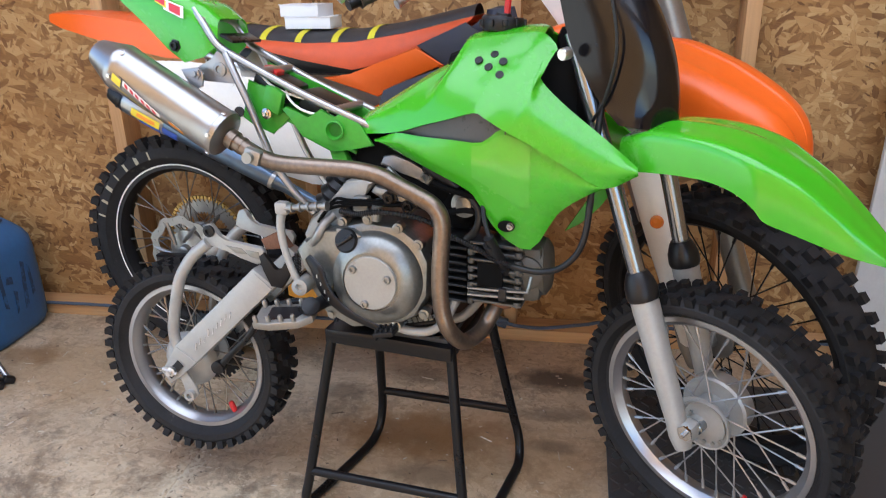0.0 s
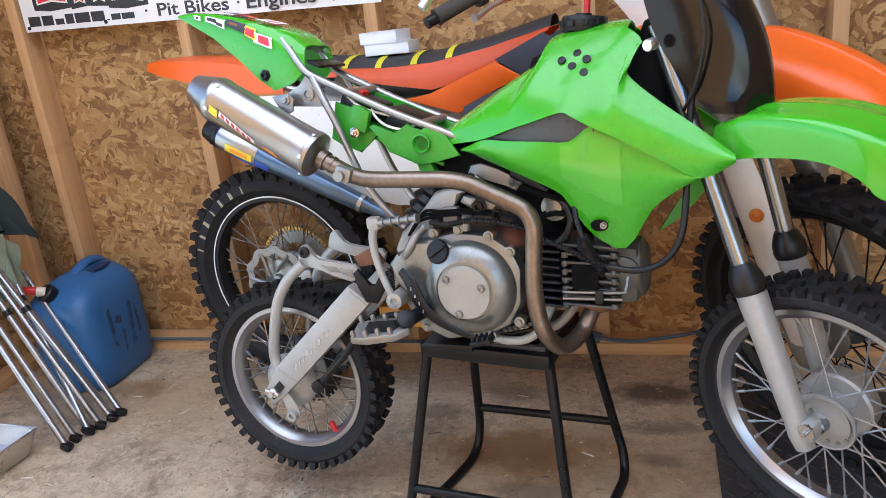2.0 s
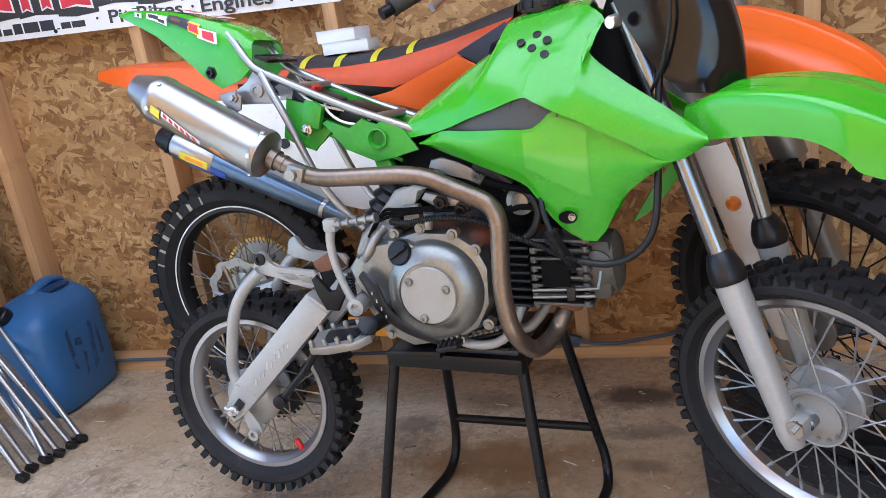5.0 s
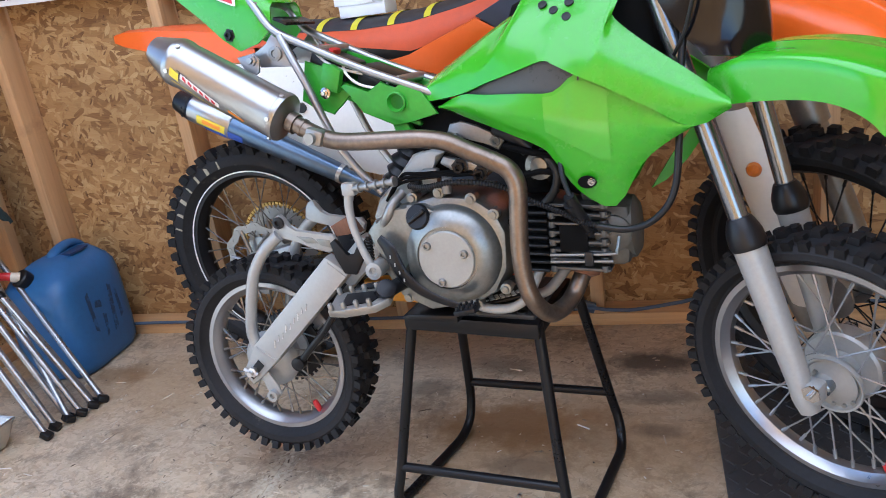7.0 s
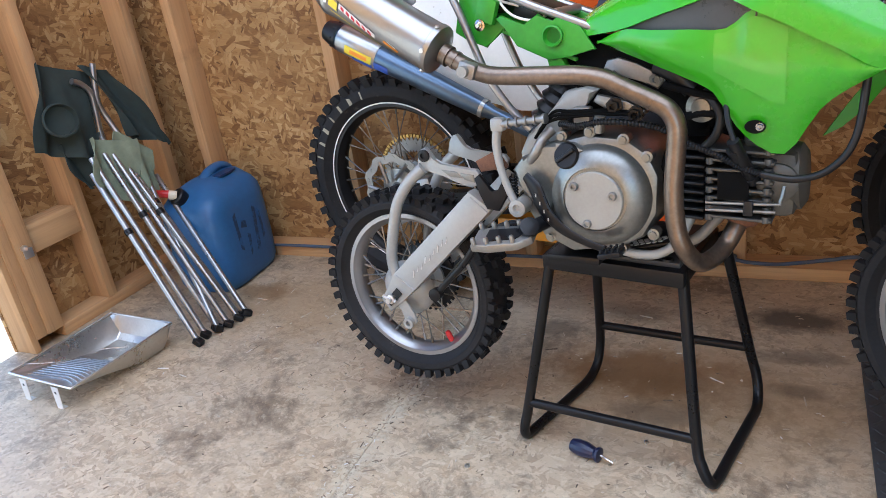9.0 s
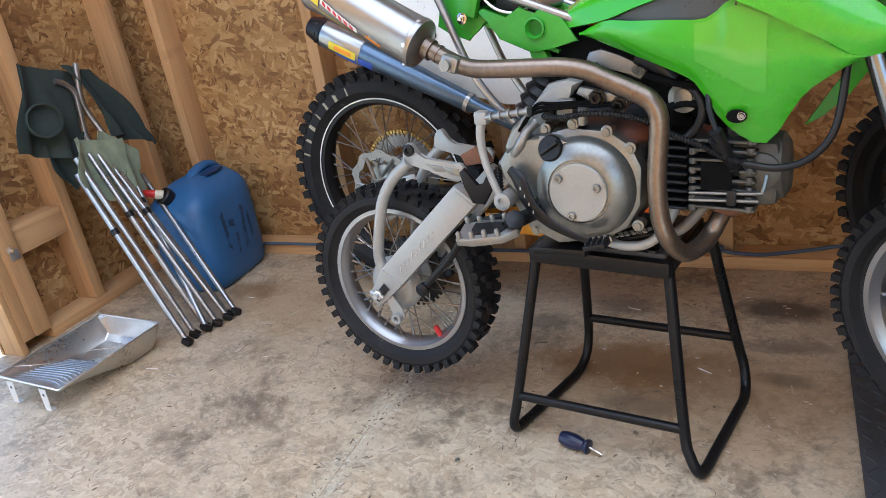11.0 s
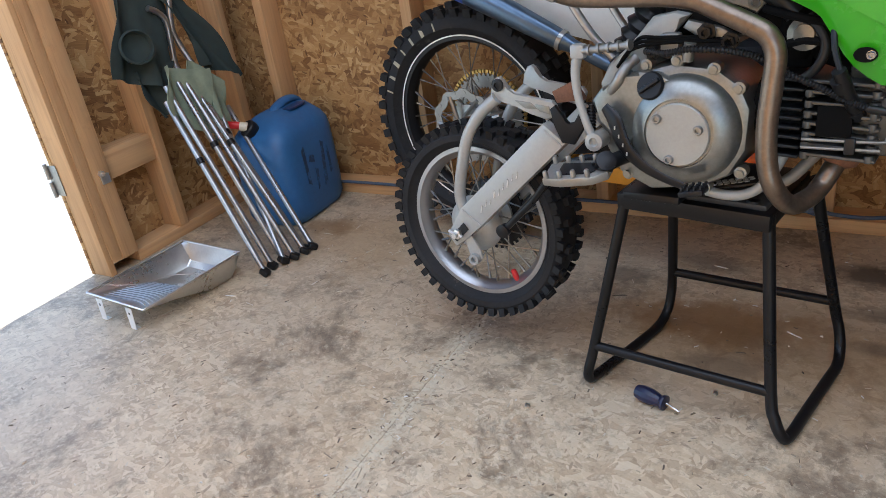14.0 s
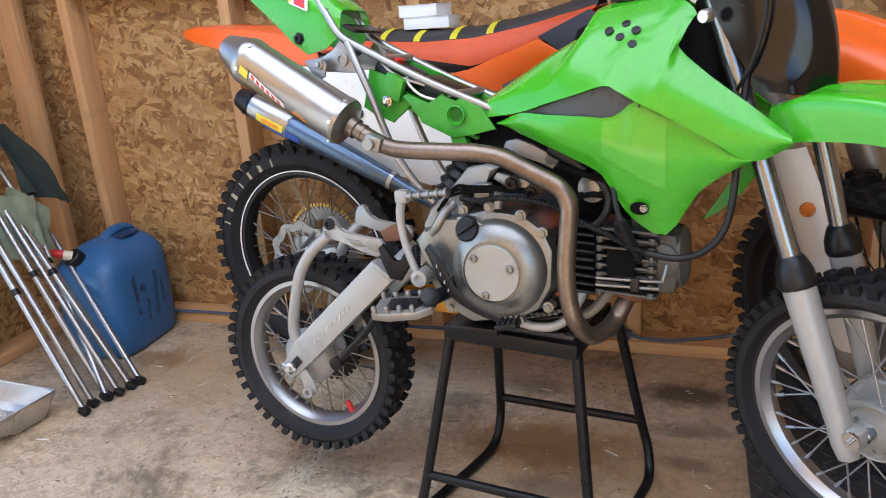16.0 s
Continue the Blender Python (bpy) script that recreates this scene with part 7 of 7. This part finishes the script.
part("hollow_shade", bm, plain("shaded_blue_plastic", (0.012, 0.04, 0.12), 0.5), can, "dark blue slab for the shaded hollow under the handle")
bm = bmesh.new()
lathe(bm, [(0.026, -0.02), (0.028, 0.0), (0.030, 0.004), (0.030, 0.022), (0.026, 0.026), (0.0, 0.026)], (-0.02, -0.118, 0.335), (-0.25, -0.65, 0.8), 20)
part("neck_ring", bm, M_BLACK, can, "black screw ring")
bm = bmesh.new()
tube(bm, [(-0.025, -0.135, 0.355), (-0.05, -0.15, 0.365), (-0.095, -0.165, 0.372)], [0.014, 0.013, 0.012], 12, 3)
sp = part("spout", bm, M_RED, can, "red pouring spout")
bm = bmesh.new()
tube(bm, [(-0.022, -0.132, 0.353), (-0.042, -0.146, 0.361)], [0.016, 0.0155], 12, 1)
part("spout_collar", bm, plain("cream_plastic", (0.7, 0.62, 0.48), 0.5), sp, "cream spout collar")
for pts in ([(0.05, 0.09), (0.07, 0.10), (0.085, 0.24), (0.07, 0.25)], [(0.095, 0.12), (0.11, 0.13), (0.105, 0.22), (0.095, 0.23)], [(-0.035, 0.13), (-0.02, 0.12), (-0.025, 0.26), (-0.04, 0.25)], [(-0.01, 0.20), (0.02, 0.19), (0.02, 0.215), (-0.005, 0.225)], [(0.01, 0.09), (0.02, 0.10), (0.03, 0.16), (0.015, 0.17)]):
    bm = bmesh.new()
    slab(bm, pts, 0.001, lambda a, b, d: Vector((0.1245 + d, a - 0.03, b)))
    part("paint_smear", bm, plain("sprayed_black_paint", (0.018, 0.05, 0.11), 0.6, wear=0.9, wear_col=(0.03, 0.115, 0.27)) if "sprayed_black_paint" not in bpy.data.materials else bpy.data.materials["sprayed_black_paint"], can, "smeared black spray paint")

# ---- folded camping chair leaning on the wall ----
ch = thing("folding_chair", "folded camping chair, dark green canvas, steel legs, leaning on the wall", "chair")
feet = [(-1.022, 1.622, 0.012), (-1.030, 1.665, 0.012), (-1.028, 1.712, 0.012), (-1.000, 1.735, 0.012), (-0.992, 1.775, 0.012), (-0.984, 1.808, 0.012), (-1.005, 1.79, 0.014), (-1.012, 1.70, 0.014)]
tops = [(-1.36, 1.730, 0.500), (-1.36, 1.745, 0.545), (-1.355, 1.790, 0.545), (-1.35, 1.815, 0.540), (-1.36, 1.845, 0.525), (-1.36, 1.966, 0.416), (-1.40, 1.870, 0.560), (-1.385, 1.930, 0.52)]
for k, (a, b) in enumerate(zip(feet, tops)):
    bm = bmesh.new()
    tube(bm, [a, b], 0.0088, 12, 1)
    leg = part("leg", bm, M_TUBE, ch, "grey steel tube leg")
    bm = bmesh.new()
    d = (Vector(a) - Vector(b)).normalized()
    box(bm, Vector(a) + d * 0.004 + Vector((0, 0, 0.0035)), (0.03, 0.024, 0.02), 0.004, pose(0, 0, 0, 0, 30, 10 * k))
    part("foot_cap", bm, M_BLACK, leg, "black plastic foot")
    if k % 2 == 0:
        bm = bmesh.new()
        c = Vector(b).lerp(Vector(a), 0.35)
        lathe(bm, [(0.012, -0.009), (0.013, 0.0), (0.012, 0.009)], c, d, 12)
        part("pivot", bm, M_STEEL_BLACK, leg)
bm = bmesh.new()
tube(bm, [(-1.385, 1.850, 0.520), (-1.42, 1.857, 0.575), (-1.42, 1.864, 0.655), (-1.42, 1.869, 0.715), (-1.42, 1.847, 0.748), (-1.42, 1.815, 0.766)], 0.0095, 12, 5)
part("back_post", bm, M_TUBE, ch, "bent steel back post")
bm = bmesh.new()
tube(bm, [(-1.37, 1.90, 0.53), (-1.42, 1.895, 0.64), (-1.42, 1.885, 0.70), (-1.42, 1.909, 0.80)], 0.0095, 12, 3)
part("back_post", bm, M_TUBE, ch, "steel back post")


def cloth(name, mt, label, corners, folds, depth, seed):
    """A hanging sheet of canvas between four corners, with folds."""
    a, b, c, d = (Vector(p) for p in corners)
    r = random.Random(seed)
    ph = r.uniform(0, 6)
    n = 18
    rows = []
    for i in range(n + 1):
        f = i / n
        row = []
        for j in range(n + 1):
            g = j / n
            p = a.lerp(b, g).lerp(d.lerp(c, g), f)
            w = depth * (math.sin(folds * g * 6.28 + ph + 2.0 * f) * 0.6 + math.sin(folds * 1.7 * g * 6.28 + 1.3 * ph - 1.4 * f) * 0.4) * (0.3 + 0.7 * f)
            edge = 0.02 * math.sin(5 * f + ph) * (1 if j in (0, n) else 0)
            row.append(p + Vector((w, 0.3 * w + edge, 0)))
        rows.append(row)
    bm = bmesh.new()
    grid_skin(bm, rows, 0.0025)
    part(name, bm, mt, ch, label, 70)


cloth("back_canvas", M_CANVAS, "dark green canvas back with cup pocket", [(-1.445, 1.715, 0.84), (-1.44, 1.885, 0.78), (-1.40, 1.835, 0.50), (-1.43, 1.635, 0.60)], 1.4, 0.030, 1)
cloth("back_canvas", M_CANVAS, "dark green canvas tail", [(-1.43, 1.69, 0.60), (-1.42, 1.83, 0.60), (-1.40, 1.80, 0.46), (-1.42, 1.76, 0.44)], 1.0, 0.024, 7)
cloth("back_canvas", M_CANVAS, "dark green canvas", [(-1.43, 1.870, 0.805), (-1.42, 1.945, 0.77), (-1.38, 2.085, 0.49), (-1.39, 1.925, 0.565)], 1.3, 0.034, 2)
cloth("seat_canvas", M_CANVAS_LIGHT, "faded green canvas seat", [(-1.36, 1.745, 0.605), (-1.335, 1.885, 0.560), (-1.30, 1.860, 0.325), (-1.325, 1.715, 0.455)], 1.1, 0.026, 3)
cloth("seat_canvas", M_CANVAS_LIGHT, "faded green canvas flap", [(-1.345, 1.860, 0.600), (-1.33, 1.955, 0.500), (-1.31, 1.900, 0.345), (-1.32, 1.830, 0.400)], 0.9, 0.030, 5)
bm = bmesh.new()
lathe(bm, [(0.048, -0.02), (0.051, 0.002), (0.051, 0.012), (0.046, 0.014), (0.042, -0.01), (0.0, -0.014)], (-1.395, 1.715, 0.672), (1, -0.4, 0.2), 26)
part("cup_ring", bm, M_CANVAS, ch, "round mesh cup holder")

# ---- metal paint tray ----
TRAY = Matrix.Translation((-1.234, 1.444, 0.0)) @ pose(0, 0, 0, 0, 0, -4.5)
tr = thing("paint_tray", "bare metal paint roller tray on two front legs, on the floor", "tray", TRAY)
hw, y0, y1, H = 0.135, -0.172, 0.172, 0.078
rim = lambda y: H - 0.004 + 0.002 * (y - y0)
rows = []
for y, zb in ((y0, H - 0.004), (y0 + 0.012, H - 0.012), (-0.06, 0.045), (0.04, 0.012), (0.06, 0.004), (y1 - 0.03, 0.004), (y1 - 0.012, 0.02), (y1, H)):
    row = []
    wb = hw - 0.02 - 0.012 * (y > 0)
    for f in (-1, -0.96, -0.84, -0.8, -0.3, 0.3, 0.8, 0.84, 0.96, 1):
        if abs(f) > 0.9:
            row.append(Vector((f * hw, y, rim(y))))
        elif abs(f) > 0.82:
            row.append(Vector((math.copysign(wb + 0.004, f), y, min(rim(y), zb + 0.004))))
        else:
            row.append(Vector((f / 0.8 * wb, y, zb)))
    rows.append(row)
bm = bmesh.new()
grid_skin(bm, rows, 0.001)
part("tray_pan", bm, plain("tinned_steel", (0.62, 0.62, 0.60), 0.28, 0.9, vary=0.12, scale=18, bump=0.12, wear=0.2, wear_col=(0.42, 0.38, 0.30)), tr, "", 30)
bm = bmesh.new()
tube(bm, [(-hw, y0, H), (hw, y0, H), (hw, y0 + 0.01, H), (hw, y1, H + 0.002), (hw - 0.01, y1, H + 0.002), (-hw, y1, H + 0.002), (-hw, y1 - 0.01, H + 0.002), (-hw, y0, H)], 0.0032, 8, 0)
part("rolled_rim", bm, M_ALU_BRIGHT, tr, "rolled bright rim")
for k in range(12):
    bm = bmesh.new()
    y = -0.135 + 0.0135 * k
    z = float(np.interp(y, [y0 + 0.012, -0.06, 0.04], [H - 0.012, 0.045, 0.012])) + 0.0018
    tube(bm, [(-0.09, y - 0.012, z + 0.004), (-0.03, y, z), (0.04, y + 0.008, z - 0.002), (0.09, y - 0.004, z + 0.001)], 0.002, 6, 4)
    part("tray_ridge", bm, bpy.data.materials["tinned_steel"], tr)
for x in (-0.085, 0.055):
    bm = bmesh.new()
    slab(bm, [(x - 0.014, H - 0.012), (x + 0.014, H - 0.012), (x + 0.012, 0.0), (x - 0.012, 0.0)], 0.0015, lambda a, b, d: Vector((a, y0 + 0.002 + d - 0.004 * (H - b) / H, b)))
    slab(bm, [(x - 0.012, 0.0), (x + 0.012, 0.0), (x + 0.012, 0.014), (x - 0.012, 0.014)], 0.0015, lambda a, b, d: Vector((a, y0 - 0.002 + b, 0.001 + d)))
    lg = part("leg", bm, M_WHITE, tr, "pale sheet metal leg")
    # small black patch paints the shade in the leg's hole
    bm = bmesh.new()
    slab(bm, [(x - 0.003, 0.045), (x + 0.003, 0.045), (x + 0.003, 0.052), (x - 0.003, 0.052)], 0.001, lambda a, b, d: Vector((a, y0 - 0.0005 + d, b)))
    part("hole", bm, M_BLACK, lg)
bm = bmesh.new()
tube(bm, [(-0.13, -0.13, H + 0.003), (-0.08, -0.05, 0.05), (-0.06, 0.05, 0.03), (0.0, 0.10, 0.02)], 0.0012, 6, 6)
part("wire", bm, M_ALU_BRIGHT, tr, "thin stray wire")

# ---- screwdriver on the floor ----
SD = Matrix.Translation((0.192, 1.402, 0.0165)) @ pose(0, 0, 0, 0, 0, -19)
sdv = thing("screwdriver", "stubby screwdriver with dark blue handle on the floor", "screwdriver", SD)
bm = bmesh.new()
lathe(bm, [(0.006, -0.036), (0.013, -0.033), (0.0165, -0.020), (0.0165, 0.0), (0.013, 0.014), (0.0115, 0.020), (0.0155, 0.026), (0.0155, 0.031), (0.006, 0.033)], (0, 0, 0), (1, 0, 0), 12)
part("handle", bm, plain("dark_blue_plastic", (0.012, 0.016, 0.05), 0.35, vary=0.2), sdv, "", 25)
bm = bmesh.new()
tube(bm, [(0.03, 0, 0), (0.056, 0, -0.006), (0.062, 0, -0.008)], [0.0032, 0.003, 0.0012], 8, 0)
part("blade", bm, M_CHROME, sdv, "short steel blade")

# ---- rubber mat under the front wheels ----
mt_ = thing("rubber_mat", "black rubber mat with raised bar tread on the floor", "mat", Matrix.Translation((1.215, 1.42, 0.0)) @ pose(0, 0, 0, 0, 0, -1.0))
bm = bmesh.new()
box(bm, (0, 0, 0.005), (1.02, 1.25, 0.010), 0.003)
part("mat_sheet", bm, M_MAT, mt_)
verts, faces = [], []
for i in range(34):
    for j in range(42):
        cx, cy = -0.495 + 0.030 * i, -0.61 + 0.0297 * j
        if cx > 0.0:
            continue
        d = 1 if (i + j) % 2 else -1
        a, b = 0.0125, 0.0028
        dx, dy = 0.7071, 0.7071 * d
        base = len(verts)
        for z, s_ in ((0.0095, 1.0), (0.0125, 0.7)):
            for p, q_ in ((-a, -b), (a, -b), (a, b), (-a, b)):
                p, q_ = p * (1 if z < 0.01 else 0.92), q_ * s_
                verts.append((cx + dx * p - dy * q_, cy + dy * p + dx * q_, z))
        for f in ((4, 5, 6, 7), (0, 1, 5, 4), (1, 2, 6, 5), (2, 3, 7, 6), (3, 0, 4, 7)):
            faces.append([base + k for k in f])
me = bpy.data.meshes.new("tread_pattern")
me.from_pydata(verts, [], faces)
me.materials.append(M_MAT)
tb = tagged(new("tread_pattern", me), kind="stuff")
tb.parent = mt_

# ---- cable on the sill ----
cb = thing("cable", "blue-grey extension cable lying along the wall plate", "cable")
bm = bmesh.new()
pts = [(-1.30, 2.235, 0.046), (-1.0, 2.24, 0.047), (-0.6, 2.232, 0.045), (-0.2, 2.236, 0.046), (0.2, 2.232, 0.048), (0.40, 2.222, 0.07), (0.46, 2.222, 0.064), (0.53, 2.222, 0.061), (0.60, 2.222, 0.070), (0.67, 2.222, 0.082), (0.74, 2.224, 0.09), (1.0, 2.23, 0.075), (1.5, 2.235, 0.046)]
tube(bm, pts, 0.0055, 10, 6)
part("cord", bm, M_CABLE, cb)
bm = bmesh.new()
box(bm, (0.405, 2.232, 0.072), (0.05, 0.02, 0.03), 0.004, pose(0, 0, 0, 0, 20, 0))
part("clip", bm, M_CABLE, cb, "plastic cable clip")

# ---- pale panel and dark crate at the right end ----
wpn = thing("leaning_board", "pale grey painted board standing against the wall", "board", Matrix.Translation((1.52, 2.16, 0.0)) @ pose(0, 0, 0, -4, 3, 0))
bm = bmesh.new()
box(bm, (0, 0, 0.62), (0.32, 0.018, 1.23), 0.003)
part("board", bm, plain("pale_grey_paint", (0.55, 0.55, 0.53), 0.6, vary=0.08, wear=0.15, wear_col=(0.35, 0.32, 0.28)), wpn)

# ---- small litter on the floor ----
rnd = random.Random(11)
verts, faces = [], []
for k in range(1300):
    x, y = rnd.uniform(-1.3, 0.75), rnd.uniform(0.75, 2.2)
    if k % 3 == 0:
        x, y = -0.275 + rnd.gauss(0, 0.035), rnd.uniform(0.6, 1.75)
    a, l, w, h = rnd.uniform(0, 6.3), rnd.uniform(0.0012, 0.008), rnd.uniform(0.0005, 0.0018), rnd.uniform(0.0004, 0.0014)
    if rnd.random() < 0.06:
        l *= 2.8
    base = len(verts)
    c, s_ = math.cos(a), math.sin(a)
    for z, f in ((-0.0004, 1.0), (h, 0.7)):
        for p, q_ in ((-l, -w), (l, -w), (l * 0.8, w), (-l, w)):
            verts.append((x + c * p * f - s_ * q_ * f, y + s_ * p * f + c * q_ * f, z + (0.001 * rnd.random() if z > 0 else 0)))
    for f in ((4, 5, 6, 7), (0, 1, 5, 4), (1, 2, 6, 5), (2, 3, 7, 6), (3, 0, 4, 7)):
        faces.append([base + i for i in f])
me = bpy.data.meshes.new("wood_splinters")
me.from_pydata(verts, [], faces)
n = Nodes("splinter_wood")
isl = n.t.nodes.new("ShaderNodeNewGeometry").outputs["Random Per Island"]
n.put(Base_Color=n.ramp(isl, [(0.0, (0.12, 0.09, 0.065)), (0.2, (0.26, 0.20, 0.14)), (0.45, (0.50, 0.42, 0.31)), (0.9, (0.66, 0.58, 0.45)), (1.0, (0.75, 0.72, 0.68))]), Roughness=0.8)
me.materials.append(n.m)
tagged(new("wood_splinters", me), "loose wood splinters and grit scattered on the floor", "litter", "", "stuff")
for x, y, r in ((-0.037, 1.314, 0.006), (0.30, 1.47, 0.005), (-0.30, 0.95, 0.005)):
    nut = thing("nut", "small pale steel nut lying on the floor", "nut", Matrix.Translation((x, y, 0)), "loose nuts")
    bm = bmesh.new()
    ring_solid(bm, [(r, 0.0), (r, 0.005), (r * 0.5, 0.005), (r * 0.5, 0.0)], (0, 0, 0), (0, 0, 1), 6)
    part("nut_body", bm, M_ALU_BRIGHT, nut)
